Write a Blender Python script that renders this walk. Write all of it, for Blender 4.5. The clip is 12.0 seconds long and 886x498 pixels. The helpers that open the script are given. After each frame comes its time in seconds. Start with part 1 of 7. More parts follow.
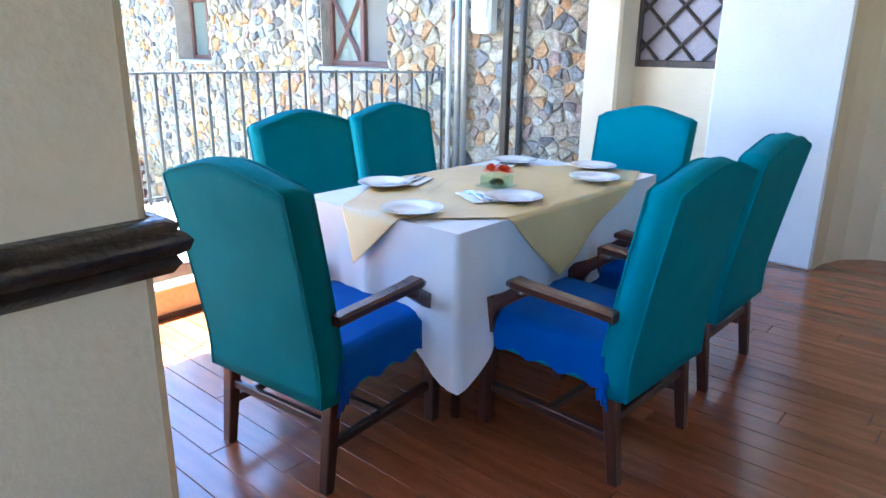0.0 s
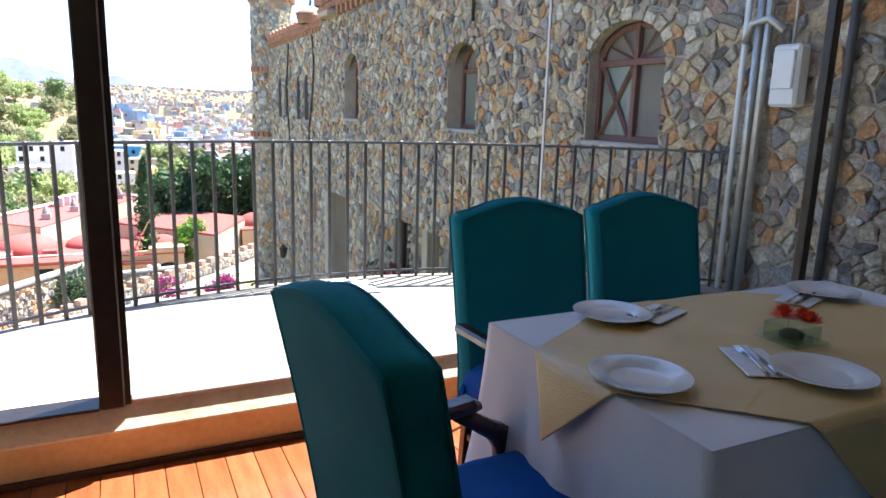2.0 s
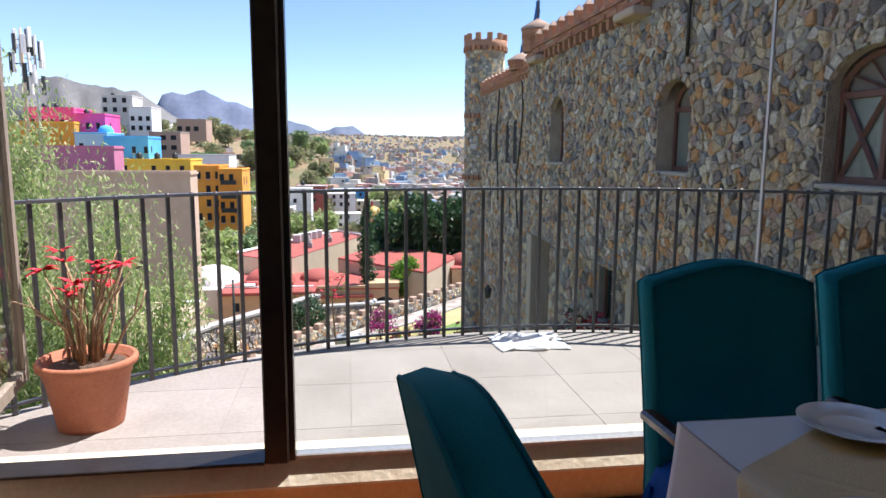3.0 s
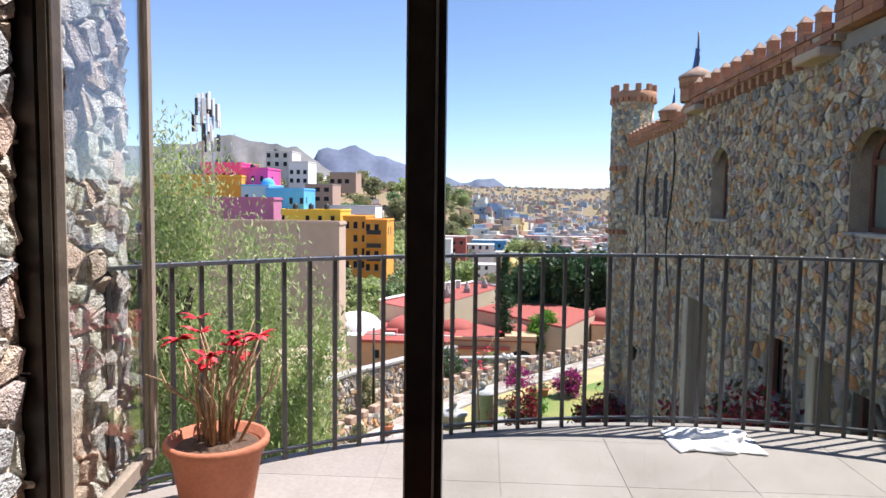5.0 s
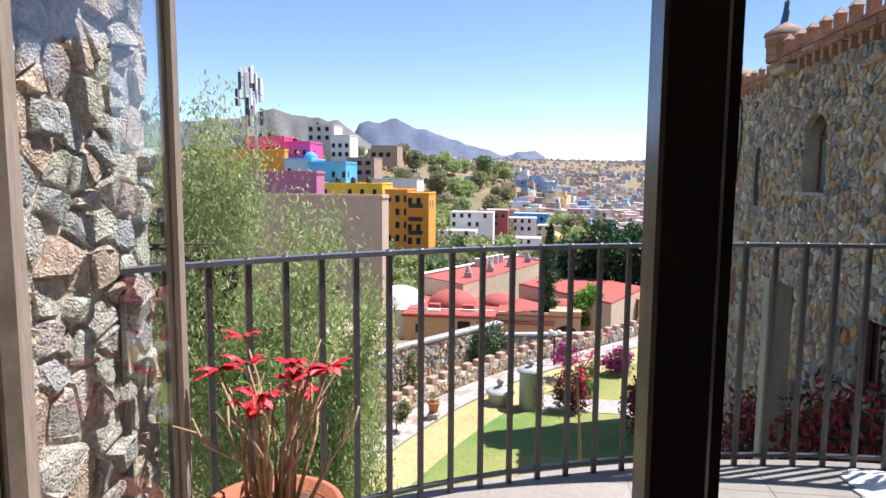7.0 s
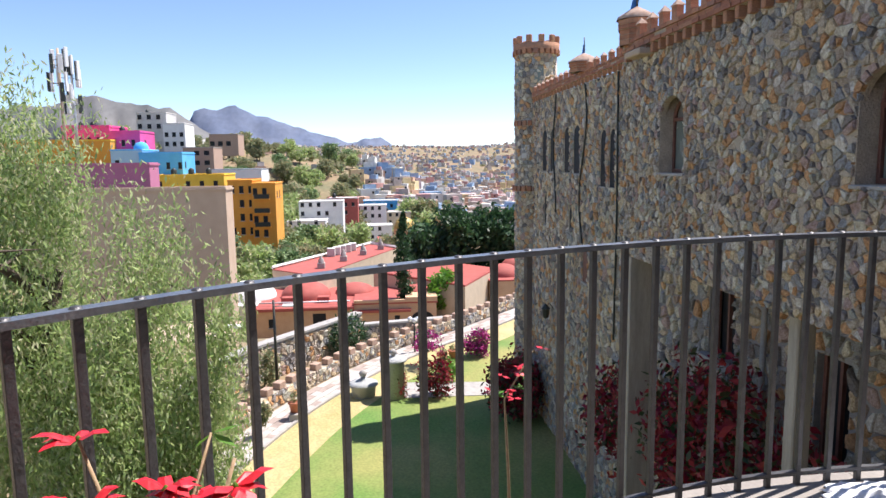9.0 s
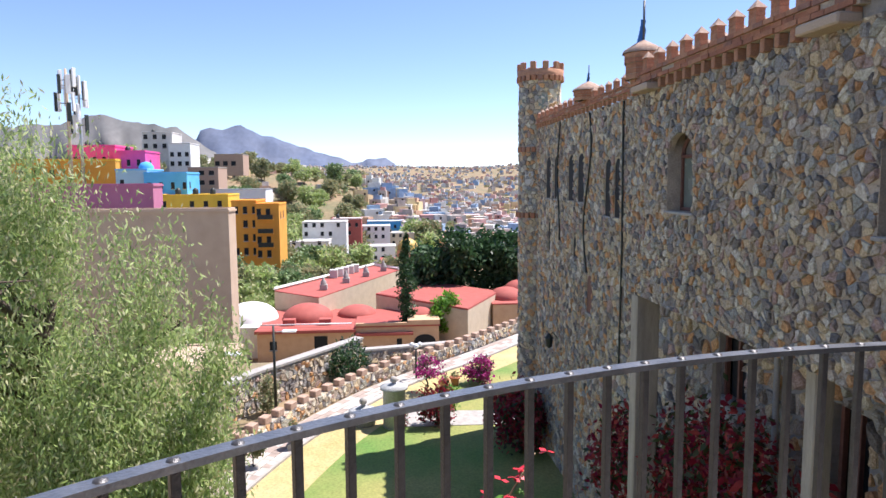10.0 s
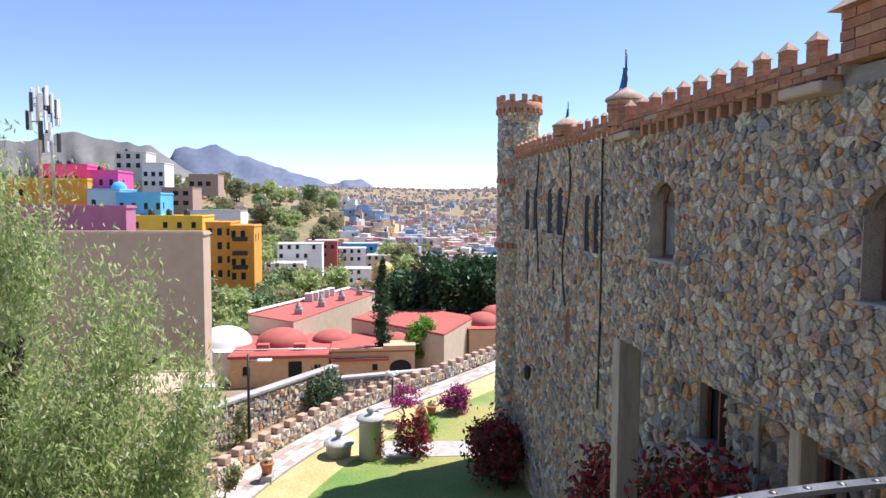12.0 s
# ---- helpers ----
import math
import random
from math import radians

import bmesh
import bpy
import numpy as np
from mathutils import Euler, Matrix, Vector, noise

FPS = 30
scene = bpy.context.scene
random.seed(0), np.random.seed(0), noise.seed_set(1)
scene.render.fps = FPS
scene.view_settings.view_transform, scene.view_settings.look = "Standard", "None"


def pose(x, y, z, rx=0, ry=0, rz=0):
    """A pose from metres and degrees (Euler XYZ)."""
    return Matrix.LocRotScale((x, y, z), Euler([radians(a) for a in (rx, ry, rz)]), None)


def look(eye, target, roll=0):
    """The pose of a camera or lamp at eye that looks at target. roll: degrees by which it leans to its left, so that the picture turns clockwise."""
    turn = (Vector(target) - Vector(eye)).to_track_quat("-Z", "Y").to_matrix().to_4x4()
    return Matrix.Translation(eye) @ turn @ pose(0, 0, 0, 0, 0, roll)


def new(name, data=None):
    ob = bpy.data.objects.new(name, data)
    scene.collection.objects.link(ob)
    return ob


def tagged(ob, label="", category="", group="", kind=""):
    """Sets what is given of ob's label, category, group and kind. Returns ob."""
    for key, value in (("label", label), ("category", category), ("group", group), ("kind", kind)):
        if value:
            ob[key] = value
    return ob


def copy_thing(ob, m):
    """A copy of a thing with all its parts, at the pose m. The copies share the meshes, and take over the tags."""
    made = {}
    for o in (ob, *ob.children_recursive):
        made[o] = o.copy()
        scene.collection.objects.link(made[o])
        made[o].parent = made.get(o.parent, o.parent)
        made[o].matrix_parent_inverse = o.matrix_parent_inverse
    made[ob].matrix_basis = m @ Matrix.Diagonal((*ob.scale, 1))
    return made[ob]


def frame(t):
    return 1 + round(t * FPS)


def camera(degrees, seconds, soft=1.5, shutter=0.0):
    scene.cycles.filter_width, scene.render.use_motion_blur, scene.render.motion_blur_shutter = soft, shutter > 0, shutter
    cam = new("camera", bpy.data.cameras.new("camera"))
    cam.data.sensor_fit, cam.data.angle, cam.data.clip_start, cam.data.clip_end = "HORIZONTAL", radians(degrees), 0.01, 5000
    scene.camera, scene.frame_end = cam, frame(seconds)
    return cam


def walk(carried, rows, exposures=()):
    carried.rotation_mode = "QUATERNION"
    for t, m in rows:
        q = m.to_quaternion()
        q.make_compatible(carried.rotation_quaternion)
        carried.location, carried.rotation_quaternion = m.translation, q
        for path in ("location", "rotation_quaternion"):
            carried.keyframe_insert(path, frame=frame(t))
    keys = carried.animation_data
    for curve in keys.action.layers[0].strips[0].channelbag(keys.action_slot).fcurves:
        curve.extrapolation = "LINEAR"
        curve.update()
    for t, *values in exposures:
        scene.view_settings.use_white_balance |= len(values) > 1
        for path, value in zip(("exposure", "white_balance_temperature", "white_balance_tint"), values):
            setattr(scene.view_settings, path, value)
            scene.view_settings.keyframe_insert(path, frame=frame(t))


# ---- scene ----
cam = camera(66.9, 12.0)
PATH = [
    (0, (-0.196, -0.001, 1.329), (-1.453, 1.443, 0.75), 0.7),
    (0.5, (-0.262, 0.242, 1.319), (-1.671, 1.55, 0.768), -0.1),
    (1, (-0.333, 0.458, 1.334), (-1.886, 1.609, 0.825), 1.1),
    (1.5, (-0.526, 0.577, 1.338), (-2.197, 1.582, 0.895), 2.0),
    (2, (-0.736, 0.657, 1.339), (-2.495, 1.519, 0.938), 1.7),
    (2.5, (-0.846, 0.726, 1.342), (-2.715, 1.346, 0.99), -0.1),
    (3, (-0.964, 0.849, 1.361), (-2.922, 1.133, 1.07), 0.4),
    (4.8, (-1.386, 0.768, 1.414), (-3.38, 0.706, 1.279), 0.8),
    (5, (-1.478, 0.766, 1.412), (-3.469, 0.642, 1.269), 0.7),
    (5.5, (-1.703, 0.805, 1.424), (-3.672, 0.488, 1.274), -0.3),
    (6, (-1.889, 0.756, 1.41), (-3.864, 0.49, 1.231), 0.5),
    (6.5, (-2.116, 0.548, 1.412), (-4.088, 0.295, 1.195), 0.5),
    (8.3, (-2.934, 0.112, 1.41), (-4.917, 0.032, 1.165), -1.1),
    (8.5, (-2.997, 0.072, 1.418), (-4.982, 0.126, 1.177), -1.2),
    (9, (-3.108, 0.059, 1.418), (-5.081, 0.258, 1.155), -0.8),
    (9.5, (-3.359, 0.122, 1.519), (-5.338, 0.314, 1.302), -1.9),
    (10, (-3.51, 0.156, 1.679), (-5.491, 0.346, 1.476), -0.4),
    (10.5, (-3.578, 0.092, 1.786), (-5.552, 0.358, 1.61), 1.0),
    (11, (-3.633, 0.073, 1.882), (-5.607, 0.348, 1.712), 0.4),
    (11.5, (-3.623, 0.046, 1.968), (-5.603, 0.289, 1.815), 0.4),
    (12, (-3.59, 0.016, 2.06), (-5.568, 0.279, 1.922), 0.3),
]
EXPOSURES = [(0.0, 4.3, 5450, 10), (0.5, 4.1, 5600, 10), (1.0, 3.5, 5800, 12), (1.5, 2.75, 6000, 14), (2.0, 2.1, 6150, 15), (2.5, 1.6, 6250, 16),
             (3.0, 1.06, 6150, 17), (4.8, 0.97, 6250, 18), (6.7, 0.90, 6200, 18), (8.3, 0.74, 6200, 15), (9.0, 0.86, 6300, 16), (10.0, 0.9, 6250, 18), (12.0, 0.86, 6200, 18)]
walk(cam, [(t, look(eye, target, roll)) for t, eye, target, roll in PATH], EXPOSURES)

# ---- daylight ----
SUN_EL, SUN_TO = radians(62.4), Vector((-0.40, 0.917, 0)).normalized()
world = bpy.data.worlds.new("sky_world")
scene.world = world
world.use_nodes = True
wn = world.node_tree
sky = wn.nodes.new("ShaderNodeTexSky")
sky.sky_type = "NISHITA"
sky.sun_disc = False
sky.sun_elevation = SUN_EL
sky.sun_rotation = math.atan2(SUN_TO.x, SUN_TO.y)
sky.altitude = 2000
sky.air_density, sky.dust_density, sky.ozone_density = 0.9, 0.25, 2.2
wn.nodes["Background"].inputs["Strength"].default_value = 0.115
wn.links.new(sky.outputs["Color"], wn.nodes["Background"].inputs["Color"])
sun_data = bpy.data.lights.new("sun", "SUN")
sun_data.energy, sun_data.angle, sun_data.color = 5.0, radians(0.5), (1.0, 0.95, 0.86)
sun = new("sun", sun_data)
sun.matrix_world = look(SUN_TO * 50 * math.cos(SUN_EL) + Vector((0, 0, 50 * math.sin(SUN_EL))), (0, 0, 0))

# ---- materials ----
def ramp(nt, stops, interp="LINEAR"):
    n = nt.nodes.new("ShaderNodeValToRGB")
    n.color_ramp.interpolation = interp
    el = n.color_ramp.elements
    while len(el) < len(stops):
        el.new(0.5)
    for e, (p, c) in zip(el, stops):
        e.position, e.color = p, (*c, 1)
    return n


def mat(name, c1, c2=None, rough=0.7, metal=0.0, scale=6.0, fine=60.0, bump=0.15, vary="", palette=(), spec=0.5,
        grit=0.25, coat=0.0, stretch=(1, 1, 1), fabric=0.0, rough_var=0.1, thin=0.0):
    """A surface with colour that drifts at two scales, fine relief, and where asked a colour of its own for each piece."""
    c2 = c2 or tuple(0.75 * c for c in c1)
    m = bpy.data.materials.new(name)
    m.use_nodes = True
    nt = m.node_tree
    b = nt.nodes["Principled BSDF"]
    L = nt.links.new
    tc, mp = nt.nodes.new("ShaderNodeTexCoord"), nt.nodes.new("ShaderNodeMapping")
    mp.inputs["Scale"].default_value = stretch
    L(tc.outputs["Object"], mp.inputs["Vector"])
    n1, n2 = nt.nodes.new("ShaderNodeTexNoise"), nt.nodes.new("ShaderNodeTexNoise")
    n1.inputs["Scale"].default_value, n1.inputs["Detail"].default_value = scale, 6
    n2.inputs["Scale"].default_value, n2.inputs["Detail"].default_value = fine, 3
    for n in (n1, n2):
        L(mp.outputs["Vector"], n.inputs["Vector"])
    r = ramp(nt, [(0.3, c1), (0.72, c2)])
    L(n1.outputs["Fac"], r.inputs["Fac"])
    col = r.outputs["Color"]
    if vary:
        src = nt.nodes.new("ShaderNodeObjectInfo").outputs["Random"] if vary == "object" else nt.nodes.new("ShaderNodeNewGeometry").outputs["Random Per Island"]
        k = len(palette)
        pr = ramp(nt, [(i / k, c) for i, c in enumerate(palette)], "CONSTANT")
        L(src, pr.inputs["Fac"])
        mx = nt.nodes.new("ShaderNodeMix")
        mx.data_type, mx.blend_type = "RGBA", "MULTIPLY"
        mx.inputs["Factor"].default_value = 1.0
        L(pr.outputs["Color"], mx.inputs["A"])
        L(col, mx.inputs["B"])
        col = mx.outputs["Result"]
    g = nt.nodes.new("ShaderNodeMix")
    g.data_type, g.blend_type = "RGBA", "OVERLAY"
    g.inputs["Factor"].default_value = grit
    L(col, g.inputs["A"])
    L(n2.outputs["Fac"], g.inputs["B"])
    L(g.outputs["Result"], b.inputs["Base Color"])
    b.inputs["Metallic"].default_value = metal
    b.inputs["Specular IOR Level"].default_value = spec
    b.inputs["Coat Weight"].default_value = coat
    b.inputs["Coat Roughness"].default_value = 0.12
    b.inputs["Sheen Weight"].default_value = fabric
    mr = nt.nodes.new("ShaderNodeMapRange")
    mr.inputs["To Min"].default_value, mr.inputs["To Max"].default_value = max(0.02, rough - rough_var), min(1, rough + rough_var)
    L(n1.outputs["Fac"], mr.inputs["Value"])
    L(mr.outputs["Result"], b.inputs["Roughness"])
    if thin:
        tl, mxs = nt.nodes.new("ShaderNodeBsdfTranslucent"), nt.nodes.new("ShaderNodeMixShader")
        L(g.outputs["Result"], tl.inputs["Color"])
        mxs.inputs[0].default_value = thin
        L(b.outputs[0], mxs.inputs[1])
        L(tl.outputs[0], mxs.inputs[2])
        L(mxs.outputs[0], nt.nodes["Material Output"].inputs["Surface"])
    if bump:
        bp = nt.nodes.new("ShaderNodeBump")
        bp.inputs["Strength"].default_value, bp.inputs["Distance"].default_value = bump, 0.02
        ad = nt.nodes.new("ShaderNodeMath")
        L(n1.outputs["Fac"], ad.inputs[0])
        L(n2.outputs["Fac"], ad.inputs[1])
        L(ad.outputs[0], bp.inputs["Height"])
        L(bp.outputs["Normal"], b.inputs["Normal"])
    return m


STONES = [(0.61, 0.55, 0.46), (0.74, 0.63, 0.46), (0.33, 0.31, 0.30), (0.84, 0.70, 0.47), (0.46, 0.47, 0.47), (0.72, 0.42, 0.21), (0.86, 0.82, 0.67), (0.43, 0.36, 0.31), (0.58, 0.43, 0.38), (0.76, 0.63, 0.42), (0.41, 0.42, 0.43), (0.69, 0.61, 0.49), (0.62, 0.56, 0.48), (0.53, 0.44, 0.34), (0.88, 0.84, 0.74), (0.26, 0.25, 0.25), (0.54, 0.54, 0.46), (0.80, 0.48, 0.24)]
PALE = [(0.80, 0.77, 0.71), (0.68, 0.65, 0.62), (0.84, 0.78, 0.67), (0.72, 0.56, 0.46), (0.58, 0.61, 0.62), (0.80, 0.66, 0.54), (0.72, 0.74, 0.64), (0.62, 0.55, 0.52)]
HOUSES = [(0.75, 0.72, 0.66), (0.62, 0.40, 0.28), (0.70, 0.55, 0.30), (0.30, 0.42, 0.58), (0.66, 0.62, 0.55), (0.55, 0.30, 0.26), (0.78, 0.76, 0.72), (0.45, 0.40, 0.36),
          (0.72, 0.48, 0.45), (0.52, 0.44, 0.36), (0.35, 0.30, 0.28), (0.68, 0.66, 0.62)]
LIGHT, DIM = (1.0, 1.0, 1.0), (0.7, 0.7, 0.7)
M = {
    "stone": mat("rubble_stone", LIGHT, (0.50, 0.42, 0.34), 0.9, scale=30, fine=110, bump=1.0, vary="island", palette=STONES, grit=0.75),
    "stone_piece": mat("rubble_stone_piece", LIGHT, (0.50, 0.42, 0.34), 0.9, scale=30, fine=110, bump=1.0, vary="object", palette=STONES, grit=0.75),
    "pale": mat("pale_rubble", LIGHT, (0.55, 0.50, 0.44), 0.9, scale=30, fine=110, bump=1.0, vary="island", palette=PALE, grit=0.75),
    "pale_piece": mat("pale_rubble_piece", LIGHT, (0.55, 0.50, 0.44), 0.9, scale=30, fine=110, bump=1.0, vary="object", palette=PALE, grit=0.75),
    "mortar": mat("lime_mortar", (0.50, 0.42, 0.32), (0.36, 0.30, 0.23), 0.95, scale=5, fine=40, bump=0.7, grit=0.5),
    "palemortar": mat("pale_pink_mortar", (0.66, 0.56, 0.48), (0.48, 0.40, 0.34), 0.95, scale=6, fine=45, bump=0.8, grit=0.5),
    # darker than the mortar: the shade of the recess is put into the colour
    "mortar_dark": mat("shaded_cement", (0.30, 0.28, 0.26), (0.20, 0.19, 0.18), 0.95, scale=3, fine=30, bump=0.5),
    "brick": mat("red_brick", LIGHT, DIM, 0.88, scale=10, fine=60, bump=0.45, vary="island", grit=0.4,
                 palette=[(0.42, 0.18, 0.10), (0.36, 0.15, 0.09), (0.48, 0.24, 0.14), (0.33, 0.17, 0.12), (0.45, 0.20, 0.11)]),
    "brick_cap": mat("weathered_brick_cap", (0.48, 0.34, 0.26), (0.33, 0.21, 0.15), 0.9, scale=8, bump=0.4),
    "cream": mat("cream_plaster", (0.78, 0.68, 0.49), (0.72, 0.61, 0.43), 0.8, scale=2.5, fine=50, bump=0.12, grit=0.12),
    "white": mat("white_plaster", (0.80, 0.80, 0.78), (0.73, 0.73, 0.71), 0.8, scale=2.5, fine=50, bump=0.12, grit=0.12),
    "ochre": mat("ochre_painted_kerb", (0.72, 0.49, 0.23), (0.62, 0.39, 0.16), 0.8, scale=5, fine=40, bump=0.25, grit=0.3),
    "sill": mat("cream_sill_paint", (0.74, 0.66, 0.50), (0.60, 0.50, 0.35), 0.75, scale=5, fine=40, bump=0.2, grit=0.3),
    "plank": mat("varnished_plank", LIGHT, (0.62, 0.60, 0.58), 0.24, scale=5, fine=60, bump=0.05, vary="object", stretch=(5, 0.6, 1), coat=0.5, grit=0.3,
                 palette=[(0.31, 0.10, 0.038), (0.34, 0.112, 0.043), (0.28, 0.09, 0.034), (0.32, 0.105, 0.04), (0.36, 0.125, 0.05)], rough_var=0.08),
    "plank_gap": mat("dark_floor_gap", (0.09, 0.04, 0.022), rough=0.8),
    "terrace": mat("pale_terrace_tile", LIGHT, (0.80, 0.79, 0.78), 0.75, scale=2.2, fine=50, bump=0.12, vary="object", grit=0.2,
                   palette=[(0.315, 0.285, 0.255), (0.325, 0.295, 0.265), (0.305, 0.275, 0.247), (0.32, 0.29, 0.26)]),
    "grout": mat("terrace_grout", (0.31, 0.28, 0.25), rough=0.9),
    "postcement": mat("board_marked_cement", (0.42, 0.37, 0.30), (0.28, 0.25, 0.21), 0.9, scale=2.5, fine=30, bump=0.4, stretch=(3, 3, 0.4)),
    "iron": mat("dark_painted_iron", (0.055, 0.055, 0.06), (0.085, 0.085, 0.09), 0.42, metal=0.3, scale=25, fine=120, bump=0.2),
    # paler and bluer than the iron: the sky's reflection is put into the colour
    "railtop": mat("top_bar_sky_sheen", (0.15, 0.16, 0.18), (0.22, 0.23, 0.25), 0.35, metal=0.6, scale=12, fine=90, bump=0.15),
    "oldglass": mat("grey_green_window_glass", (0.12, 0.15, 0.13), (0.20, 0.22, 0.19), 0.25, scale=2, bump=0.05),
    "jambpaint": mat("brown_frame_paint", (0.075, 0.058, 0.042), (0.12, 0.095, 0.07), 0.45, scale=12, bump=0.1),
    "bronze": mat("dark_bronze_frame", (0.028, 0.022, 0.018), (0.045, 0.036, 0.03), 0.35, metal=0.5, scale=14, bump=0.05),
    "oldwood": mat("weathered_frame_wood", (0.22, 0.18, 0.14), (0.34, 0.28, 0.22), 0.7, scale=8, fine=70, bump=0.4, stretch=(1, 1, 0.15)),
    "darkoak": mat("dark_lattice_wood", (0.06, 0.045, 0.04), (0.10, 0.078, 0.065), 0.55, scale=8, fine=70, bump=0.3, stretch=(1, 1, 0.15)),
    "wood": mat("dark_mahogany", (0.075, 0.022, 0.013), (0.04, 0.012, 0.008), 0.3, scale=9, fine=80, bump=0.12, stretch=(1, 1, 0.3), coat=0.4),
    "blackwood": mat("near_black_moulding", (0.022, 0.016, 0.014), (0.05, 0.035, 0.028), 0.4, scale=10, fine=60, bump=0.4, coat=0.3),
    "redframe": mat("oxide_red_window_frame", (0.17, 0.07, 0.048), (0.12, 0.05, 0.036), 0.6, scale=10, bump=0.2),
    "teal": mat("teal_ribbed_upholstery", (0.006, 0.27, 0.34), (0.005, 0.22, 0.28), 0.85, scale=5, fine=420, bump=0.5, fabric=0.0, grit=0.35, spec=0.2),
    "blue": mat("blue_cotton_seat_cover", (0.003, 0.095, 0.42), (0.002, 0.075, 0.34), 0.85, scale=6, fine=300, bump=0.3, fabric=0.0, grit=0.2, spec=0.2),
    "cloth": mat("white_tablecloth", (0.80, 0.81, 0.84), (0.74, 0.75, 0.79), 0.85, scale=5, fine=260, bump=0.15, fabric=0.2, grit=0.08),
    "china": mat("white_china", (0.80, 0.81, 0.82), (0.78, 0.79, 0.80), 0.12, scale=4, bump=0.0, coat=0.4, grit=0.02),
    "napkin": mat("white_paper_napkin", (0.82, 0.83, 0.85), (0.78, 0.79, 0.82), 0.8, scale=20, bump=0.2, grit=0.05),
    "steel": mat("stainless_cutlery", (0.62, 0.62, 0.62), (0.55, 0.55, 0.55), 0.18, metal=1.0, scale=20, bump=0.02, grit=0.1),
    "petal": mat("scarlet_petal", (0.80, 0.06, 0.015), (0.85, 0.14, 0.02), 0.55, scale=30, bump=0.1, grit=0.1),
    "terracotta": mat("terracotta_pot", (0.46, 0.17, 0.09), (0.38, 0.13, 0.07), 0.8, scale=6, fine=50, bump=0.2),
    "soil": mat("dry_soil_and_bark", (0.09, 0.055, 0.035), (0.16, 0.10, 0.065), 0.95, scale=40, fine=120, bump=0.9),
    "stem": mat("woody_stem", (0.44, 0.32, 0.19), (0.32, 0.21, 0.12), 0.8, scale=30, bump=0.3),
    "bract": mat("red_poinsettia_bract", (0.62, 0.012, 0.025), (0.45, 0.008, 0.02), 0.5, scale=20, bump=0.1, grit=0.15),
    "leaf": mat("light_green_leaf", LIGHT, (0.7, 0.7, 0.7), 0.6, scale=2, bump=0, vary="island", thin=0.5, grit=0.1,
                palette=[(0.45, 0.58, 0.21), (0.54, 0.62, 0.27), (0.38, 0.50, 0.17), (0.62, 0.62, 0.36), (0.27, 0.37, 0.13)]),
    "leaf_dark": mat("dark_green_leaf", LIGHT, (0.6, 0.6, 0.6), 0.55, scale=2, bump=0, vary="island", thin=0.4, grit=0.1,
                     palette=[(0.041, 0.101, 0.038), (0.061, 0.135, 0.047), (0.034, 0.081, 0.034), (0.068, 0.162, 0.054)]),
    "leaf_mid": mat("mid_green_leaf", LIGHT, (0.6, 0.6, 0.6), 0.6, scale=2, bump=0, vary="island", thin=0.3, grit=0.1,
                    palette=[(0.19, 0.31, 0.12), (0.26, 0.38, 0.16), (0.17, 0.27, 0.11), (0.32, 0.40, 0.19)]),
    "leaf_dry": mat("dusty_olive_leaf", LIGHT, (0.7, 0.7, 0.7), 0.8, scale=2, bump=0, vary="island", thin=0.4, grit=0.1,
                    palette=[(0.29, 0.32, 0.15), (0.38, 0.37, 0.19), (0.22, 0.28, 0.13), (0.46, 0.39, 0.22), (0.32, 0.35, 0.19)]),
    "leaf_lime": mat("lime_green_leaf", LIGHT, (0.7, 0.7, 0.7), 0.6, scale=2, bump=0, vary="island", thin=0.4, grit=0.1, palette=[(0.16, 0.36, 0.03), (0.12, 0.28, 0.03), (0.2, 0.42, 0.05)]),
    "flower_red": mat("crimson_bougainvillea", LIGHT, (0.6, 0.6, 0.6), 0.6, scale=3, bump=0, vary="island", thin=0.4, grit=0.1, palette=[(0.30, 0.015, 0.035), (0.36, 0.035, 0.035), (0.045, 0.08, 0.028), (0.25, 0.01, 0.045), (0.08, 0.09, 0.035), (0.42, 0.05, 0.055)]),
    "flower_magenta": mat("magenta_bougainvillea", LIGHT, (0.6, 0.6, 0.6), 0.6, scale=3, bump=0, vary="island", thin=0.4, grit=0.1, palette=[(0.46, 0.02, 0.22), (0.38, 0.01, 0.17), (0.55, 0.05, 0.30), (0.06, 0.10, 0.03)]),
    "bark": mat("grey_brown_bark", (0.12, 0.09, 0.065), (0.07, 0.05, 0.04), 0.95, scale=12, bump=0.8),
    "concrete": mat("grey_concrete", (0.40, 0.38, 0.35), (0.30, 0.28, 0.26), 0.9, scale=3, fine=40, bump=0.25),
    "paving": mat("worn_paving", LIGHT, (0.8, 0.8, 0.8), 0.9, scale=3, bump=0.2, vary="island", palette=[(0.46, 0.42, 0.37), (0.36, 0.29, 0.25), (0.50, 0.46, 0.42)]),
    "peach": mat("peach_render", (0.62, 0.41, 0.25), (0.55, 0.35, 0.21), 0.85, scale=1.2, bump=0.1),
    "beige": mat("beige_render", (0.58, 0.48, 0.35), (0.50, 0.41, 0.30), 0.85, scale=1.0, bump=0.1),
    "tan": mat("tan_render", (0.50, 0.38, 0.28), (0.44, 0.33, 0.24), 0.85, scale=0.8, bump=0.1),
    "redroof": mat("red_roof_paint", (0.40, 0.095, 0.075), (0.33, 0.08, 0.065), 0.8, scale=1.0, bump=0.15),
    "whitewash": mat("whitewashed_render", (0.78, 0.77, 0.75), (0.70, 0.69, 0.67), 0.8, scale=1.0, bump=0.1),
    "gold": mat("yellow_tiled_dome", (0.55, 0.36, 0.08), (0.45, 0.28, 0.06), 0.5, scale=2, bump=0.1),
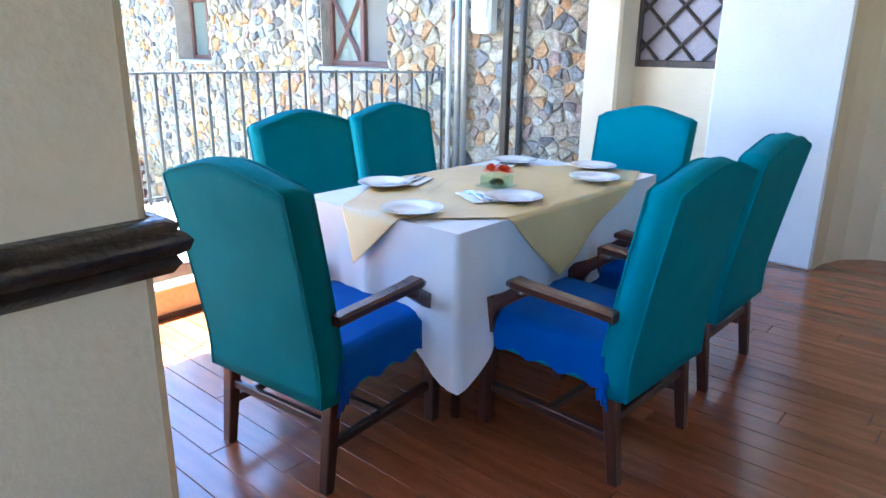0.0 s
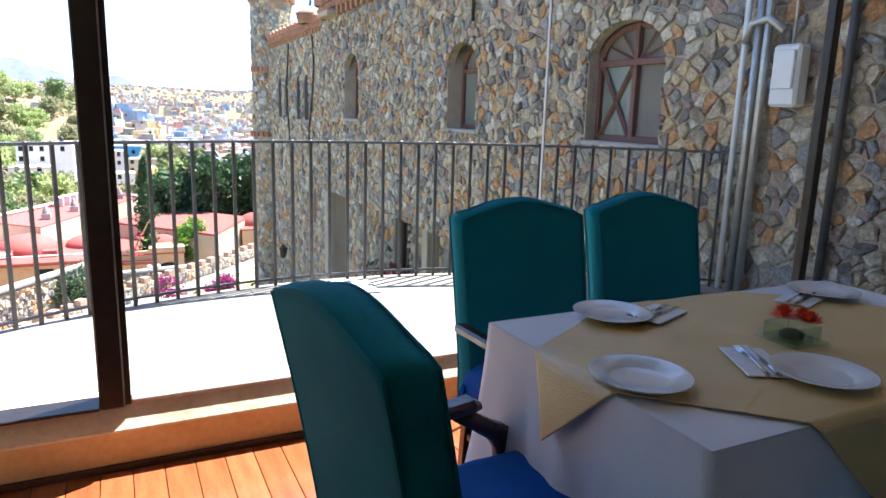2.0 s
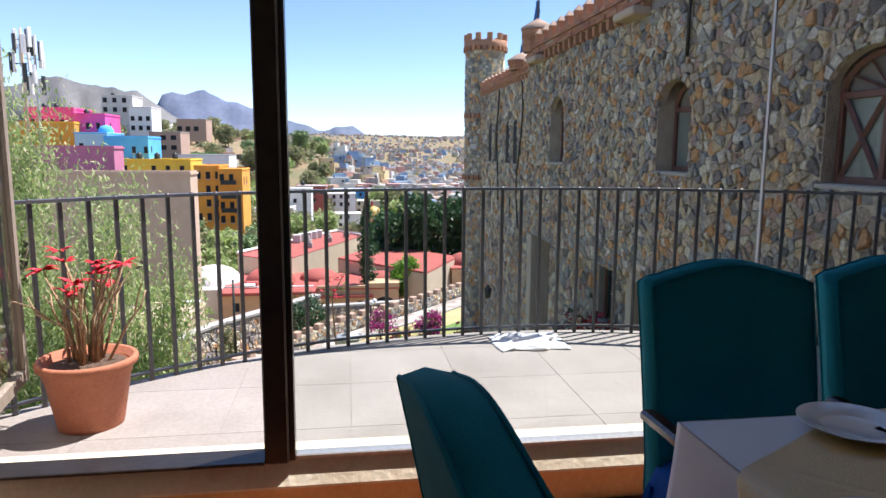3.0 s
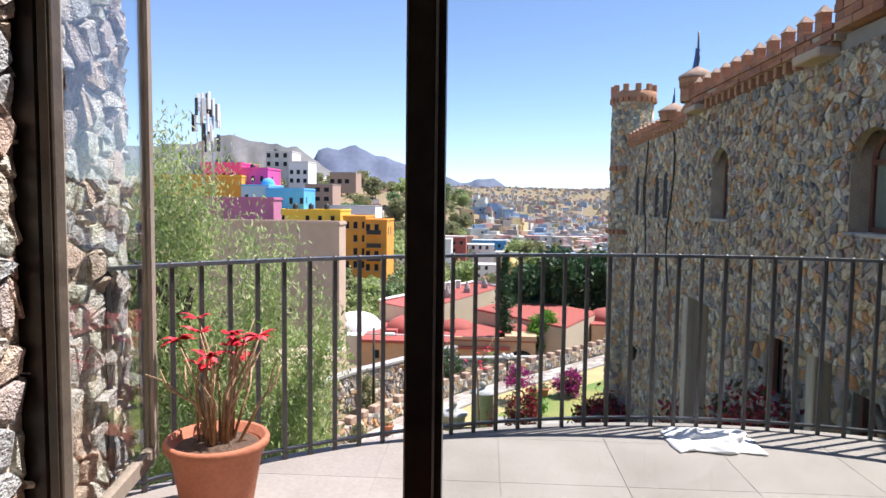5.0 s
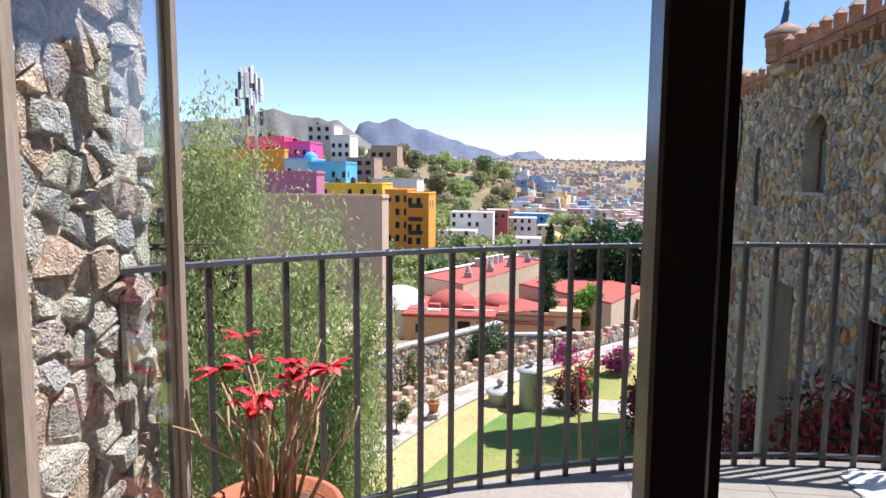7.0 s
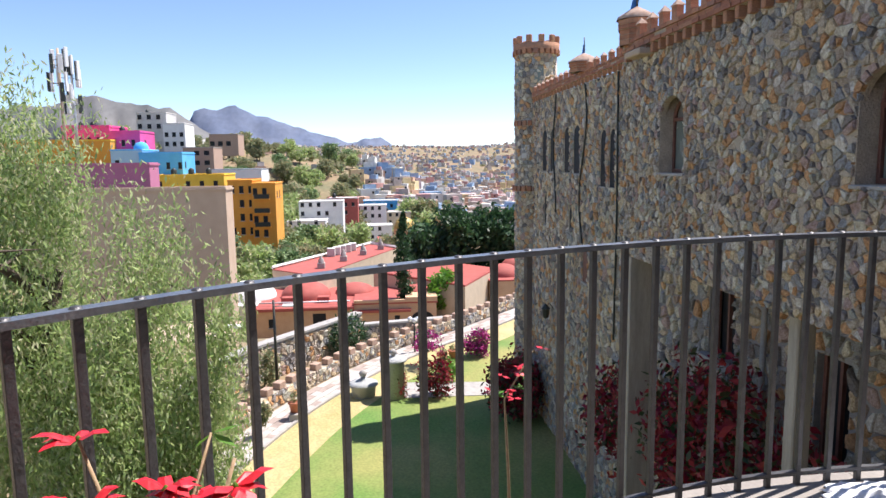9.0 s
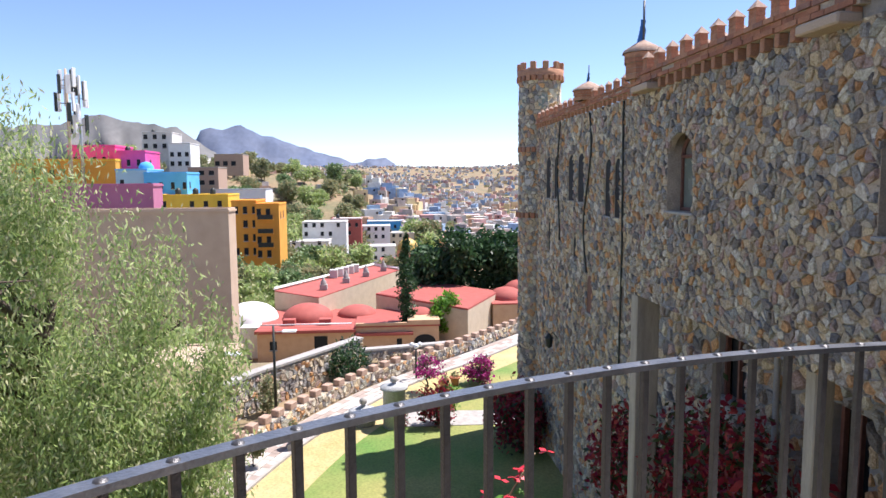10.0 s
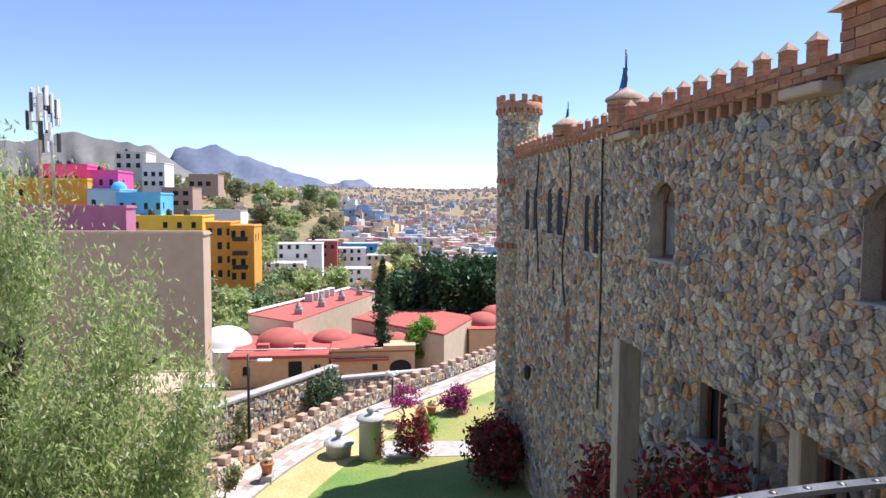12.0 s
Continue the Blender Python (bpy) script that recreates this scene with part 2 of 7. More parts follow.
    "pinkwall": mat("hot_pink_render", (0.72, 0.09, 0.30), (0.62, 0.07, 0.25), 0.85, scale=0.6, bump=0.1),
    "mauve": mat("mauve_render", (0.46, 0.17, 0.27), (0.40, 0.14, 0.23), 0.85, scale=0.6, bump=0.1),
    "bluewall": mat("sky_blue_render", (0.10, 0.42, 0.78), (0.08, 0.36, 0.70), 0.85, scale=0.6, bump=0.1),
    "palewall": mat("pale_blue_render", (0.40, 0.58, 0.68), (0.35, 0.52, 0.62), 0.85, scale=0.6, bump=0.1),
    "orange": mat("orange_render", (0.72, 0.33, 0.045), (0.64, 0.28, 0.04), 0.85, scale=0.6, bump=0.1),
    "yellow": mat("yellow_render", (0.76, 0.52, 0.06), (0.68, 0.45, 0.05), 0.85, scale=0.6, bump=0.1),
    "greywall": mat("pale_grey_render", (0.60, 0.58, 0.55), (0.48, 0.46, 0.44), 0.85, scale=0.6, bump=0.1),
    # matte near-black: the darkness inside window and door openings is put into the colour
    "darkhole": mat("unlit_opening_fill", (0.025, 0.027, 0.03), rough=0.6, spec=0.15, bump=0),
    "city": mat("town_house_render", LIGHT, (0.8, 0.8, 0.8), 0.9, scale=0.08, fine=0.6, bump=0, vary="island", palette=HOUSES, grit=0.35),
    "plastic": mat("white_plastic", (0.74, 0.75, 0.76), (0.70, 0.71, 0.72), 0.4, scale=5, bump=0.0, grit=0.03),
    "pipe": mat("galvanised_pipe", (0.50, 0.50, 0.49), (0.40, 0.40, 0.39), 0.4, metal=0.7, scale=20, bump=0.05),
    "flag": mat("blue_flag_cloth", (0.03, 0.16, 0.50), (0.03, 0.13, 0.42), 0.8, scale=8, bump=0.1),
    "curtain": mat("grey_blind", (0.20, 0.18, 0.155), (0.16, 0.145, 0.125), 0.9, scale=5, bump=0.1),
    "rose": mat("rose_curtain", (0.45, 0.16, 0.20), (0.36, 0.12, 0.16), 0.9, scale=9, bump=0.2, stretch=(4, 4, 0.3)),
    "lamp": mat("black_lamp_metal", (0.02, 0.025, 0.02), rough=0.5),
}


def glass(name, tint, rough=0.0):
    """Clear thin glass: mostly passes light, mirrors more at a glancing angle."""
    m = bpy.data.materials.new(name)
    m.use_nodes = True
    nt = m.node_tree
    nt.nodes.remove(nt.nodes["Principled BSDF"])
    out = nt.nodes["Material Output"]
    tr, gl, mx = nt.nodes.new("ShaderNodeBsdfTransparent"), nt.nodes.new("ShaderNodeBsdfGlossy"), nt.nodes.new("ShaderNodeMixShader")
    lw_, pw, ma = nt.nodes.new("ShaderNodeLayerWeight"), nt.nodes.new("ShaderNodeMath"), nt.nodes.new("ShaderNodeMath")
    lw_.inputs["Blend"].default_value = 0.5
    pw.operation, ma.operation = "POWER", "MULTIPLY_ADD"
    pw.inputs[1].default_value = 4.0
    ma.inputs[1].default_value, ma.inputs[2].default_value = 0.6, 0.025
    tr.inputs["Color"].default_value = (*tint, 1)
    gl.inputs["Roughness"].default_value = rough
    nt.links.new(lw_.outputs["Facing"], pw.inputs[0])
    nt.links.new(pw.outputs[0], ma.inputs[0])
    nt.links.new(ma.outputs[0], mx.inputs[0])
    nt.links.new(tr.outputs[0], mx.inputs[1])
    nt.links.new(gl.outputs[0], mx.inputs[2])
    nt.links.new(mx.outputs[0], out.inputs["Surface"])
    return m


M["glass"] = glass("clear_window_glass", (0.94, 0.96, 0.95))
M["vase"] = glass("green_tinted_glass", (0.86, 0.95, 0.92))
M["frost"] = mat("frosted_lilac_glass", (0.36, 0.32, 0.38), (0.30, 0.27, 0.33), 0.35, scale=3, bump=0.05)

gold = M["overlay"] = mat("gold_damask_overlay", (0.80, 0.58, 0.25), (0.72, 0.50, 0.20), 0.36, scale=4, fine=240, bump=0.25, spec=0.9, coat=0.25, fabric=0.0, grit=0.15)


# ---- mesh helpers ----
class Mesh:
    """Collects vertices and faces and becomes one mesh."""
    def __init__(self):
        self.v, self.f, self.smooth = [], [], []

    def add(self, verts, faces, smooth=False):
        o = len(self.v)
        self.v += [tuple(p) for p in verts]
        self.f += [tuple(i + o for i in f) for f in faces]
        self.smooth += [smooth] * len(faces)
        return self

    def box(self, x0, x1, y0, y1, z0, z1, c=0.0, m=None):
        if c <= 0:
            p = [(x, y, z) for z in (z0, z1) for y in (y0, y1) for x in (x0, x1)]
            f = [(0, 2, 3, 1), (4, 5, 7, 6), (0, 1, 5, 4), (2, 6, 7, 3), (0, 4, 6, 2), (1, 3, 7, 5)]
        else:
            p, f = [], []
            X, Y, Z = (x0, x1), (y0, y1), (z0, z1)
            idx = {}
            for i in (0, 1):
                for j in (0, 1):
                    for k in (0, 1):
                        sx, sy, sz = (c, -c)[i], (c, -c)[j], (c, -c)[k]
                        for a, q in enumerate(((X[i], Y[j] + sy, Z[k] + sz), (X[i] + sx, Y[j], Z[k] + sz), (X[i] + sx, Y[j] + sy, Z[k]))):
                            idx[i, j, k, a] = len(p)
                            p.append(q)
            for i in (0, 1):
                f.append([idx[i, j, k, 0] for j, k in ((0, 0), (1, 0), (1, 1), (0, 1))][::(1, -1)[1 - i]])
                f.append([idx[j, i, k, 1] for j, k in ((0, 0), (0, 1), (1, 1), (1, 0))][::(1, -1)[1 - i]])
                f.append([idx[j, k, i, 2] for j, k in ((0, 0), (1, 0), (1, 1), (0, 1))][::(1, -1)[1 - i]])
                for j in (0, 1):
                    f.append([idx[i, j, 0, 0], idx[i, j, 1, 0], idx[i, j, 1, 1], idx[i, j, 0, 1]])
                    f.append([idx[i, 0, j, 0], idx[i, 1, j, 0], idx[i, 1, j, 2], idx[i, 0, j, 2]])
                    f.append([idx[0, i, j, 1], idx[1, i, j, 1], idx[1, i, j, 2], idx[0, i, j, 2]])
            f += [[idx[i, j, k, a] for a in (0, 1, 2)] for i in (0, 1) for j in (0, 1) for k in (0, 1)]
        if m is not None:
            p = [m @ Vector(q) for q in p]
        return self.add(p, f)

    def prism(self, poly, to, smooth=False):
        """poly: 3D points; to: offset vector of the other end."""
        n, to = len(poly), Vector(to)
        a = [Vector(q) for q in poly]
        return self.add(a + [q + to for q in a], [tuple(range(n))[::-1], tuple(range(n, 2 * n))] + [(i, (i + 1) % n, n + (i + 1) % n, n + i) for i in range(n)], smooth)

    def tube(self, pts, r, n=8, caps=True):
        pts = [Vector(q) for q in pts]
        rs = r if isinstance(r, (list, tuple)) else [r] * len(pts)
        rings, up = [], None
        for i, q in enumerate(pts):
            d = (pts[min(i + 1, len(pts) - 1)] - pts[max(i - 1, 0)]).normalized()
            if up is None:
                up = Vector((0, 0, 1)) if abs(d.z) < 0.9 else Vector((1, 0, 0))
            s = d.cross(up).normalized()
            up = s.cross(d).normalized()
            rings += [q + (s * math.cos(a) + up * math.sin(a)) * rs[i] for a in (2 * math.pi * k / n for k in range(n))]
        f = [(i * n + k, i * n + (k + 1) % n, (i + 1) * n + (k + 1) % n, (i + 1) * n + k) for i in range(len(pts) - 1) for k in range(n)]
        self.add(rings, f, n > 5)
        if caps:
            o = len(self.v) - len(rings)
            self.f += [tuple(o + k for k in range(n))[::-1], tuple(o + len(rings) - n + k for k in range(n))]
            self.smooth += [False, False]
        return self

    def lathe(self, profile, centre, n=24, sweep=2 * math.pi, smooth=True):
        cx, cy, cz = centre
        v = [(cx + r * math.cos(sweep * k / n), cy + r * math.sin(sweep * k / n), cz + z) for r, z in profile for k in range(n)]
        f = [(i * n + k, i * n + (k + 1) % n, (i + 1) * n + (k + 1) % n, (i + 1) * n + k) for i in range(len(profile) - 1) for k in range(n)]
        return self.add(v, f, smooth)

    def grid(self, fn, nu, nv, smooth=True):
        v = [fn(i / nu, j / nv) for j in range(nv + 1) for i in range(nu + 1)]
        f = [(j * (nu + 1) + i, j * (nu + 1) + i + 1, (j + 1) * (nu + 1) + i + 1, (j + 1) * (nu + 1) + i) for j in range(nv) for i in range(nu)]
        return self.add(v, f, smooth)

    def data(self, name, material):
        me = bpy.data.meshes.new(name)
        me.from_pydata(self.v, [], self.f)
        me.polygons.foreach_set("use_smooth", self.smooth)
        if material is not None:
            me.materials.append(M[material])
        me.update()
        return me


def fixed(me):
    bm = bmesh.new()
    bm.from_mesh(me)
    bmesh.ops.recalc_face_normals(bm, faces=bm.faces)
    bm.to_mesh(me)
    bm.free()
    return me


def part(name, mesh, material, parent=None, label=""):
    """Links a mesh as one object under a thing or part."""
    ob = new(name, fixed(mesh.data(name, material)))
    ob.parent = parent
    return tagged(ob, label) if label else ob


def thing(name, label, category, group="", at=(0, 0, 0)):
    ob = new(name)
    ob.location = at
    return tagged(ob, label, category, group)


def structure(name, mesh, material, label, category):
    return tagged(part(name, mesh, material), label, category, kind="structure")


def solidify(ob, thick):
    md = ob.modifiers.new("thickness", "SOLIDIFY")
    md.thickness, md.offset = thick, -1
    return ob


# ---- walls of rubble ----
def cells(u0, u1, v0, v1, size, seed, jitter=0.42, aspect=1.0):
    """Irregular stone outlines that fill a rectangle."""
    rng = random.Random(seed)
    su, sv = size * aspect, size
    nu, nv = max(1, round((u1 - u0) / su)), max(1, round((v1 - v0) / sv))
    pts = {}
    for j in range(-1, nv + 1):
        for i in range(-1, nu + 1):
            pts[i, j] = (u0 + (i + 0.5 + (0.5 if j % 2 else 0) - 0.25 + rng.uniform(-jitter, jitter)) * (u1 - u0) / nu,
                         v0 + (j + 0.5 + rng.uniform(-jitter, jitter)) * (v1 - v0) / nv)
    for key in [k for k in pts if rng.random() < 0.27]:
        del pts[key]
    out = []
    for (i, j), (px, py) in pts.items():
        poly = [(u0, v0), (u1, v0), (u1, v1), (u0, v1)]
        for dj in (-2, -1, 0, 1, 2):
            for di in (-2, -1, 0, 1, 2):
                q = pts.get((i + di, j + dj))
                if q is None or (di == 0 and dj == 0):
                    continue
                poly = cut(poly, (px + q[0]) / 2, (py + q[1]) / 2, px - q[0], py - q[1])
                if len(poly) < 3:
                    break
            if len(poly) < 3:
                break
        wide = max((p[0] for p in poly), default=0) - min((p[0] for p in poly), default=0)
        tall_ = max((p[1] for p in poly), default=0) - min((p[1] for p in poly), default=0)
        if len(poly) >= 3 and max(wide, tall_) < 3.2 * size:
            out.append(poly)
    return out


def cut(poly, x, y, nx, ny):
    out, n = [], len(poly)
    for k in range(n):
        a, b = poly[k], poly[(k + 1) % n]
        da, db = (a[0] - x) * nx + (a[1] - y) * ny, (b[0] - x) * nx + (b[1] - y) * ny
        if da >= 0:
            out.append(a)
        if (da >= 0) != (db >= 0):
            t = da / (da - db)
            out.append((a[0] + (b[0] - a[0]) * t, a[1] + (b[1] - a[1]) * t))
    return out


def trim(poly, holes, margin):
    for u0, u1, v0, v1 in holes:
        u0, u1, v0, v1 = u0 - margin, u1 + margin, v0 - margin, v1 + margin
        us, vs = [p[0] for p in poly], [p[1] for p in poly]
        if max(us) <= u0 or min(us) >= u1 or max(vs) <= v0 or min(vs) >= v1:
            continue
        gaps = [(max(us) - u0, (u0, 0, -1, 0)), (u1 - min(us), (u1, 0, 1, 0)), (max(vs) - v0, (0, v0, 0, -1)), (v1 - min(vs), (0, v1, 0, 1))]
        poly = cut(poly, *min(gaps)[1])
        if len(poly) < 3:
            return []
    return poly


def stone_verts(poly, place, joint, proud, rng):
    """One stone with a worn outline: foot, shoulder and an uneven, domed face. place(u, v, h) puts it on its wall."""
    cu, cv = sum(p[0] for p in poly) / len(poly), sum(p[1] for p in poly) / len(poly)
    rim_, n = [], len(poly)
    for i in range(n):
        a, b = poly[i], poly[(i + 1) % n]
        k = rng.uniform(0.90, 1.0)
        rim_.append((cu + (a[0] - cu) * k, cv + (a[1] - cv) * k))
        k = rng.uniform(0.93, 1.05)
        if math.hypot(a[0] - b[0], a[1] - b[1]) > 2.5 * proud:
            rim_.append((cu + ((a[0] + b[0]) / 2 - cu) * k, cv + ((a[1] + b[1]) / 2 - cv) * k))
    n = len(rim_)
    rad = max(0.02, sum(math.hypot(p[0] - cu, p[1] - cv) for p in rim_) / n)
    top = proud * rng.uniform(0.35, 1.8)
    tu, tv = rng.uniform(-0.8, 0.8) * proud / rad, rng.uniform(-0.8, 0.8) * proud / rad
    rows = []
    for k, h in ((max(0.3, 1 - joint / rad), -0.01), (max(0.28, 1 - 1.6 * joint / rad) - 0.02, 0.7), (max(0.2, 0.84 - 1.6 * joint / rad), 1.0)):
        rows += [place(cu + (p[0] - cu) * k, cv + (p[1] - cv) * k, h if h < 0 else top * h * (1 + rng.uniform(-0.3, 0.3)) + ((p[0] - cu) * tu + (p[1] - cv) * tv) * k) for p in rim_]
    f = [tuple(range(2 * n, 3 * n))] + [(i + r * n, (i + 1) % n + r * n, (i + 1) % n + (r + 1) * n, i + (r + 1) * n) for r in (0, 1) for i in range(n)]
    return rows, f


def rubble(parent, u0, u1, v0, v1, size, place, seed, holes=(), joint=0.012, proud=0.03, material="stone", single=None, label="", aspect=1.0, jitter=0.42):
    """Stones over a wall; those that single(u, v) picks are objects of their own, at most 300."""
    rng, bulk, count = random.Random(seed + 1), Mesh(), 0
    for poly in cells(u0, u1, v0, v1, size, seed, jitter, aspect):
        poly = trim(poly, holes, 0.01) if holes else poly
        if len(poly) < 3:
            continue
        v, f = stone_verts(poly, place, joint, proud, rng)
        cu, cv = sum(p[0] for p in poly) / len(poly), sum(p[1] for p in poly) / len(poly)
        if single and count < 300 and single(cu, cv):
            count += 1
            c = Vector(v[0])
            me = bpy.data.meshes.new("stone")
            me.from_pydata([tuple(Vector(q) - c) for q in v], [], f)
            me.materials.append(M[material + "_piece"])
            ob = new("stone", me)
            ob.location, ob.parent = c, parent
        else:
            bulk.add(v, f)
    if bulk.v:
        ob = part("rubble_facing", bulk, material, parent, label or "grey and ochre rubble stones set in mortar")
        ob["kind"] = "stuff"


def pierced(mesh, u0, u1, v0, v1, holes, place, thick):
    """A wall as blocks round its rectangular holes; place(u, v, h): h 0 at the face, down to -thick."""
    us = sorted({u0, u1, *[h[0] for h in holes], *[h[1] for h in holes]})
    vs = sorted({v0, v1, *[h[2] for h in holes], *[h[3] for h in holes]})
    for a, b in zip(us, us[1:]):
        run = None
        for c, d in list(zip(vs, vs[1:])) + [(None, None)]:
            solid = c is not None and not any(h[0] < (a + b) / 2 < h[1] and h[2] < (c + d) / 2 < h[3] for h in holes)
            if solid:
                run = (run[0], d) if run else (c, d)
            elif run:
                p = [place(u, v, h) for h in (-thick, 0) for v in run for u in (a, b)]
                mesh.add(p, [(0, 2, 3, 1), (4, 5, 7, 6), (0, 1, 5, 4), (2, 6, 7, 3), (0, 4, 6, 2), (1, 3, 7, 5)])
                run = None
    return mesh


def spandrel(mesh, u0, u1, spring, top, place, thick, n=10):
    """Fills the corners above an arch so that a rectangular hole gets a round head."""
    mid, ru, rv = (u0 + u1) / 2, (u1 - u0) / 2, top - spring
    for s in (-1, 1):
        pts = [(mid + s * ru, top)] + [(mid + s * ru * math.cos(a), spring + rv * math.sin(a)) for a in (math.pi / 2 * k / n for k in range(n + 1))]
        k = len(pts)
        v = [place(u, w, 0) for u, w in pts] + [place(u, w, -thick) for u, w in pts]
        f = []
        for i in range(1, k - 1):
            f += [(0, i, i + 1), (k, k + i + 1, k + i), (i, k + i, k + i + 1, i + 1)]
        mesh.add(v, f)
    return mesh


# ---- the room ----
GX = -3.33          # plane of the glazing
floor_base = Mesh().box(-3.33, 4.0, -4.0, 5.6, -0.25, -0.012)
structure("floor", floor_base, "plank_gap", "dark subfloor under varnished reddish planks", "floor")
structure("ceiling", Mesh().box(-3.45, 4.2, -4.2, 5.8, 3.5, 3.7), "white", "plain white plaster ceiling", "ceiling")
# unseen wall behind the camera; its opening is added to brighten the room
structure("wall_south", pierced(Mesh(), -2.2, 4.2, 0, 3.5, [(-0.5, 2.0, 0.7, 2.5)], lambda u, v, h: (u, -4.0 + h, v), 0.2), "cream", "plain cream plaster wall", "wall")
structure("wall_east", Mesh().box(4.0, 4.2, -4.0, 5.6, 0, 3.5), "cream", "plain cream plaster wall", "wall")
structure("wall_inner", Mesh().box(-2.4, -2.2, -4.0, -0.95, 0, 3.5), "cream", "plain cream plaster wall beside the doorway", "wall")
head = Mesh().box(-3.42, -3.24, -0.9, 5.3, 3.2, 3.5)
structure("wall_west", head, "cream", "cream plaster wall over the glazing", "wall")
kerb = Mesh().box(-3.42, -3.30, -0.62, 5.0, 0.0, 0.155, 0.008)
structure("sill_kerb", kerb, "ochre", "low ochre painted kerb under the glazing, scuffed", "kerb")
structure("window_sill", Mesh().prism([(x, -0.62, z) for x, z in ((-3.46, 0.157), (-3.272, 0.157), (-3.272, 0.166), (-3.322, 0.25), (-3.46, 0.25))], (0, 5.62, 0)), "sill", "cream painted sloping sill with worn edge", "sill")
structure("kerb_foot_strip", Mesh().box(-3.30, -3.285, -0.62, 5.0, 0.0, 0.022), "plank_gap", "thin dark strip along the foot of the kerb", "baseboard")

# pier at the end, wall with the lattice window, curved corner
structure("pier", Mesh().box(-1.84, -1.085, 4.54, 5.4, 0, 3.5, 0.015), "white", "white plaster pier with chipped corner", "pier")
structure("column", Mesh().box(-2.83, -2.55, 4.6, 5.3, 0, 3.5, 0.02), "cream", "cream plaster column beside the glazing", "column")
wl = pierced(Mesh(), -2.70, -1.80, 0, 3.5, [(-2.58, -1.86, 1.20, 2.48)], lambda u, v, h: (u, 4.86 - h, v), 0.14)
structure("wall_north", wl, "cream", "cream plaster wall round a latticed window", "wall")
curve = [(-1.083, 4.56), (-1.065, 4.76), (-0.995, 4.95), (-0.865, 5.08), (-0.665, 5.15), (4.0, 5.15)]
cw = Mesh()
for (a, b), (c, d) in zip(curve, curve[1:]):
    cw.add([(a, b, 0), (c, d, 0), (c, d + 0.25, 0), (a, b + 0.25, 0), (a, b, 3.5), (c, d, 3.5), (c, d + 0.25, 3.5), (a, b + 0.25, 3.5)],
           [(0, 1, 5, 4), (1, 2, 6, 5), (2, 3, 7, 6), (3, 0, 4, 7), (4, 5, 6, 7)])
structure("wall_curved", cw, "cream", "cream plaster wall with a curved corner", "wall")


def moulding(mesh, pts, z, scale=1.0):
    """A dado rail of several rolls, swept along a line on the plan."""
    prof = [(0, -0.085), (0.03, -0.08), (0.05, -0.05), (0.04, -0.03), (0.065, -0.015), (0.075, 0.015), (0.06, 0.035), (0.045, 0.04), (0.05, 0.06), (0.03, 0.075), (0, 0.078)]
    k = len(prof)
    rows = []
    for i, q in enumerate(pts):
        a, b = Vector(pts[max(i - 1, 0)]), Vector(pts[min(i + 1, len(pts) - 1)])
        d1, d2 = (Vector(q) - a).normalized(), (b - Vector(q)).normalized()
        d1, d2 = (d1 if d1.length else d2), (d2 if d2.length else d1)
        nrm = Vector((d1.y + d2.y, -d1.x - d2.x)) / (1 + d1.dot(d2))
        rows += [(q[0] + nrm.x * h * scale, q[1] + nrm.y * h * scale, z + v * scale) for h, v in prof]
    f = [(i * k + j, i * k + (j + 1) % k, (i + 1) * k + (j + 1) % k, (i + 1) * k + j) for i in range(len(pts) - 1) for j in range(k)]
    f += [tuple(range(k)), tuple(range(len(rows) - k, len(rows)))]
    return mesh.add(rows, f, True)


structure("dado_rail", moulding(Mesh(), [(-0.895, 5.04), (-0.765, 5.115), (-0.615, 5.148), (3.9, 5.148)], 1.0, 0.7), "blackwood", "near-black carved wooden dado rail on the curved wall", "dado rail")
structure("pillar", Mesh().box(-1.42, -1.15, -1.6, 0.44, 0, 3.5, 0.02), "cream", "cream plaster pillar in shade, chipped at its edge", "pillar")
structure("pillar_dado_rail", moulding(Mesh(), [(-1.15, -1.5), (-1.15, 0.44), (-1.42, 0.44)], 1.04, 0.55), "blackwood", "thick near-black moulded wooden rail round the pillar", "dado rail")


# lattice window
LX0, LX1, LZ0, LZ1 = -2.58, -1.86, 1.20, 2.48
lw = tagged(new("window_1"), "dark wooden lattice window with frosted lilac panes", "window", kind="structure")
for a in ((LX0, LX0 + 0.05, LZ0, LZ1), (LX1 - 0.05, LX1, LZ0, LZ1), (LX0 + 0.05, LX1 - 0.05, LZ0, LZ0 + 0.05), (LX0 + 0.05, LX1 - 0.05, LZ1 - 0.05, LZ1)):
    part("window_frame", Mesh().box(a[0], a[1], 4.865, 4.925, a[2], a[3], 0.006), "darkoak", lw)
part("pane", Mesh().box(LX0 + 0.05, LX1 - 0.05, 4.91, 4.916, LZ0 + 0.05, LZ1 - 0.05), "frost", lw, "frosted lilac glass")
lo, hi, span = LZ0 + 0.05, LZ1 - 0.05, LX1 - LX0 - 0.1
for s in (1, -1):
    for k in range(-4, 7):
        c = lo + 0.06 + k * 0.27
        a, b = (c, c + span) if s > 0 else (c + span, c)
        ts = sorted(((lo - a) / (b - a), (hi - a) / (b - a)))
        t0, t1 = max(0, ts[0]), min(1, ts[1])
        if t1 - t0 < 0.05:
            continue
        y = 4.895 - 0.006 * s
        part("lattice_bar", Mesh().tube([(LX0 + 0.05 + span * t, y, a + (b - a) * t) for t in (t0, t1)], 0.014, 4), "darkoak", lw)

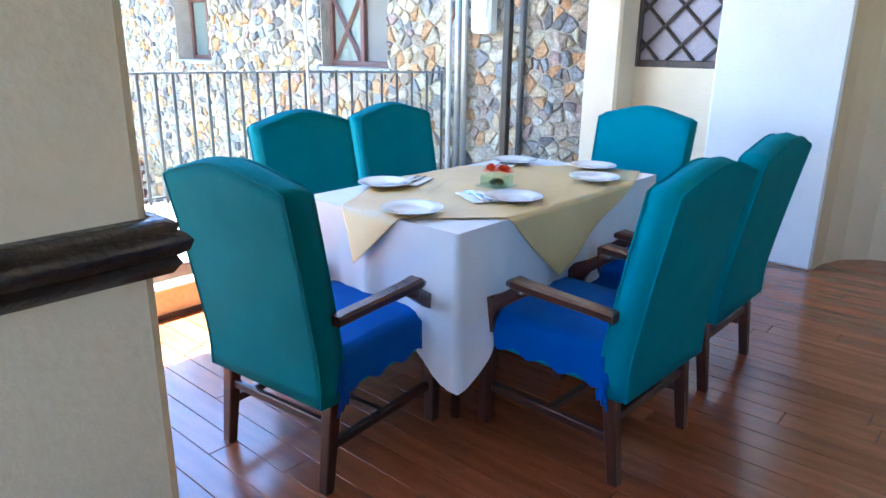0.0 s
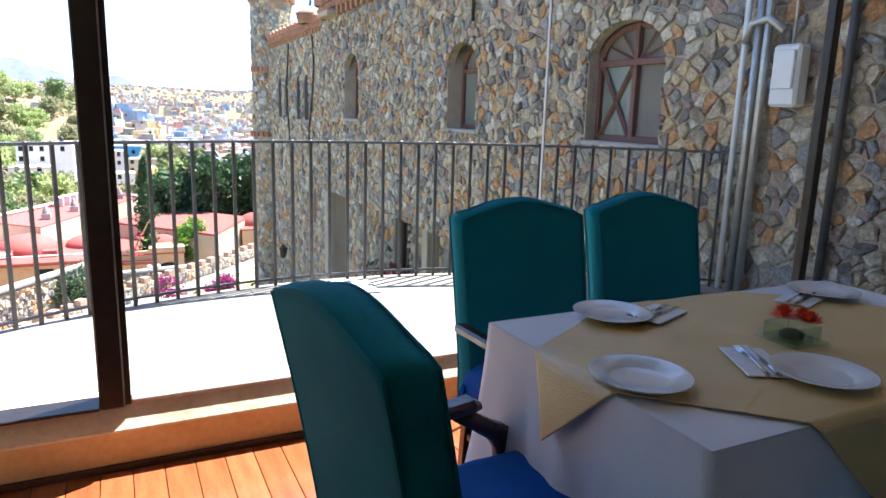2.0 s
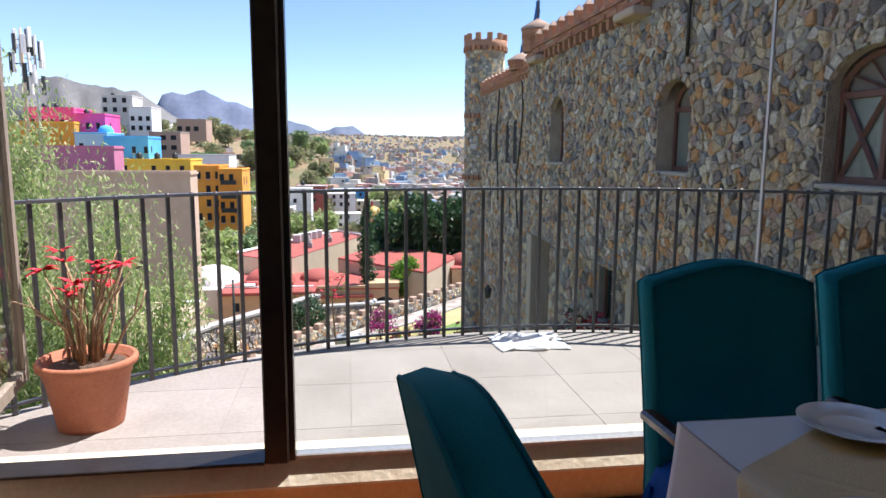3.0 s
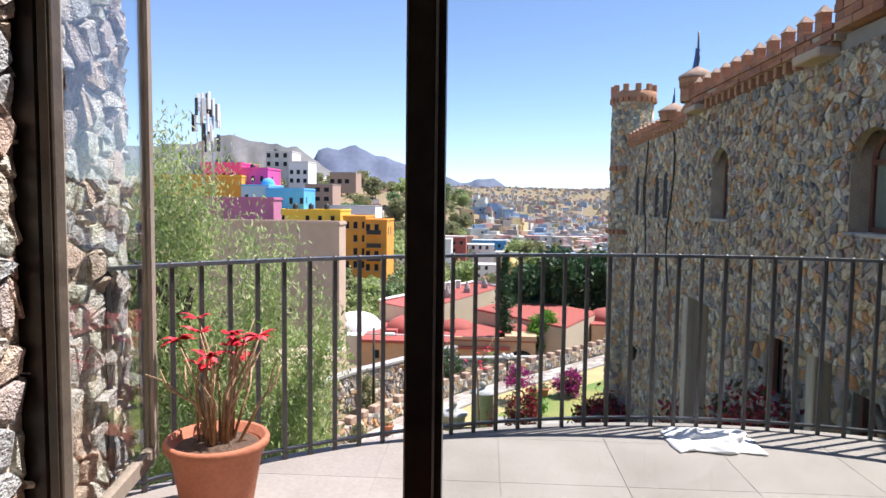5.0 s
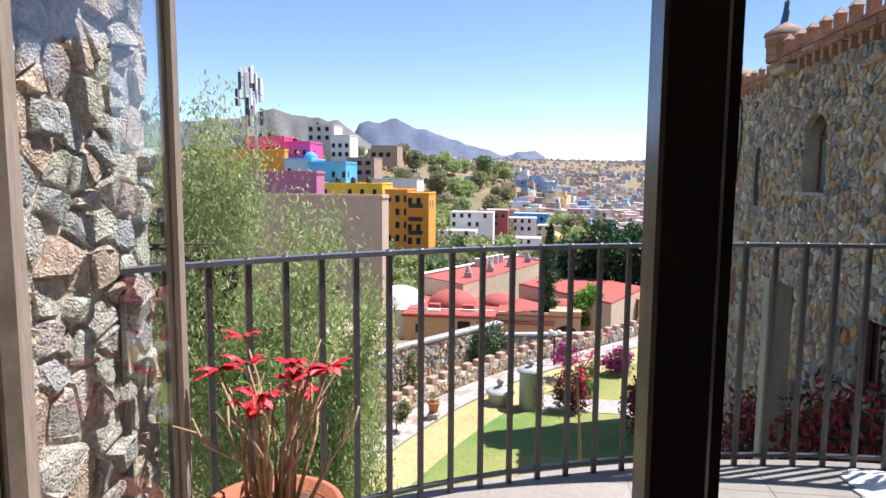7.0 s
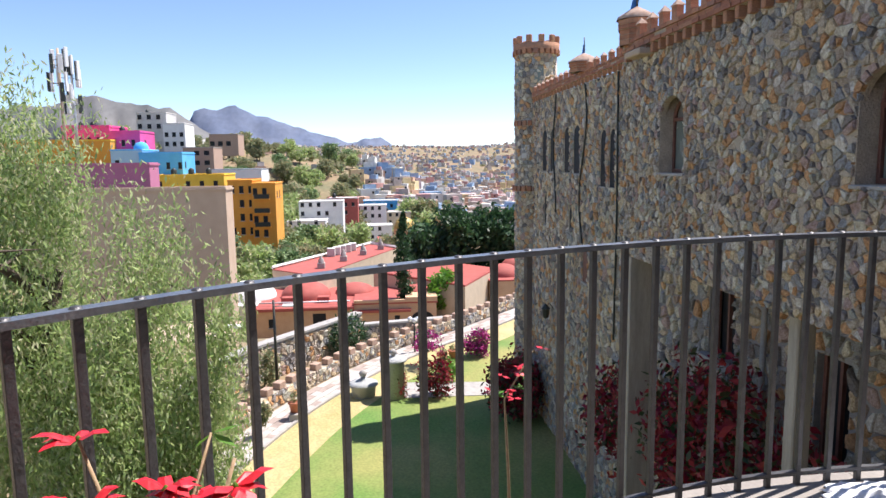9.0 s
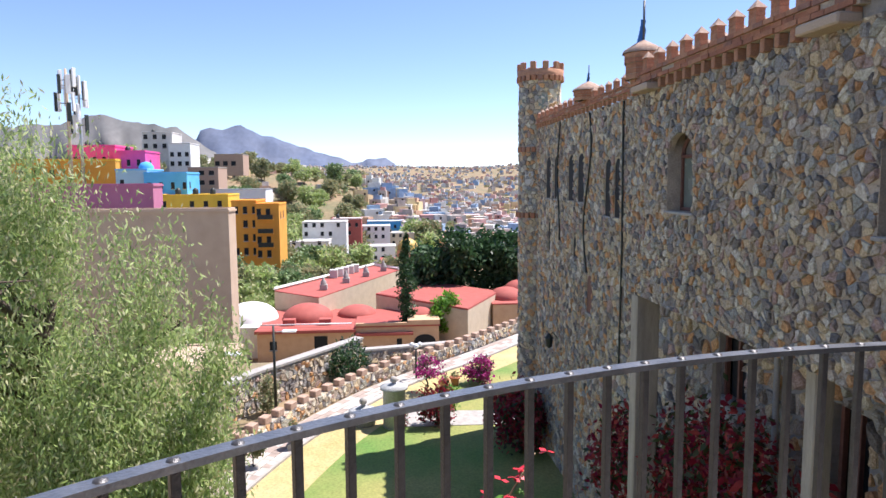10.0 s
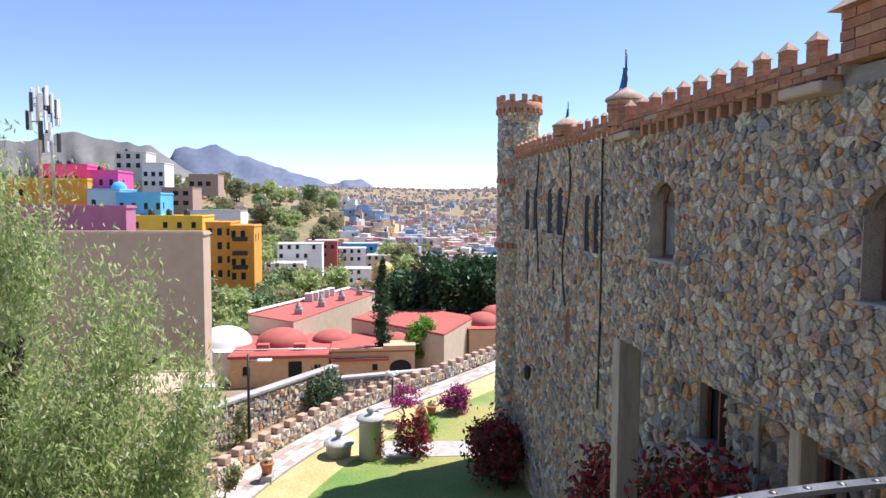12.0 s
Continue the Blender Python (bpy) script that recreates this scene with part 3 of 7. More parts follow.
# glazing
gz = tagged(new("window_2"), "floor-length glazing in dark bronze frames above a low sill", "window", kind="structure")
part("mullion", Mesh().box(-3.385, -3.275, 0.55, 0.635, 0.25, 3.2, 0.006).box(-3.36, -3.30, 0.632, 0.655, 0.25, 3.2), "bronze", gz, "thick dark bronze mullion")
part("mullion", Mesh().box(-3.36, -3.30, 4.29, 4.345, 0.25, 3.2, 0.005), "bronze", gz)
part("transom", Mesh().box(-3.37, -3.29, -0.5, 5.0, 2.74, 2.82, 0.005), "bronze", gz)
part("bottom_bead", Mesh().box(-3.355, -3.305, 0.655, 4.29, 0.25, 0.268, 0.004), "pipe", gz, "thin grey metal bead")
for a, b in ((0.645, 2.42), (2.425, 4.295), (4.34, 4.95)):
    pn = part("pane", Mesh().box(-3.334, -3.326, a, b, 0.262, 3.18), "glass", gz, "clear glass")
    pn.visible_shadow = False
part("glass_joint", Mesh().box(-3.338, -3.322, 2.4195, 2.4255, 0.262, 3.18), "plastic", gz, "thin pale silicone joint")
part("jamb", Mesh().box(-3.36, -3.30, -0.57, -0.49, 0.25, 3.2, 0.006), "bronze", gz, "dark bronze door jamb")
part("jamb_stop", Mesh().box(-3.352, -3.305, -0.49, -0.446, 0.25, 3.2, 0.004).box(-3.355, -3.30, -0.462, -0.457, 0.25, 3.2), "jambpaint", gz, "brown painted edge of the jamb")
part("threshold", Mesh().box(-3.39, -3.27, -0.55, 0.55, 0.25, 0.262, 0.003), "bronze", gz)

# the leaf that stands open against the outside wall
H0, H1 = Vector((-3.42, -0.535, 0)), Vector((-4.31, -0.69, 0))
lf = tagged(new("door_1"), "weathered glazed door leaf standing open against the stone wall", "door", kind="structure")
ld = (H1 - H0).normalized()
ln = Vector((-ld.y, ld.x, 0))


def leafbox(s0, s1, z0, z1, d0=-0.02, d1=0.02):
    c = [H0 + ld * s + ln * d for s in (s0, s1) for d in (d0, d1)]
    v = [(q.x, q.y, z) for z in (z0, z1) for q in c]
    return Mesh().add(v, [(0, 1, 3, 2), (4, 5, 7, 6), (0, 1, 5, 4), (2, 3, 7, 6), (0, 2, 6, 4), (1, 3, 7, 5)])


LL = (H1 - H0).length
part("stile", leafbox(0, 0.05, 0.262, 2.36), "oldwood", lf)
part("stile", leafbox(LL - 0.05, LL, 0.262, 2.36), "oldwood", lf)
part("rail", leafbox(0.05, LL - 0.05, 0.262, 0.32), "oldwood", lf)
part("rail", leafbox(0.05, LL - 0.05, 2.3, 2.36), "oldwood", lf)
pn = part("pane", leafbox(0.05, LL - 0.05, 0.32, 2.3, -0.004, 0.004), "glass", lf, "clear glass with reflections")
pn.visible_shadow = False
q = H0 + ld * (LL - 0.02) + Vector((0, 0, 1.28))
la = Mesh().tube([q + ln * d for d in (0.02, 0.045)], 0.022, 10).tube([q + ln * 0.04, q + ln * 0.05 + Vector((-0.03, 0, -0.07))], 0.007, 6)
part("latch", la, "iron", lf, "small dark metal latch")


# ---- stone walls ----
def south_face(u, v, h):
    return (u, 5.0 - h, v)


W1, W2, W3 = (-6.38, -5.32, 1.10, 2.22), (-9.60, -8.72, 1.11, 2.28), (-14.42, -13.50, 1.15, 2.42)
castle = tagged(new("castle_wing"), "castle-like rubble stone building with brick battlements", "building")
wall = pierced(Mesh(), -16.2, -2.9, -0.5, 3.26, [W1, W2, W3], south_face, 0.5)
for w in (W1, W2, W3):
    spandrel(wall, w[0], w[1], w[3] - 0.34, w[3], south_face, 0.10)
wall.box(-16.2, -2.9, 5.5, 9.0, -0.5, -0.3).box(-16.2, -15.8, 5.5, 9.2, -0.3, 3.24)
cw_ = part("wall", wall, "mortar", castle, "lime mortar between the stones")
lower = Mesh()
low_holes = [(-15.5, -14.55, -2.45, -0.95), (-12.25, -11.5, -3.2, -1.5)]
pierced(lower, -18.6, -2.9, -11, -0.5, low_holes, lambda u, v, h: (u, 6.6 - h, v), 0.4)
part("lower_wall", lower, "mortar_dark", castle, "recessed lower wall, its deep shade also in the cement colour")
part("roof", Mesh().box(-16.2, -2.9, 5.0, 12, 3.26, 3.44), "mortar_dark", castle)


def castle_window(w, parent, depth=0.15):
    x0, x1, z0, z1 = w
    wd = part("window", Mesh().box(x0, x1, 5.0 + depth + 0.03, 5.0 + depth + 0.05, z0, z1), "curtain", parent, "arched window with grey blind")
    fm = Mesh()
    mid, ru = (x0 + x1) / 2, (x1 - x0) / 2
    fy = 5.0 + depth
    for a, b in ((x0, x0 + 0.045), (x1 - 0.045, x1), (mid - 0.03, mid + 0.03)):
        fm.box(a, b, fy - 0.03, fy + 0.03, z0, z1 - (0.3 if abs((a + b) / 2 - mid) > 0.1 else 0), 0.006)
    fm.box(x0, x1, fy - 0.028, fy + 0.03, z0, z0 + 0.06, 0.005).box(x0, x1, fy - 0.034, fy + 0.03, z1 - 0.40, z1 - 0.34, 0.005)
    for k in range(9):
        a = math.pi * k / 8
        b = math.pi * (k + 1) / 8
        if k < 8:
            fm.tube([(mid + ru * math.cos(a), fy, z1 - 0.36 + 0.34 * math.sin(a)), (mid + ru * math.cos(b), fy, z1 - 0.36 + 0.34 * math.sin(b))], 0.035, 4)
    for k in (1, 2, 4, 5) if w is W1 else ():
        a = math.pi * k / 6
        fm.tube([(mid, fy, z1 - 0.36), (mid + ru * math.cos(a), fy, z1 - 0.36 + 0.34 * math.sin(a))], 0.012, 4)
    part("window_frame", fm, "redframe", wd, "oxide red timber frame")
    if w is W1:
        for p, q, off in (((x0 + 0.06, z0 + 0.06), (mid - 0.04, z1 - 0.4), 0.01), ((x0 + 0.06, z1 - 0.4), (mid - 0.04, z0 + 0.06), 0.016)):
            part("brace", Mesh().tube([(p[0], fy - off, p[1]), (q[0], fy - off, q[1])], 0.028, 4), "redframe", wd, "crossed timber brace")
    else:
        cu = Mesh().grid(lambda u, v: (mid + 0.06 + u * (x1 - mid - 0.12) * (1 - 0.35 * math.sin(math.pi * v) * u), fy + 0.018 + 0.012 * math.sin(u * 26), z0 + 0.06 + v * (z1 - z0 - 0.42)), 24, 8)
        part("curtain", cu, "rose", wd, "gathered rose curtain")
    part("sill", Mesh().box(x0 - 0.05, x1 + 0.05, 4.96, 5.0 + depth, z0 - 0.05, z0 - 0.003, 0.01), "concrete", wd)
    gp = part("pane", Mesh().box(x0 + 0.06, mid - 0.04, fy + 0.005, fy + 0.012, z0 + 0.06, z1 - 0.4), "oldglass", wd, "grey-green glass")
    rng = random.Random(int(-x0 * 10))
    n = 11
    for k in range(n):
        a0, a1 = math.pi * k / n + 0.03, math.pi * (k + 1) / n - 0.03
        ro = rng.uniform(0.07, 0.13)
        pts = [(mid + (ru + r) * math.cos(a), 4.978 - rng.uniform(0, 0.012), z1 - 0.34 + (0.34 + r) * math.sin(a)) for r, a in ((0, a0), (0, a1), (ro, a1), (ro, a0))]
        part("arch_stone", Mesh().prism(pts, (0, 0.06, 0)), "stone_piece", wd)


for w in (W1, W2, W3):
    castle_window(w, castle, 0.15 if w is W1 else 0.26)
for u0, u1, v0, v1 in low_holes:
    d = part("window", Mesh().box(u0, u1, 6.85, 6.9, v0, v1), "darkhole", castle, "dark lower window")
    part("window_frame", Mesh().box(u0, u0 + 0.07, 6.72, 6.8, v0, v1).box(u1 - 0.07, u1, 6.72, 6.8, v0, v1).box((u0 + u1) / 2 - 0.03, (u0 + u1) / 2 + 0.03, 6.73, 6.8, v0, v1), "redframe", d)
    part("sill", Mesh().box(u0 - 0.1, u1 + 0.1, 6.4, 6.72, v0 - 0.12, v0 - 0.003, 0.01), "concrete", d)
part("post", Mesh().box(-15.85, -15.55, 4.97, 5.42, -11, -0.5, 0.02), "postcement", castle, "tall grey-brown cement post")
part("post", Mesh().box(-10.95, -10.74, 5.25, 5.5, -11, -0.5, 0.02), "postcement", castle, "tall grey-brown cement post")
part("downpipe", Mesh().tube([(-13.4, 6.45, -0.5), (-13.4, 6.45, -11)], 0.05, 8), "concrete", castle)


def battlements(parent, x0, x1, y, zc, zt, spacing, sz, mw):
    """Corbelled brick cornice with pointed merlons along x."""
    n = int((x1 - x0) / (spacing * 0.62))
    shape = fixed(Mesh().box(-0.06 * sz, 0.06 * sz, -0.16 * sz, 0, 0, 0.2 * sz, 0.01).data("corbel", "brick"))
    for k in range(n):
        x = x0 + (k + 0.5) * (x1 - x0) / n
        cb = new("corbel", shape)
        cb.location, cb.parent = (x, y, zc), parent
    band = Mesh()
    z, h = zc + 0.2 * sz, 0.068 * sz
    rows = max(2, int((zt - z) / h))
    h = (zt - z) / rows
    rng = random.Random(7)
    for r in range(rows):
        x = x0 + (0.15 * sz if r % 2 else 0)
        while x < x1 - 0.05:
            e = min(x1, x + 0.28 * sz)
            out = (0.20 if r in (0, rows - 1) else 0.16) * sz + rng.uniform(-0.012, 0.012)
            band.box(x + 0.006, e - 0.006, y - out, y + 0.1, z + r * h + 0.005, z + (r + 1) * h - 0.004)
            x = e
    part("brick_band", band, "brick", parent, "courses of weathered red brick")
    part("band_core", Mesh().box(x0, x1, y - 0.15 * sz, y + 0.25, z, zt - 0.005), "mortar", parent)
    n = int((x1 - x0) / spacing)
    for k in range(n):
        x = x0 + (k + 0.5) * spacing
        mh = 0.26 * sz
        me = Mesh()
        for r in range(4):
            me.box(x - mw / 2, x + mw / 2, y - 0.15 * sz, y + 0.0 * sz, zt + r * mh / 4 + 0.004, zt + (r + 1) * mh / 4)
        mo = part("merlon", me, "brick", parent, "brick merlon with pointed cap")
        c = [(x - mw * 0.58, y - 0.18 * sz), (x + mw * 0.58, y - 0.18 * sz), (x + mw * 0.58, y + 0.03 * sz), (x - mw * 0.58, y + 0.03 * sz)]
        part("cap", Mesh().add([(a, b, zt + mh) for a, b in c] + [(x, y - 0.075 * sz, zt + mh + 0.15 * sz)], [(0, 1, 4), (1, 2, 4), (2, 3, 4), (3, 0, 4), (0, 3, 2, 1)]), "brick_cap", mo)


battlements(castle, -15.95, -9.86, 5.0, 3.22, 3.59, 0.49, 0.80, 0.18)
battlements(castle, -8.8, -2.9, 5.0, 3.22, 3.59, 0.49, 0.80, 0.18)
for x in (-15.1, -10.3, -5.8):
    part("water_spout", Mesh().box(x - 0.35, x + 0.35, 4.72, 5.0, 3.21, 3.33, 0.02), "tan", castle, "stone gutter spout")


def bartizan(parent, x, y, r, z0, z1, ztop, flag):
    b = Mesh()
    n = 8
    rows = max(4, int((z1 - z0) / 0.09))
    for i in range(rows):
        rr = r * (1.0 + 0.08 * (i >= rows - 2))
        b.lathe([(rr, 0.004), (rr, (z1 - z0) / rows - 0.004), (rr * 0.9, (z1 - z0) / rows - 0.003)], (x, y, z0 + i * (z1 - z0) / rows), n, smooth=False)
    t = part("brick_turret", b, "brick", parent, "small brick turret with pointed cap")
    part("turret_core", Mesh().lathe([(r * 0.97, 0), (r * 0.97, z1 - z0), (0, z1 - z0)], (x, y, z0), n, smooth=False), "mortar", t)
    part("cap", Mesh().lathe([(r * 1.15, 0), (r * 1.12, 0.05), (r * 0.5, (ztop - z1) * 0.7), (0.02, ztop - z1)], (x, y, z1), 12), "brick_cap", t)
    if flag:
        p = part("flagpole", Mesh().tube([(x, y, ztop - 0.05), (x, y, ztop + flag)], 0.022, 6), "iron", t)
        fl = Mesh().grid(lambda a, c: (x - 0.02 - a * 0.34 * flag * (1 - c) ** 0.8, y + 0.05 * math.sin(a * 6 + c * 4), ztop + flag * (0.04 + 0.5 * c) - 0.06 * flag * a), 8, 8)
        part("pennant", fl, "flag", p, "limp blue and white pennant")


bartizan(castle, -15.72, 5.05, 0.33, 3.5, 3.97, 4.22, 0.70)
tb = Mesh()
rng = random.Random(3)
for r in range(5):
    for k in range(5):
        tb.box(-9.83 + k * 0.2 + 0.005, -9.83 + (k + 1) * 0.2 - 0.005, 4.84 - rng.uniform(0, 0.015), 5.3, 3.46 + r * 0.105 + 0.005, 3.565 + r * 0.105 - 0.004)
part("brick_pier", tb, "brick", castle, "broad brick pier rising from the battlements")
part("pier_cap", Mesh().add([(-9.93, 4.74, 3.99), (-8.73, 4.74, 3.99), (-8.73, 5.4, 3.99), (-9.93, 5.4, 3.99), (-9.33, 5.05, 4.35)], [(0, 1, 4), (1, 2, 4), (2, 3, 4), (3, 0, 4), (0, 3, 2, 1)]), "brick_cap", castle)
part("cable", Mesh().tube([(-8.75, 4.93, 3.3), (-8.75, 4.92, 3.2), (-8.78, 4.93, 2.5)], 0.025, 6), "lamp", castle, "thick black cable end")

# far wing with its round tower
FY = 9.0
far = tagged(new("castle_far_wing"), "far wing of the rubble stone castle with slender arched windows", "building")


def far_face(u, v, h):
    return (u, FY - h, v)


slim = [(-38.2, -37.3, 0.7, 2.8), (-36.6, -35.8, 0.7, 2.8), (-34.1, -33.2, 0.68, 2.75), (-32.6, -31.7, 0.66, 2.75), (-29.0, -28.35, 0.21, 2.4), (-27.95, -27.35, 0.21, 2.4),
        (-31.1, -30.4, -4.0, -2.4), (-37.7, -37.2, -2.1, -0.5), (-33.2, -32.8, -1.9, -0.9)]
fw = pierced(Mesh(), -40.5, -16.2, -13.7, 4.45, slim, far_face, 0.5)
for w in slim:
    spandrel(fw, w[0], w[1], w[3] - 0.35, w[3], far_face, 0.09)
part("wall", fw, "mortar", far, "lime mortar between the stones")
for i, w in enumerate(slim):
    o = part("window", Mesh().box(w[0], w[1], FY + 0.012, FY + 0.06, w[2], w[3]), "darkhole" if i != 6 else "redframe", far, "slender arched window")
    part("sill", Mesh().box(w[0] - 0.08, w[1] + 0.08, FY - 0.06, FY + 0.011, w[2] - 0.1, w[2] - 0.003, 0.01), "concrete", o)
part("brick_mullion", Mesh().box(-28.32, -27.98, FY - 0.03, FY + 0.25, 0.21, 2.3, 0.02), "brick", far)
battlements(far, -40.1, -16.4, FY, 4.43, 4.92, 0.85, 1.0, 0.29)
bartizan(far, -31.3, FY, 0.6, 4.9, 5.3, 5.7, 0.65)
for x, z0, z1, sag in ((-35.5, 4.4, -1.3, 0.25), (-31.0, 4.4, -2.3, 0.45), (-26.9, 4.4, -5.5, 0.05)):
    part("cable", Mesh().tube([(x + sag * math.sin(6 * k / 12 + x), FY - 0.1, z0 + (z1 - z0) * k / 12) for k in range(13)], 0.04, 5), "lamp", far, "dark cable running down the wall")
wlamp = part("wall_lantern", Mesh().lathe([(0.02, 0), (0.16, 0.1), (0.2, 0.5), (0.24, 0.52), (0.05, 0.75), (0.0, 0.8)], (-35.5, FY - 0.5, -6.7), 6, smooth=False), "lamp", far, "dark wall lantern")
part("bracket", Mesh().tube([(-35.5, FY, -6.3), (-35.5, FY - 0.3, -5.9), (-35.5, FY - 0.5, -6.1)], 0.03, 5), "lamp", wlamp)

TC, TR_ = Vector((-41.2, 9.35, 0)), 1.16
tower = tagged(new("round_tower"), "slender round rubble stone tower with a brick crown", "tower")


def tower_face(u, v, h):
    a = u / TR_
    return (TC.x + (TR_ + h) * math.cos(a), TC.y + (TR_ + h) * math.sin(a), v)


part("shaft", Mesh().lathe([(TR_, -13.7), (TR_, 7.15), (0, 7.15)], TC, 28), "mortar", tower)
for z, rr in ((-0.48, 1.16), (3.17, 1.08), (7.05, 1.14)):
    rg = Mesh()
    for k in range(24):
        a = 2 * math.pi * k / 24
        m4 = Matrix.Translation(TC) @ Matrix.Rotation(a, 4, "Z")
        rg.box(TR_ * 0.9, TR_ * rr, -0.12, 0.12, z, z + 0.28, 0.02, m4)
    part("brick_ring", rg, "brick", tower, "projecting ring of brick corbels")
part("crown", Mesh().lathe([(TR_ * 1.1, 7.3), (TR_ * 1.12, 7.66), (TR_ * 0.9, 7.66), (TR_ * 0.9, 7.3)], TC, 28), "brick", tower, "brick crown")
for k in range(11):
    a = 2 * math.pi * k / 11
    part("merlon", Mesh().box(TR_ * 0.92, TR_ * 1.12, -0.15, 0.15, 7.66, 8.06, 0.03, Matrix.Translation(TC) @ Matrix.Rotation(a, 4, "Z")), "brick", tower)
for a, z0, z1 in ((-0.75, 1.37, 2.1), (-0.1, 5.4, 6.4), (-1.3, 5.4, 6.3)):
    m4 = Matrix.Translation(TC) @ Matrix.Rotation(a, 4, "Z")
    part("window", Mesh().box(TR_ - 0.1, TR_ + 0.03, -0.25, 0.25, z0, z1, 0.02, m4), "oldglass" if z0 > 2 else "greywall", tower, "small arched opening")

# the far wing and tower are scaled down about the camera's last position, so nearer
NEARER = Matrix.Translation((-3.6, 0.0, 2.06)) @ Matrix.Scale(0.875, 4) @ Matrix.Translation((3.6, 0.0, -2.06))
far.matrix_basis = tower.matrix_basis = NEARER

# outside wall beside the open leaf
sw = tagged(new("wall_stone"), "rough pale rubble wall beside the open door, sunlit", "wall", kind="structure")
part("wall_core", Mesh().box(-4.55, -2.2, -1.6, -0.93, -1, 3.5).box(-3.305, -2.2, -0.93, -0.565, 0, 3.5), "palemortar", sw)
lower_left = Mesh().box(-4.6, -2.2, -4.2, -1.6, -11, 3.5)
structure("wall_outer", lower_left, "cream", "plain rendered outer wall of the house", "wall")

# ---- terrace ----
RC, RR = Vector((-1.65, 2.05, 0)), 4.0
rim = [(RC.x + (RR + 0.07) * math.cos(a), RC.y + (RR + 0.07) * math.sin(a)) for a in (math.pi - 0.98 + 1.96 * k / 40 for k in range(41))]
rim = [p for p in rim if -0.93 < p[1] < 5.0]
slab = [(-3.43, 5.0)] + [(rim[0][0], 5.0)] * 0 + [(x, y) for x, y in rim] + [(-3.43, -0.93)]
structure("terrace_slab", Mesh().prism([(x, y, -0.3) for x, y in slab], (0, 0, 0.327)), "grout", "rounded terrace slab with pale tiles", "terrace")
# house wall below the terrace
structure("wall_below", Mesh().box(-3.4, -2.2, -4.2, 6.6, -11, -0.25), "beige", "plain rendered wall below the terrace", "wall")

rail = thing("railing", "dark iron balustrade curving round the terrace, riveted top bar", "railing")


def on_rail(a, z, d=0.0):
    return (RC.x + (RR + d) * math.cos(a), RC.y + (RR + d) * math.sin(a), z)


A0, A1 = math.pi - math.asin((4.98 - RC.y) / RR), math.pi + math.asin((RC.y + 0.92) / RR)
N = 60
for nm, z0, z1, w in (("top_bar", 1.085, 1.103, 0.024), ("bottom_bar", 0.075, 0.090, 0.012)):
    me = Mesh()
    v = []
    for k in range(N + 1):
        a = A0 + (A1 - A0) * k / N
        v += [on_rail(a, z0, -w), on_rail(a, z0, w), on_rail(a, z1, w), on_rail(a, z1, -w)]
    f = [(4 * k + j, 4 * k + (j + 1) % 4, 4 * k + 4 + (j + 1) % 4, 4 * k + 4 + j) for k in range(N) for j in range(4)]
    me.add(v, f + [(0, 1, 2, 3), (4 * N, 4 * N + 1, 4 * N + 2, 4 * N + 3)])
    part(nm, me, "railtop" if nm == "top_bar" else "iron", rail)
AB, STEP = math.pi + math.asin((RC.y + 0.162) / RR), 0.1405 / RR
bal = fixed(Mesh().box(-0.011, 0.011, -0.011, 0.011, 0.0, 1.066, 0.002).data("baluster", "iron"))
riv = fixed(Mesh().lathe([(0.016, 0), (0.012, 0.005), (0, 0.007)], (0, 0, 0), 8).data("rivet", "iron"))
for k in range(-60, 20):
    a = AB + STEP * k
    if not A0 + 0.005 < a < A1:
        continue
    b = new("baluster", bal)
    b.location, b.rotation_euler, b.parent = on_rail(a, 0.022), (0, 0, a), rail
    r = new("rivet", riv)
    r.location, r.parent = (0, 0, 1.081), b


# ---- dining set ----
def tapered(mesh, x, y, z0, z1, w0, w1, dx=0.0, dy=0.0):
    c = 0.2
    v = []
    for z, w, ox, oy in ((z0, w0, dx, dy), (z1, w1, 0, 0)):
        h = w / 2
        v += [(x + ox + a * h, y + oy + b * h, z) for a, b in ((-1, -1 + c), (-1 + c, -1), (1 - c, -1), (1, -1 + c), (1, 1 - c), (1 - c, 1), (-1 + c, 1), (-1, 1 - c))]
    return mesh.add(v, [tuple(range(8))[::-1], tuple(range(8, 16))] + [(i, (i + 1) % 8, 8 + (i + 1) % 8, 8 + i) for i in range(8)])


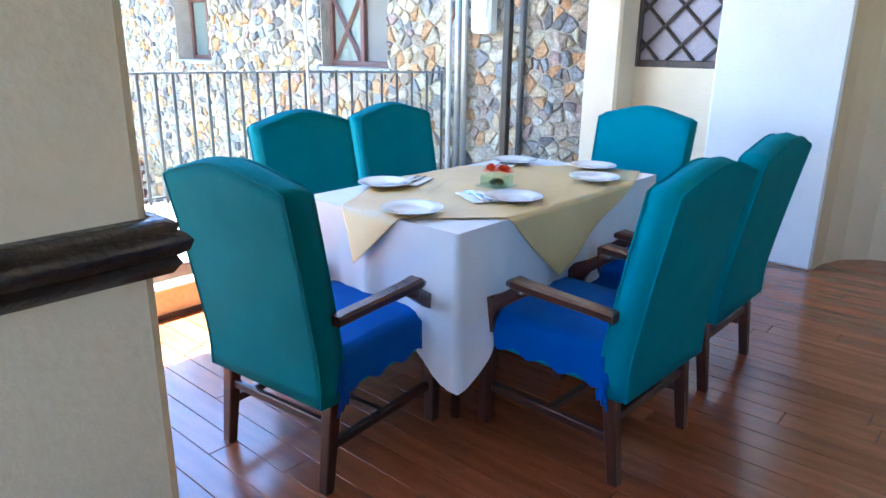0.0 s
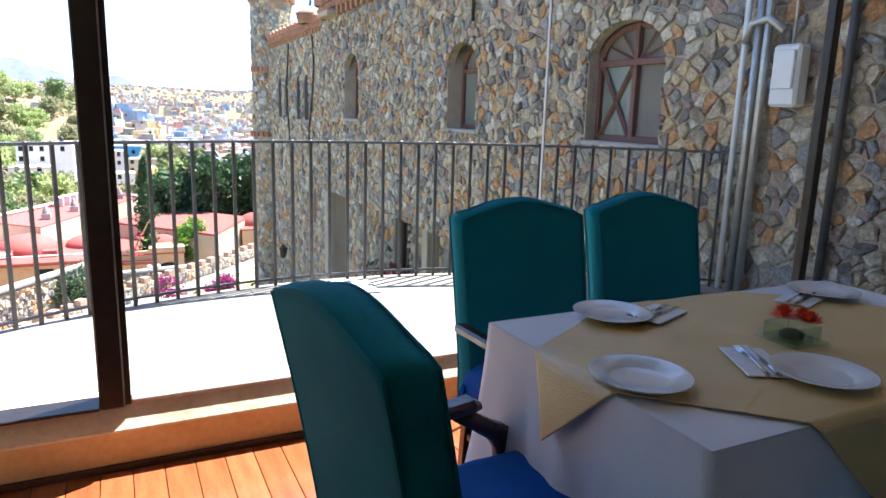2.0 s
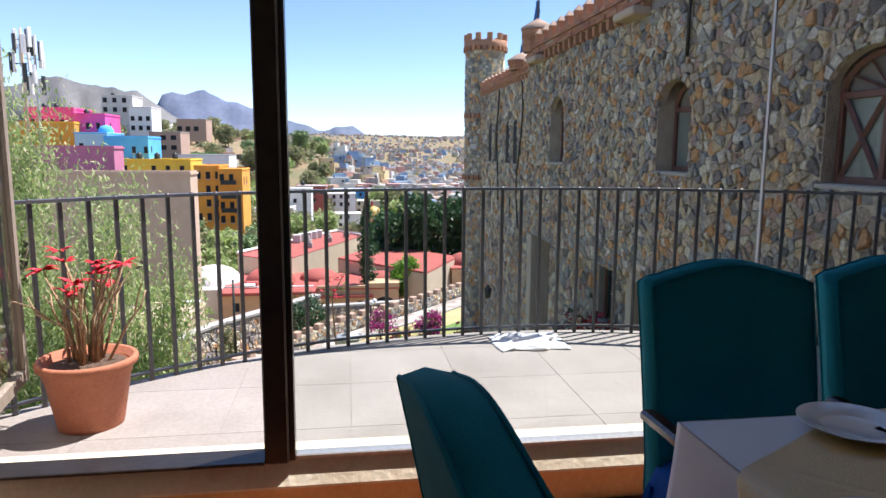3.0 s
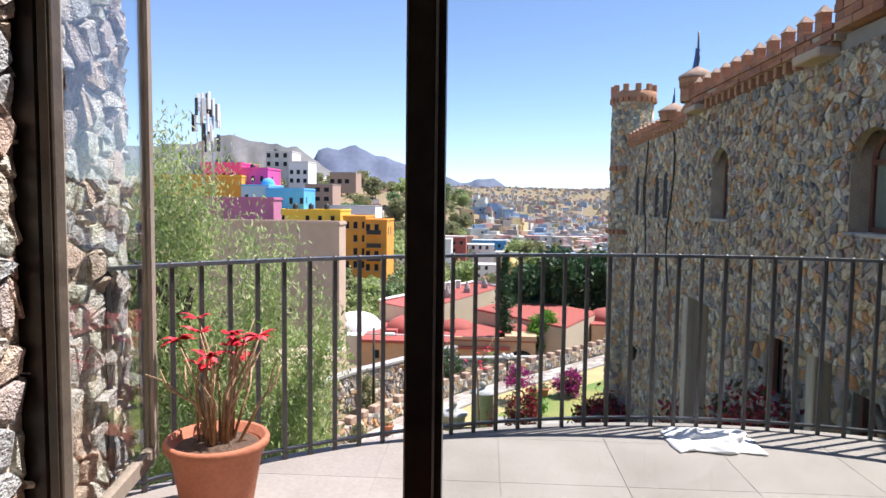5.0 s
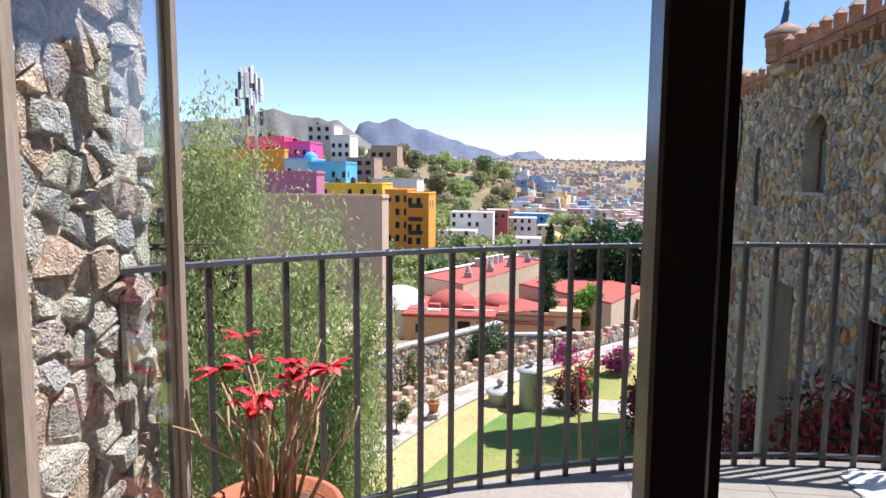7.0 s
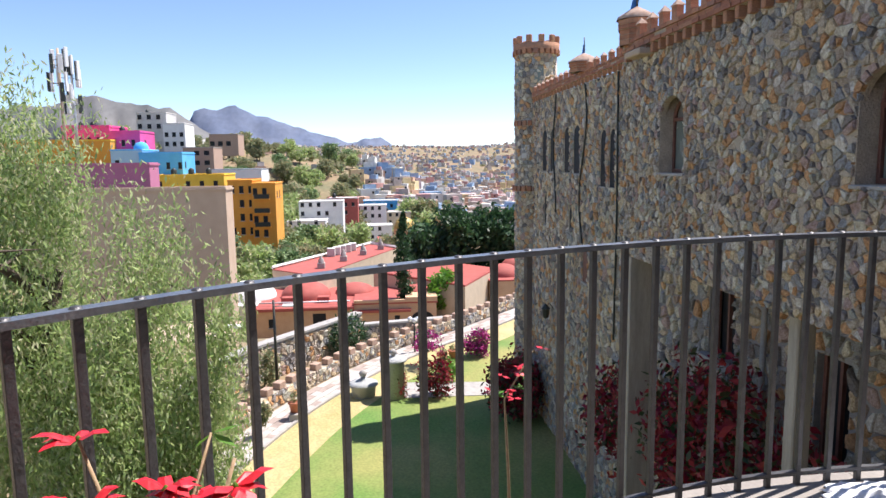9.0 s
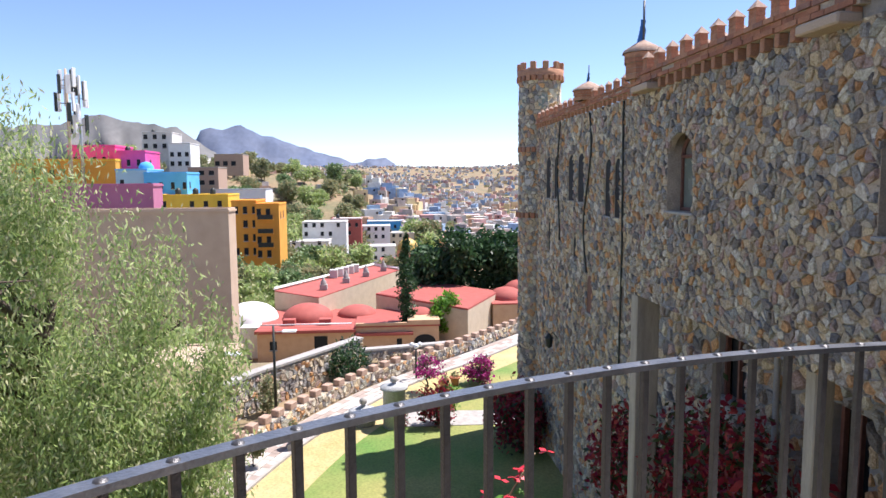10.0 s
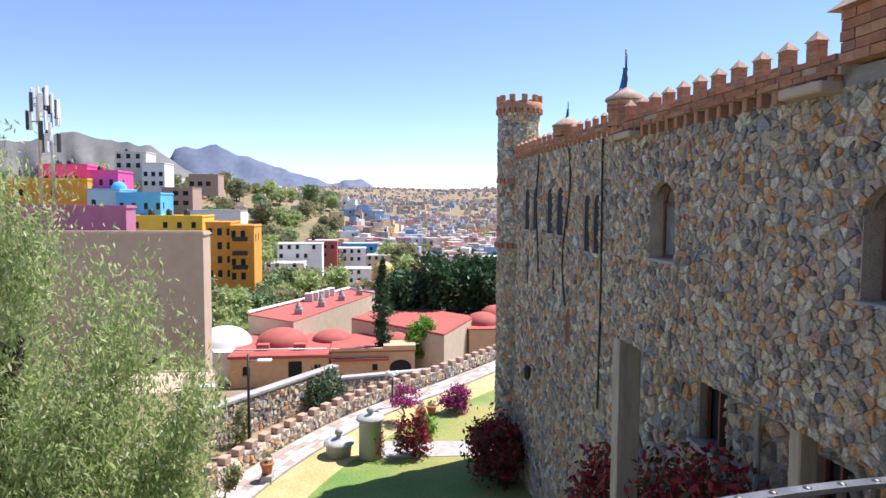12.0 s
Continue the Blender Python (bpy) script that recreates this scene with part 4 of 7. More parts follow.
def armchair():
    """Faces +y; the origin is on the floor under the seat's middle."""
    ch = thing("dining_armchair", "teal upholstered armchair with blue seat cover, dark mahogany legs", "chair", "chairs round the table")
    W = 0.535

    def back(u, s, z):
        lean = -0.27 - 0.20 * max(0, (z - 0.40)) ** 1.15
        return lean

    def back_face(side):
        def fn(u, v):
            x = (u - 0.5) * (W - 0.02) * (1 + 0.03 * v)
            crest = 0.966 + 0.05 * (0.5 - 0.5 * math.cos(2 * math.pi * min(1, max(0, u)))) ** 0.8 - 0.012 * (abs(u - 0.5) > 0.46)
            z = 0.30 + (crest - 0.30) * v
            bulge = 0.012 * math.sin(math.pi * u) * math.sin(math.pi * min(1, v * 1.05))
            return (x, back(u, v, z) + (0.052 + bulge if side else -0.045 - 0.4 * bulge), z)
        return fn
    nu, nv = 24, 16
    bm = Mesh()
    fa, fb = back_face(1), back_face(0)
    bm.grid(fa, nu, nv).grid(fb, nu, nv)
    n1 = (nu + 1) * (nv + 1)
    edge = [i for i in range(nu + 1)] + [j * (nu + 1) + nu for j in range(1, nv + 1)] + [nv * (nu + 1) + i for i in range(nu - 1, -1, -1)] + [j * (nu + 1) for j in range(nv - 1, 0, -1)]
    mids = []
    o = len(bm.v)
    cen = [sum(bm.v[i][k] for i in edge) / len(edge) for k in range(3)]
    for i in edge:
        a, b = bm.v[i], bm.v[i + n1]
        m_ = [(a[k] + b[k]) / 2 for k in range(3)]
        dx, dz = m_[0] - 0, m_[2] - 0.62
        g = 0.014 / max(0.05, math.hypot(dx, dz))
        bm.v.append((m_[0] + dx * g, m_[1], m_[2] + (dz * g if dz > 0 else 0)))
    L = len(edge)
    for k in range(L):
        a, b = edge[k], edge[(k + 1) % L]
        bm.f += [(a, b, o + (k + 1) % L, o + k), (o + k, o + (k + 1) % L, b + n1, a + n1)]
        bm.smooth += [True, True]
    bk = part("backrest", bm, "teal", ch, "teal ribbed upholstered back with curved top")
    pip = Mesh()
    for off, fn in ((0, fa), (n1, fb)):
        pts = [fn(0.0, j / 12) for j in range(13)] + [fn(i / 16, 1.0) for i in range(1, 17)] + [fn(1.0, 1 - j / 12) for j in range(1, 13)]
        pip.tube([(p[0] * 1.005, p[1], p[2] + 0.002) for p in pts], 0.004, 5)
    part("piping", pip, "teal", bk)
    seat = Mesh().box(-W / 2 + 0.01, W / 2 - 0.01, -0.25, 0.275, 0.31, 0.43, 0.02)
    part("seat", seat, "teal", ch, "teal upholstered seat frame")

    def cover(u, v):
        s, t = u * 2 - 1, v * 2 - 1
        x, y = s * (W / 2 + 0.008), t * 0.278 + 0.014
        r = max(abs(s), abs(t))
        z = 0.450 + 0.016 * (1 - s * s) * (1 - t * t) + 0.003 * math.sin(9 * x + 30 * y) * (1 - r)
        k = 0.86
        if r > k:
            d = (r - k) / (1 - k)
            x, y = s / r * (W / 2 + 0.008) * (0.95 + 0.05 * d) if abs(s) >= abs(t) else x * (0.97 + 0.03 * d), y
            z -= 0.115 * d ** 0.9 + 0.012 * math.sin(14 * (s if abs(t) > abs(s) else t)) * d
        return (x, y, z)
    part("seat_cover", Mesh().grid(cover, 34, 34), "blue", ch, "blue cotton cover tied over the seat")
    for s in (-1, 1):
        ties = Mesh()
        for k in range(3):
            x = s * (W / 2 + 0.005)
            ties.tube([(x, -0.24, 0.36), (x + s * 0.012, -0.255 + 0.012 * k, 0.32), (x + s * 0.004 * k, -0.262 + 0.016 * k, 0.26 + 0.015 * k)], [0.012, 0.008, 0.004], 5)
        part("tie", ties, "blue", ch, "knotted blue cloth tie")
    for s in (-1, 1):
        x = s * (W / 2 - 0.03)
        part("leg", tapered(Mesh(), x, 0.25, 0, 0.36, 0.042, 0.05), "wood", ch)
        part("leg", tapered(Mesh(), x, -0.245, 0, 0.36, 0.036, 0.048, 0, -0.045), "wood", ch)
        part("side_stretcher", Mesh().box(x - 0.013, x + 0.013, -0.25, 0.22, 0.135, 0.165, 0.004), "wood", ch)
        ax = s * (W / 2 + 0.012)
        arm = Mesh()
        pts = [(-0.27, 0.575), (-0.12, 0.580), (0.04, 0.585), (0.105, 0.590), (0.13, 0.584)]
        v = []
        for i, (y, z) in enumerate(pts):
            w, h = (0.026, 0.026, 0.030, 0.033, 0.022)[i], (0.016, 0.016, 0.017, 0.018, 0.010)[i]
            v += [(ax + a * w, y, z + b * h) for a, b in ((-1, -0.6), (-0.7, -1), (0.7, -1), (1, -0.6), (1, 0.5), (0.65, 1), (-0.65, 1), (-1, 0.5))]
        arm.add(v, [(8 * i + j, 8 * i + (j + 1) % 8, 8 * i + 8 + (j + 1) % 8, 8 * i + 8 + j) for i in range(4) for j in range(8)] + [tuple(range(8)), tuple(range(32, 40))])
        ar = part("armrest", arm, "wood", ch, "mahogany armrest with worn top")
        sup = Mesh()
        pts = [(0.07, 0.572), (0.11, 0.545), (0.155, 0.515), (0.20, 0.49), (0.225, 0.455), (0.23, 0.39)]
        v = []
        for i, (y, z) in enumerate(pts):
            w, h = 0.017, (0.026, 0.024, 0.026, 0.032, 0.034, 0.03)[i]
            v += [(ax - s * 0.005 - w, y - h, z - 0.4 * h), (ax - s * 0.005 + w, y - h, z - 0.4 * h), (ax - s * 0.005 + w, y + h, z + 0.4 * h), (ax - s * 0.005 - w, y + h, z + 0.4 * h)]
        sup.add(v, [(4 * i + j, 4 * i + (j + 1) % 4, 4 * i + 4 + (j + 1) % 4, 4 * i + 4 + j) for i in range(5) for j in range(4)] + [(0, 1, 2, 3), (20, 21, 22, 23)], True)
        part("arm_support", sup, "wood", ar)
    part("cross_stretcher", Mesh().box(-W / 2 + 0.04, W / 2 - 0.04, -0.03, -0.005, 0.137, 0.163, 0.004), "wood", ch)
    part("cross_stretcher", Mesh().box(-W / 2 + 0.04, W / 2 - 0.04, -0.272, -0.25, 0.20, 0.23, 0.004), "wood", ch)
    return ch


first = armchair()
first.matrix_basis = pose(-1.89, 1.375, 0, 0, 0, 5)
for x, y, rz in ((-1.26, 2.0, 87), (-1.29, 2.79, 89), (-2.52, 2.025, -90), (-2.55, 2.665, -90), (-1.83, 3.2, 179)):
    copy_thing(first, pose(x, y, 0, 0, 0, rz))

TX0, TX1, TY0, TY1, TZ = -2.325, -1.52, 1.595, 3.06, 0.75
table = thing("dining_table", "rectangular dining table hidden under its cloths", "table")
part("tabletop", Mesh().box(TX0 + 0.006, TX1 - 0.006, TY0 + 0.006, TY1 - 0.006, TZ - 0.03, TZ - 0.004, 0.005), "wood", table)
for x in (TX0 + 0.1, TX1 - 0.1):
    for y in (TY0 + 0.12, TY1 - 0.12):
        part("leg", Mesh().tube([(x, y, 0), (x, y, TZ - 0.03)], 0.018, 10), "steel", table, "thin metal leg")

# white cloth: top and a folded skirt
per = []
for (ax, ay), (bx, by) in (((TX0, TY0), (TX1, TY0)), ((TX1, TY0), (TX1, TY1)), ((TX1, TY1), (TX0, TY1)), ((TX0, TY1), (TX0, TY0))):
    n = round(math.hypot(bx - ax, by - ay) / 0.02)
    per += [(ax + (bx - ax) * k / n, ay + (by - ay) * k / n) for k in range(n)]
corners = [(TX0, TY0), (TX1, TY0), (TX1, TY1), (TX0, TY1)]
cx, cy = (TX0 + TX1) / 2, (TY0 + TY1) / 2
cl = Mesh()
NR, NP = 14, len(per)
v = []
for r in range(NR + 1):
    t = r / NR
    for k, (x, y) in enumerate(per):
        near = min(math.hypot(x - a, y - b) for a, b in corners)
        cn = math.exp(-(near / 0.13) ** 2)
        drop = (0.385 + 0.14 * cn + 0.012 * math.sin(k * 0.35)) * t
        dx, dy = (x - cx) / (TX1 - TX0), (y - cy) / (TY1 - TY0)
        nx, ny = (math.copysign(1, dx), 0) if abs(dx) > abs(dy) else (0, math.copysign(1, dy))
        if near < 0.07:
            d2 = Vector((math.copysign(1, dx), math.copysign(1, dy))).normalized()
            w = 1 - near / 0.07
            nx, ny = nx * (1 - w) + d2.x * w, ny * (1 - w) + d2.y * w
        out = 0.006 + t * (0.030 + 0.035 * cn + 0.018 * math.sin(k * 0.42) * (0.6 + 0.4 * math.sin(k * 0.11)) + 0.008 * math.sin(k * 0.97 + 1)) * (0.35 + 0.65 * t)
        v.append((x + nx * out, y + ny * out, TZ + 0.002 - drop))
f = [(r * NP + k, r * NP + (k + 1) % NP, (r + 1) * NP + (k + 1) % NP, (r + 1) * NP + k) for r in range(NR) for k in range(NP)]
cl.add(v, f, True).box(TX0, TX1, TY0, TY1, TZ - 0.002, TZ + 0.002)
tagged(part("tablecloth", cl, "cloth"), "white cotton tablecloth hanging in soft folds", "tablecloth")

# gold overlay, laid askew, its corners hanging
ov = Mesh()
OV = [Vector(q) for q in ((-1.971, 1.40), (-1.25, 2.13), (-1.66, 3.22), (-2.52, 2.36))]


def overlay(u, v):
    p = OV[0].lerp(OV[1], u).lerp(OV[3].lerp(OV[2], u), v)
    x, y = p
    z = TZ + 0.008 + 0.0015 * math.sin(17 * x + 5 * y) + 0.0012 * math.sin(23 * y - 4 * x)
    if abs((u - 0.5) % 0.25 - 0.125) > 0.122 or abs((v - 0.5) % 0.25 - 0.125) > 0.122:
        z += 0.0022
    over = 0.0
    e = 0.014
    for lo, hi, ax in ((TX0, TX1, 0), (TY0, TY1, 1)):
        c = (x, y)[ax]
        d = c - hi if c > hi else lo - c if c < lo else 0
        if d > 0:
            s = 1 if c > hi else -1
            flare = e * min(1, d / 0.016) + 0.05 * d + 0.012 * math.sin(12 * (y if ax == 0 else x)) * min(1, d * 6) + 0.055 * min(1, (over + d) / 0.4) ** 1.5
            if ax == 0:
                x = (hi if s > 0 else lo) + s * flare
            else:
                y = (hi if s > 0 else lo) + s * flare
            over += d
    return (x, y, z - over)


ov.grid(overlay, 120, 120)
tagged(solidify(part("overlay_cloth", ov, "overlay"), 0.002), "gold damask overlay cloth lying askew on the white cloth", "tablecloth")


def plate(x, y, s=1.0):
    pl = Mesh().lathe([(0, 0.004), (0.062, 0.004), (0.068, 0.006), (0.082, 0.013), (0.112, 0.018), (0.115, 0.0185), (0.114, 0.0165), (0.08, 0.009), (0.06, 0.0), (0, 0.0)], (0, 0, 0), 40)
    ob = part("plate", pl, "china")
    ob.location = (x, y, TZ + 0.0125)
    return tagged(ob, "white china dinner plate with a wide rim", "plate", "plates on the table")


for x, y in ((-2.22, 1.945), (-1.81, 1.685), (-1.665, 2.10), (-2.17, 2.82), (-1.642, 2.69), (-1.80, 2.96)):
    plate(x, y)


def setting(x, y, rz):
    m4 = pose(x, y, TZ + 0.0125, 0, 0, rz)
    nap = part("napkin", Mesh().box(-0.055, 0.055, -0.095, 0.095, 0, 0.004, 0.001), "napkin")
    nap.matrix_basis = m4
    tagged(nap, "folded white paper napkin under cutlery", "napkin", "napkins on the table")
    fk = Mesh().tube([(-0.012, -0.1, 0.007), (-0.012, 0.0, 0.011), (-0.012, 0.05, 0.007)], [0.005, 0.0025, 0.004], 6)
    for k in range(4):
        fk.tube([(-0.021 + 0.006 * k, 0.048, 0.007), (-0.021 + 0.006 * k, 0.075, 0.010), (-0.020 + 0.0055 * k, 0.1, 0.007)], 0.0016, 4)
    o = part("fork", fk, "steel")
    o.matrix_basis = m4
    tagged(o, "stainless steel fork on a napkin", "fork", "cutlery on the table")
    kn = Mesh().tube([(0.014, -0.1, 0.008), (0.014, 0.0, 0.008)], [0.006, 0.0045], 6).box(0.008, 0.021, 0.0, 0.105, 0.0065, 0.0085, 0.0009)
    o = part("knife", kn, "steel")
    o.matrix_basis = m4
    tagged(o, "stainless steel knife on a napkin", "knife", "cutlery on the table")


for x, y, rz in ((-2.19, 2.09, 20), (-1.79, 2.03, 62), (-2.15, 2.68, 20)):
    setting(x, y, rz)

vs = thing("flower_vase", "green glass box vase with scarlet flowers on a glass base", "vase", at=(-1.875, 2.27, TZ + 0.0125))
part("base", Mesh().box(-0.065, 0.065, -0.065, 0.065, 0, 0.006, 0.001), "vase", vs)
for a, b in ((-1, 0), (1, 0), (0, -1), (0, 1)):
    w = (0.003, 0.048) if a else (0.048, 0.003)
    part("glass_side", Mesh().box(a * 0.048 - w[0], a * 0.048 + w[0], b * 0.048 - w[1], b * 0.048 + w[1], 0.006, 0.046), "vase", vs)
rng = random.Random(5)
part("moss", Mesh().lathe([(0.03, 0.008), (0.032, 0.02), (0.015, 0.03), (0, 0.032)], (0, 0, 0), 12), "leaf_dark", vs, "dark green foliage")
for x, y, r in ((-0.022, -0.01, 0.047), (0.035, 0.02, 0.038), (0.0, 0.035, 0.035)):
    fl = Mesh()
    for ring in range(4):
        for k in range(14):
            a = 2 * math.pi * (k + 0.5 * ring) / 14
            el = 0.15 + 0.38 * ring
            d = Vector((math.cos(a) * math.cos(el), math.sin(a) * math.cos(el), math.sin(el)))
            s = Vector((-math.sin(a), math.cos(a), 0)) * 0.005
            c = Vector((x, y, 0.058))
            fl.add([c, c + d * r * 0.6 + s, c + d * r * (1 - 0.06 * ring), c + d * r * 0.6 - s], [(0, 1, 2, 3)])
    part("flower", fl, "petal", vs, "scarlet many-petalled flower")


# ---- ground ----
def smooth(a, b, x):
    t = min(1, max(0, (x - a) / (b - a)))
    return t * t * (3 - 2 * t)


def height(x, y):
    d = -x
    base = -11.0 - 0.012 * max(0, d - 45) - 7.5 * smooth(50, 68, d) - 3.5 * smooth(110, 260, d) + 35 * smooth(500, 1500, d) + 75 * smooth(1300, 2800, d)
    slope = 0.42 * max(0, -y - 20)
    hill = min(slope, 21 + 0.02 * max(0, -y)) * smooth(30, 70, d) * (1 - smooth(260, 900, d) * 0.75)
    hill2 = smooth(250, 420, d) * (1 - smooth(470, 820, d)) * (23 + 0.14 * min(120, max(0, -y))) * smooth(-70, 15, -y) * (1 + 0.18 * noise.noise((x * 0.012, y * 0.012, 7)))
    hill = max(hill, hill2) if d > 250 else hill
    return base + hill + (2.0 * noise.noise((x * 0.02, y * 0.02, 0)) + 18 * noise.noise((x * 0.0025, y * 0.0025, 3)) * smooth(300, 900, d)) * smooth(60, 120, d)


xs = [8 - k * 4 for k in range(24)] + [-90 * 1.045 ** k for k in range(90)]
xs = [x for x in xs if x > -4600] + [-4700]
gm = Mesh()
ny = 90
v = []
for x in xs:
    w = 60 + 0.95 * abs(x)
    v += [(x, -w + 2 * w * j / ny, height(x, -w + 2 * w * j / ny)) for j in range(ny + 1)]
gm.add(v, [(i * (ny + 1) + j, i * (ny + 1) + j + 1, (i + 1) * (ny + 1) + j + 1, (i + 1) * (ny + 1) + j) for i in range(len(xs) - 1) for j in range(ny)], True)
M["ground"] = mat("dry_hillside_scrub", (0.30, 0.20, 0.115), (0.16, 0.155, 0.085), 0.95, scale=0.05, fine=0.5, bump=0, grit=0.4)
structure("ground", gm, "ground", "dry hillside and valley floor reaching the horizon", "ground")


before_garden = set(bpy.data.objects)


# ---- garden ----
GZ = -10.97
M["lawn"] = mat("mown_lawn", (0.10, 0.20, 0.035), (0.30, 0.27, 0.09), 0.95, scale=0.22, fine=9, bump=0.3, grit=0.5)
M["drygrass"] = mat("straw_coloured_grass", (0.50, 0.38, 0.19), (0.34, 0.30, 0.12), 0.95, scale=0.5, fine=9, bump=0.3, grit=0.5)
CURVE = [(-24.0, -11.2), (-30.0, -9.2), (-36.8, -6.9), (-41.5, -4.6), (-46.0, -1.7), (-49.5, 1.3), (-52.5, 4.5), (-56.5, 8.0), (-61, 12)]


def along(pts, step):
    out = []
    for a, b in zip(pts, pts[1:]):
        n = max(1, round(math.hypot(b[0] - a[0], b[1] - a[1]) / step))
        out += [(a[0] + (b[0] - a[0]) * k / n, a[1] + (b[1] - a[1]) * k / n) for k in range(n)]
    return out + [pts[-1]]


def shifted(pts, d):
    out = []
    for i, q in enumerate(pts):
        a, b = Vector(pts[max(i - 1, 0)]), Vector(pts[min(i + 1, len(pts) - 1)])
        t = (b - a).normalized()
        out.append((q[0] - t.y * d, q[1] + t.x * d))
    return out


def rounded(pts, n=3):
    for _ in range(n):
        new_pts = [pts[0]]
        for a, b in zip(pts, pts[1:]):
            new_pts += [(0.75 * a[0] + 0.25 * b[0], 0.75 * a[1] + 0.25 * b[1]), (0.25 * a[0] + 0.75 * b[0], 0.25 * a[1] + 0.75 * b[1])]
        pts = new_pts + [pts[-1]]
    return pts


curve_s = along(rounded(CURVE), 0.5)
inner, inner2, inner3 = shifted(curve_s, -0.2), shifted(curve_s, -2.0), shifted(curve_s, -4.4)
lawn_poly = inner2 + [(-61, 30), (-20, 30), (-5, 6.6), (-5, -4.0), (-20, -10)]


def ribbon(a, b, z):
    n = len(a)
    return Mesh().add([(x, y, z) for x, y in a] + [(x, y, z) for x, y in b], [(i, i + 1, n + i + 1, n + i) for i in range(n - 1)])


structure("lawn", Mesh().add([(x, y, GZ) for x, y in lawn_poly], [tuple(range(len(lawn_poly)))]), "lawn", "mown green lawn, straw-coloured in places", "lawn")
structure("lawn_edge", ribbon(inner2, inner3, GZ + 0.004), "drygrass", "strip of dry straw-coloured grass beside the path", "lawn")
path = structure("garden_path", ribbon(inner, inner2, GZ + 0.02), "concrete", "paved garden path following the low wall", "path")
rng = random.Random(8)
pv = Mesh()
for i in range(0, len(curve_s) - 1):
    for k in range(4):
        d0, d1 = -0.3 - 0.42 * k, -0.3 - 0.42 * (k + 1) + 0.03
        a, b = shifted(curve_s[i:i + 2], d0), shifted(curve_s[i:i + 2], d1)
        pv.prism([(*a[0], GZ + 0.021), (*a[1], GZ + 0.021), (*b[1], GZ + 0.021), (*b[0], GZ + 0.021)], (0, 0, 0.02))
o = part("paving_slabs", pv, "paving", path)
o["kind"] = "stuff"
kerb_l = ribbon(inner2, shifted(curve_s, -2.15), GZ + 0.12)
structure("path_kerb", solidify(part("kerb_tmp", kerb_l, "concrete"), 0.12).data and Mesh().add([(x, y, GZ + z) for z in (0, 0.12) for q in (inner2, shifted(curve_s, -2.15)) for x, y in q],
          [(2 * 0 + i, i + 1, 2 * len(inner2) + i + 1, 2 * len(inner2) + i) for i in range(len(inner2) - 1)]
          + [(len(inner2) + i, len(inner2) + i + 1, 3 * len(inner2) + i + 1, 3 * len(inner2) + i) for i in range(len(inner2) - 1)]
          + [(2 * len(inner2) + i, 2 * len(inner2) + i + 1, 3 * len(inner2) + i + 1, 3 * len(inner2) + i) for i in range(len(inner2) - 1)]), "concrete", "low concrete kerb between path and lawn", "kerb")
bpy.data.objects.remove(bpy.data.objects["kerb_tmp"])
structure("cross_path", Mesh().prism([(-39.2, 0.4, GZ), (-41.6, 0.9, GZ), (-40.9, 7.2, GZ), (-38.9, 7.4, GZ)], (0, 0, 0.03)), "concrete", "pale concrete path across the lawn", "path")


def line_face(pts):
    """A wall face that follows a line on the plan: u runs along it."""
    d = [0.0]
    for a, b in zip(pts, pts[1:]):
        d.append(d[-1] + math.hypot(b[0] - a[0], b[1] - a[1]))

    def place(u, v, h):
        u = min(max(u, 0), d[-1] - 1e-4)
        i = max(k for k in range(len(d)) if d[k] <= u)
        i = min(i, len(pts) - 2)
        t = (u - d[i]) / (d[i + 1] - d[i])
        a, b = Vector(pts[i]), Vector(pts[i + 1])
        q, dr = a.lerp(b, t), (b - a).normalized()
        return (q.x + dr.y * h, q.y - dr.x * h, v)
    return place, d[-1]


gw = tagged(new("garden_wall"), "low crenellated garden wall of reddish rubble stone", "wall", kind="structure")
fr_, LEN = line_face(curve_s)
core = Mesh()
n = len(curve_s)
o2 = shifted(curve_s, 0.4)
core.add([(x, y, z) for z in (-12.5, GZ + 0.78) for q in (shifted(curve_s, -0.0), o2) for x, y in q],
         [(i, i + 1, 2 * n + i + 1, 2 * n + i) for i in range(n - 1)] + [(n + i, n + i + 1, 3 * n + i + 1, 3 * n + i) for i in range(n - 1)] + [(2 * n + i, 2 * n + i + 1, 3 * n + i + 1, 3 * n + i) for i in range(n - 1)])
part("wall_core", core, "mortar", gw)
fwd = lambda u, v, h: fr_(u, v, h + 0.0)
rubble(gw, 0, LEN, GZ, GZ + 0.78, 0.3, fwd, 31, joint=0.012, proud=0.05)
u = 6.0
mer = {}
while u < LEN - 0.5:
    p, q = Vector(fr_(u, 0, 0)), Vector(fr_(u + 0.55, 0, 0))
    if "m" not in mer:
        mer["m"] = fixed(Mesh().box(-0.28, 0.28, -0.02, 0.42, 0, 0.36, 0.03).data("merlon", "brick_cap"))
    ob = new("merlon", mer["m"])
    dr = (q - p).normalized()
    ob.location, ob.rotation_euler, ob.parent = ((p + q) / 2 + Vector((0, 0, GZ + 0.78))), (0, 0, math.atan2(dr.y, dr.x)), gw
    u += 1.12

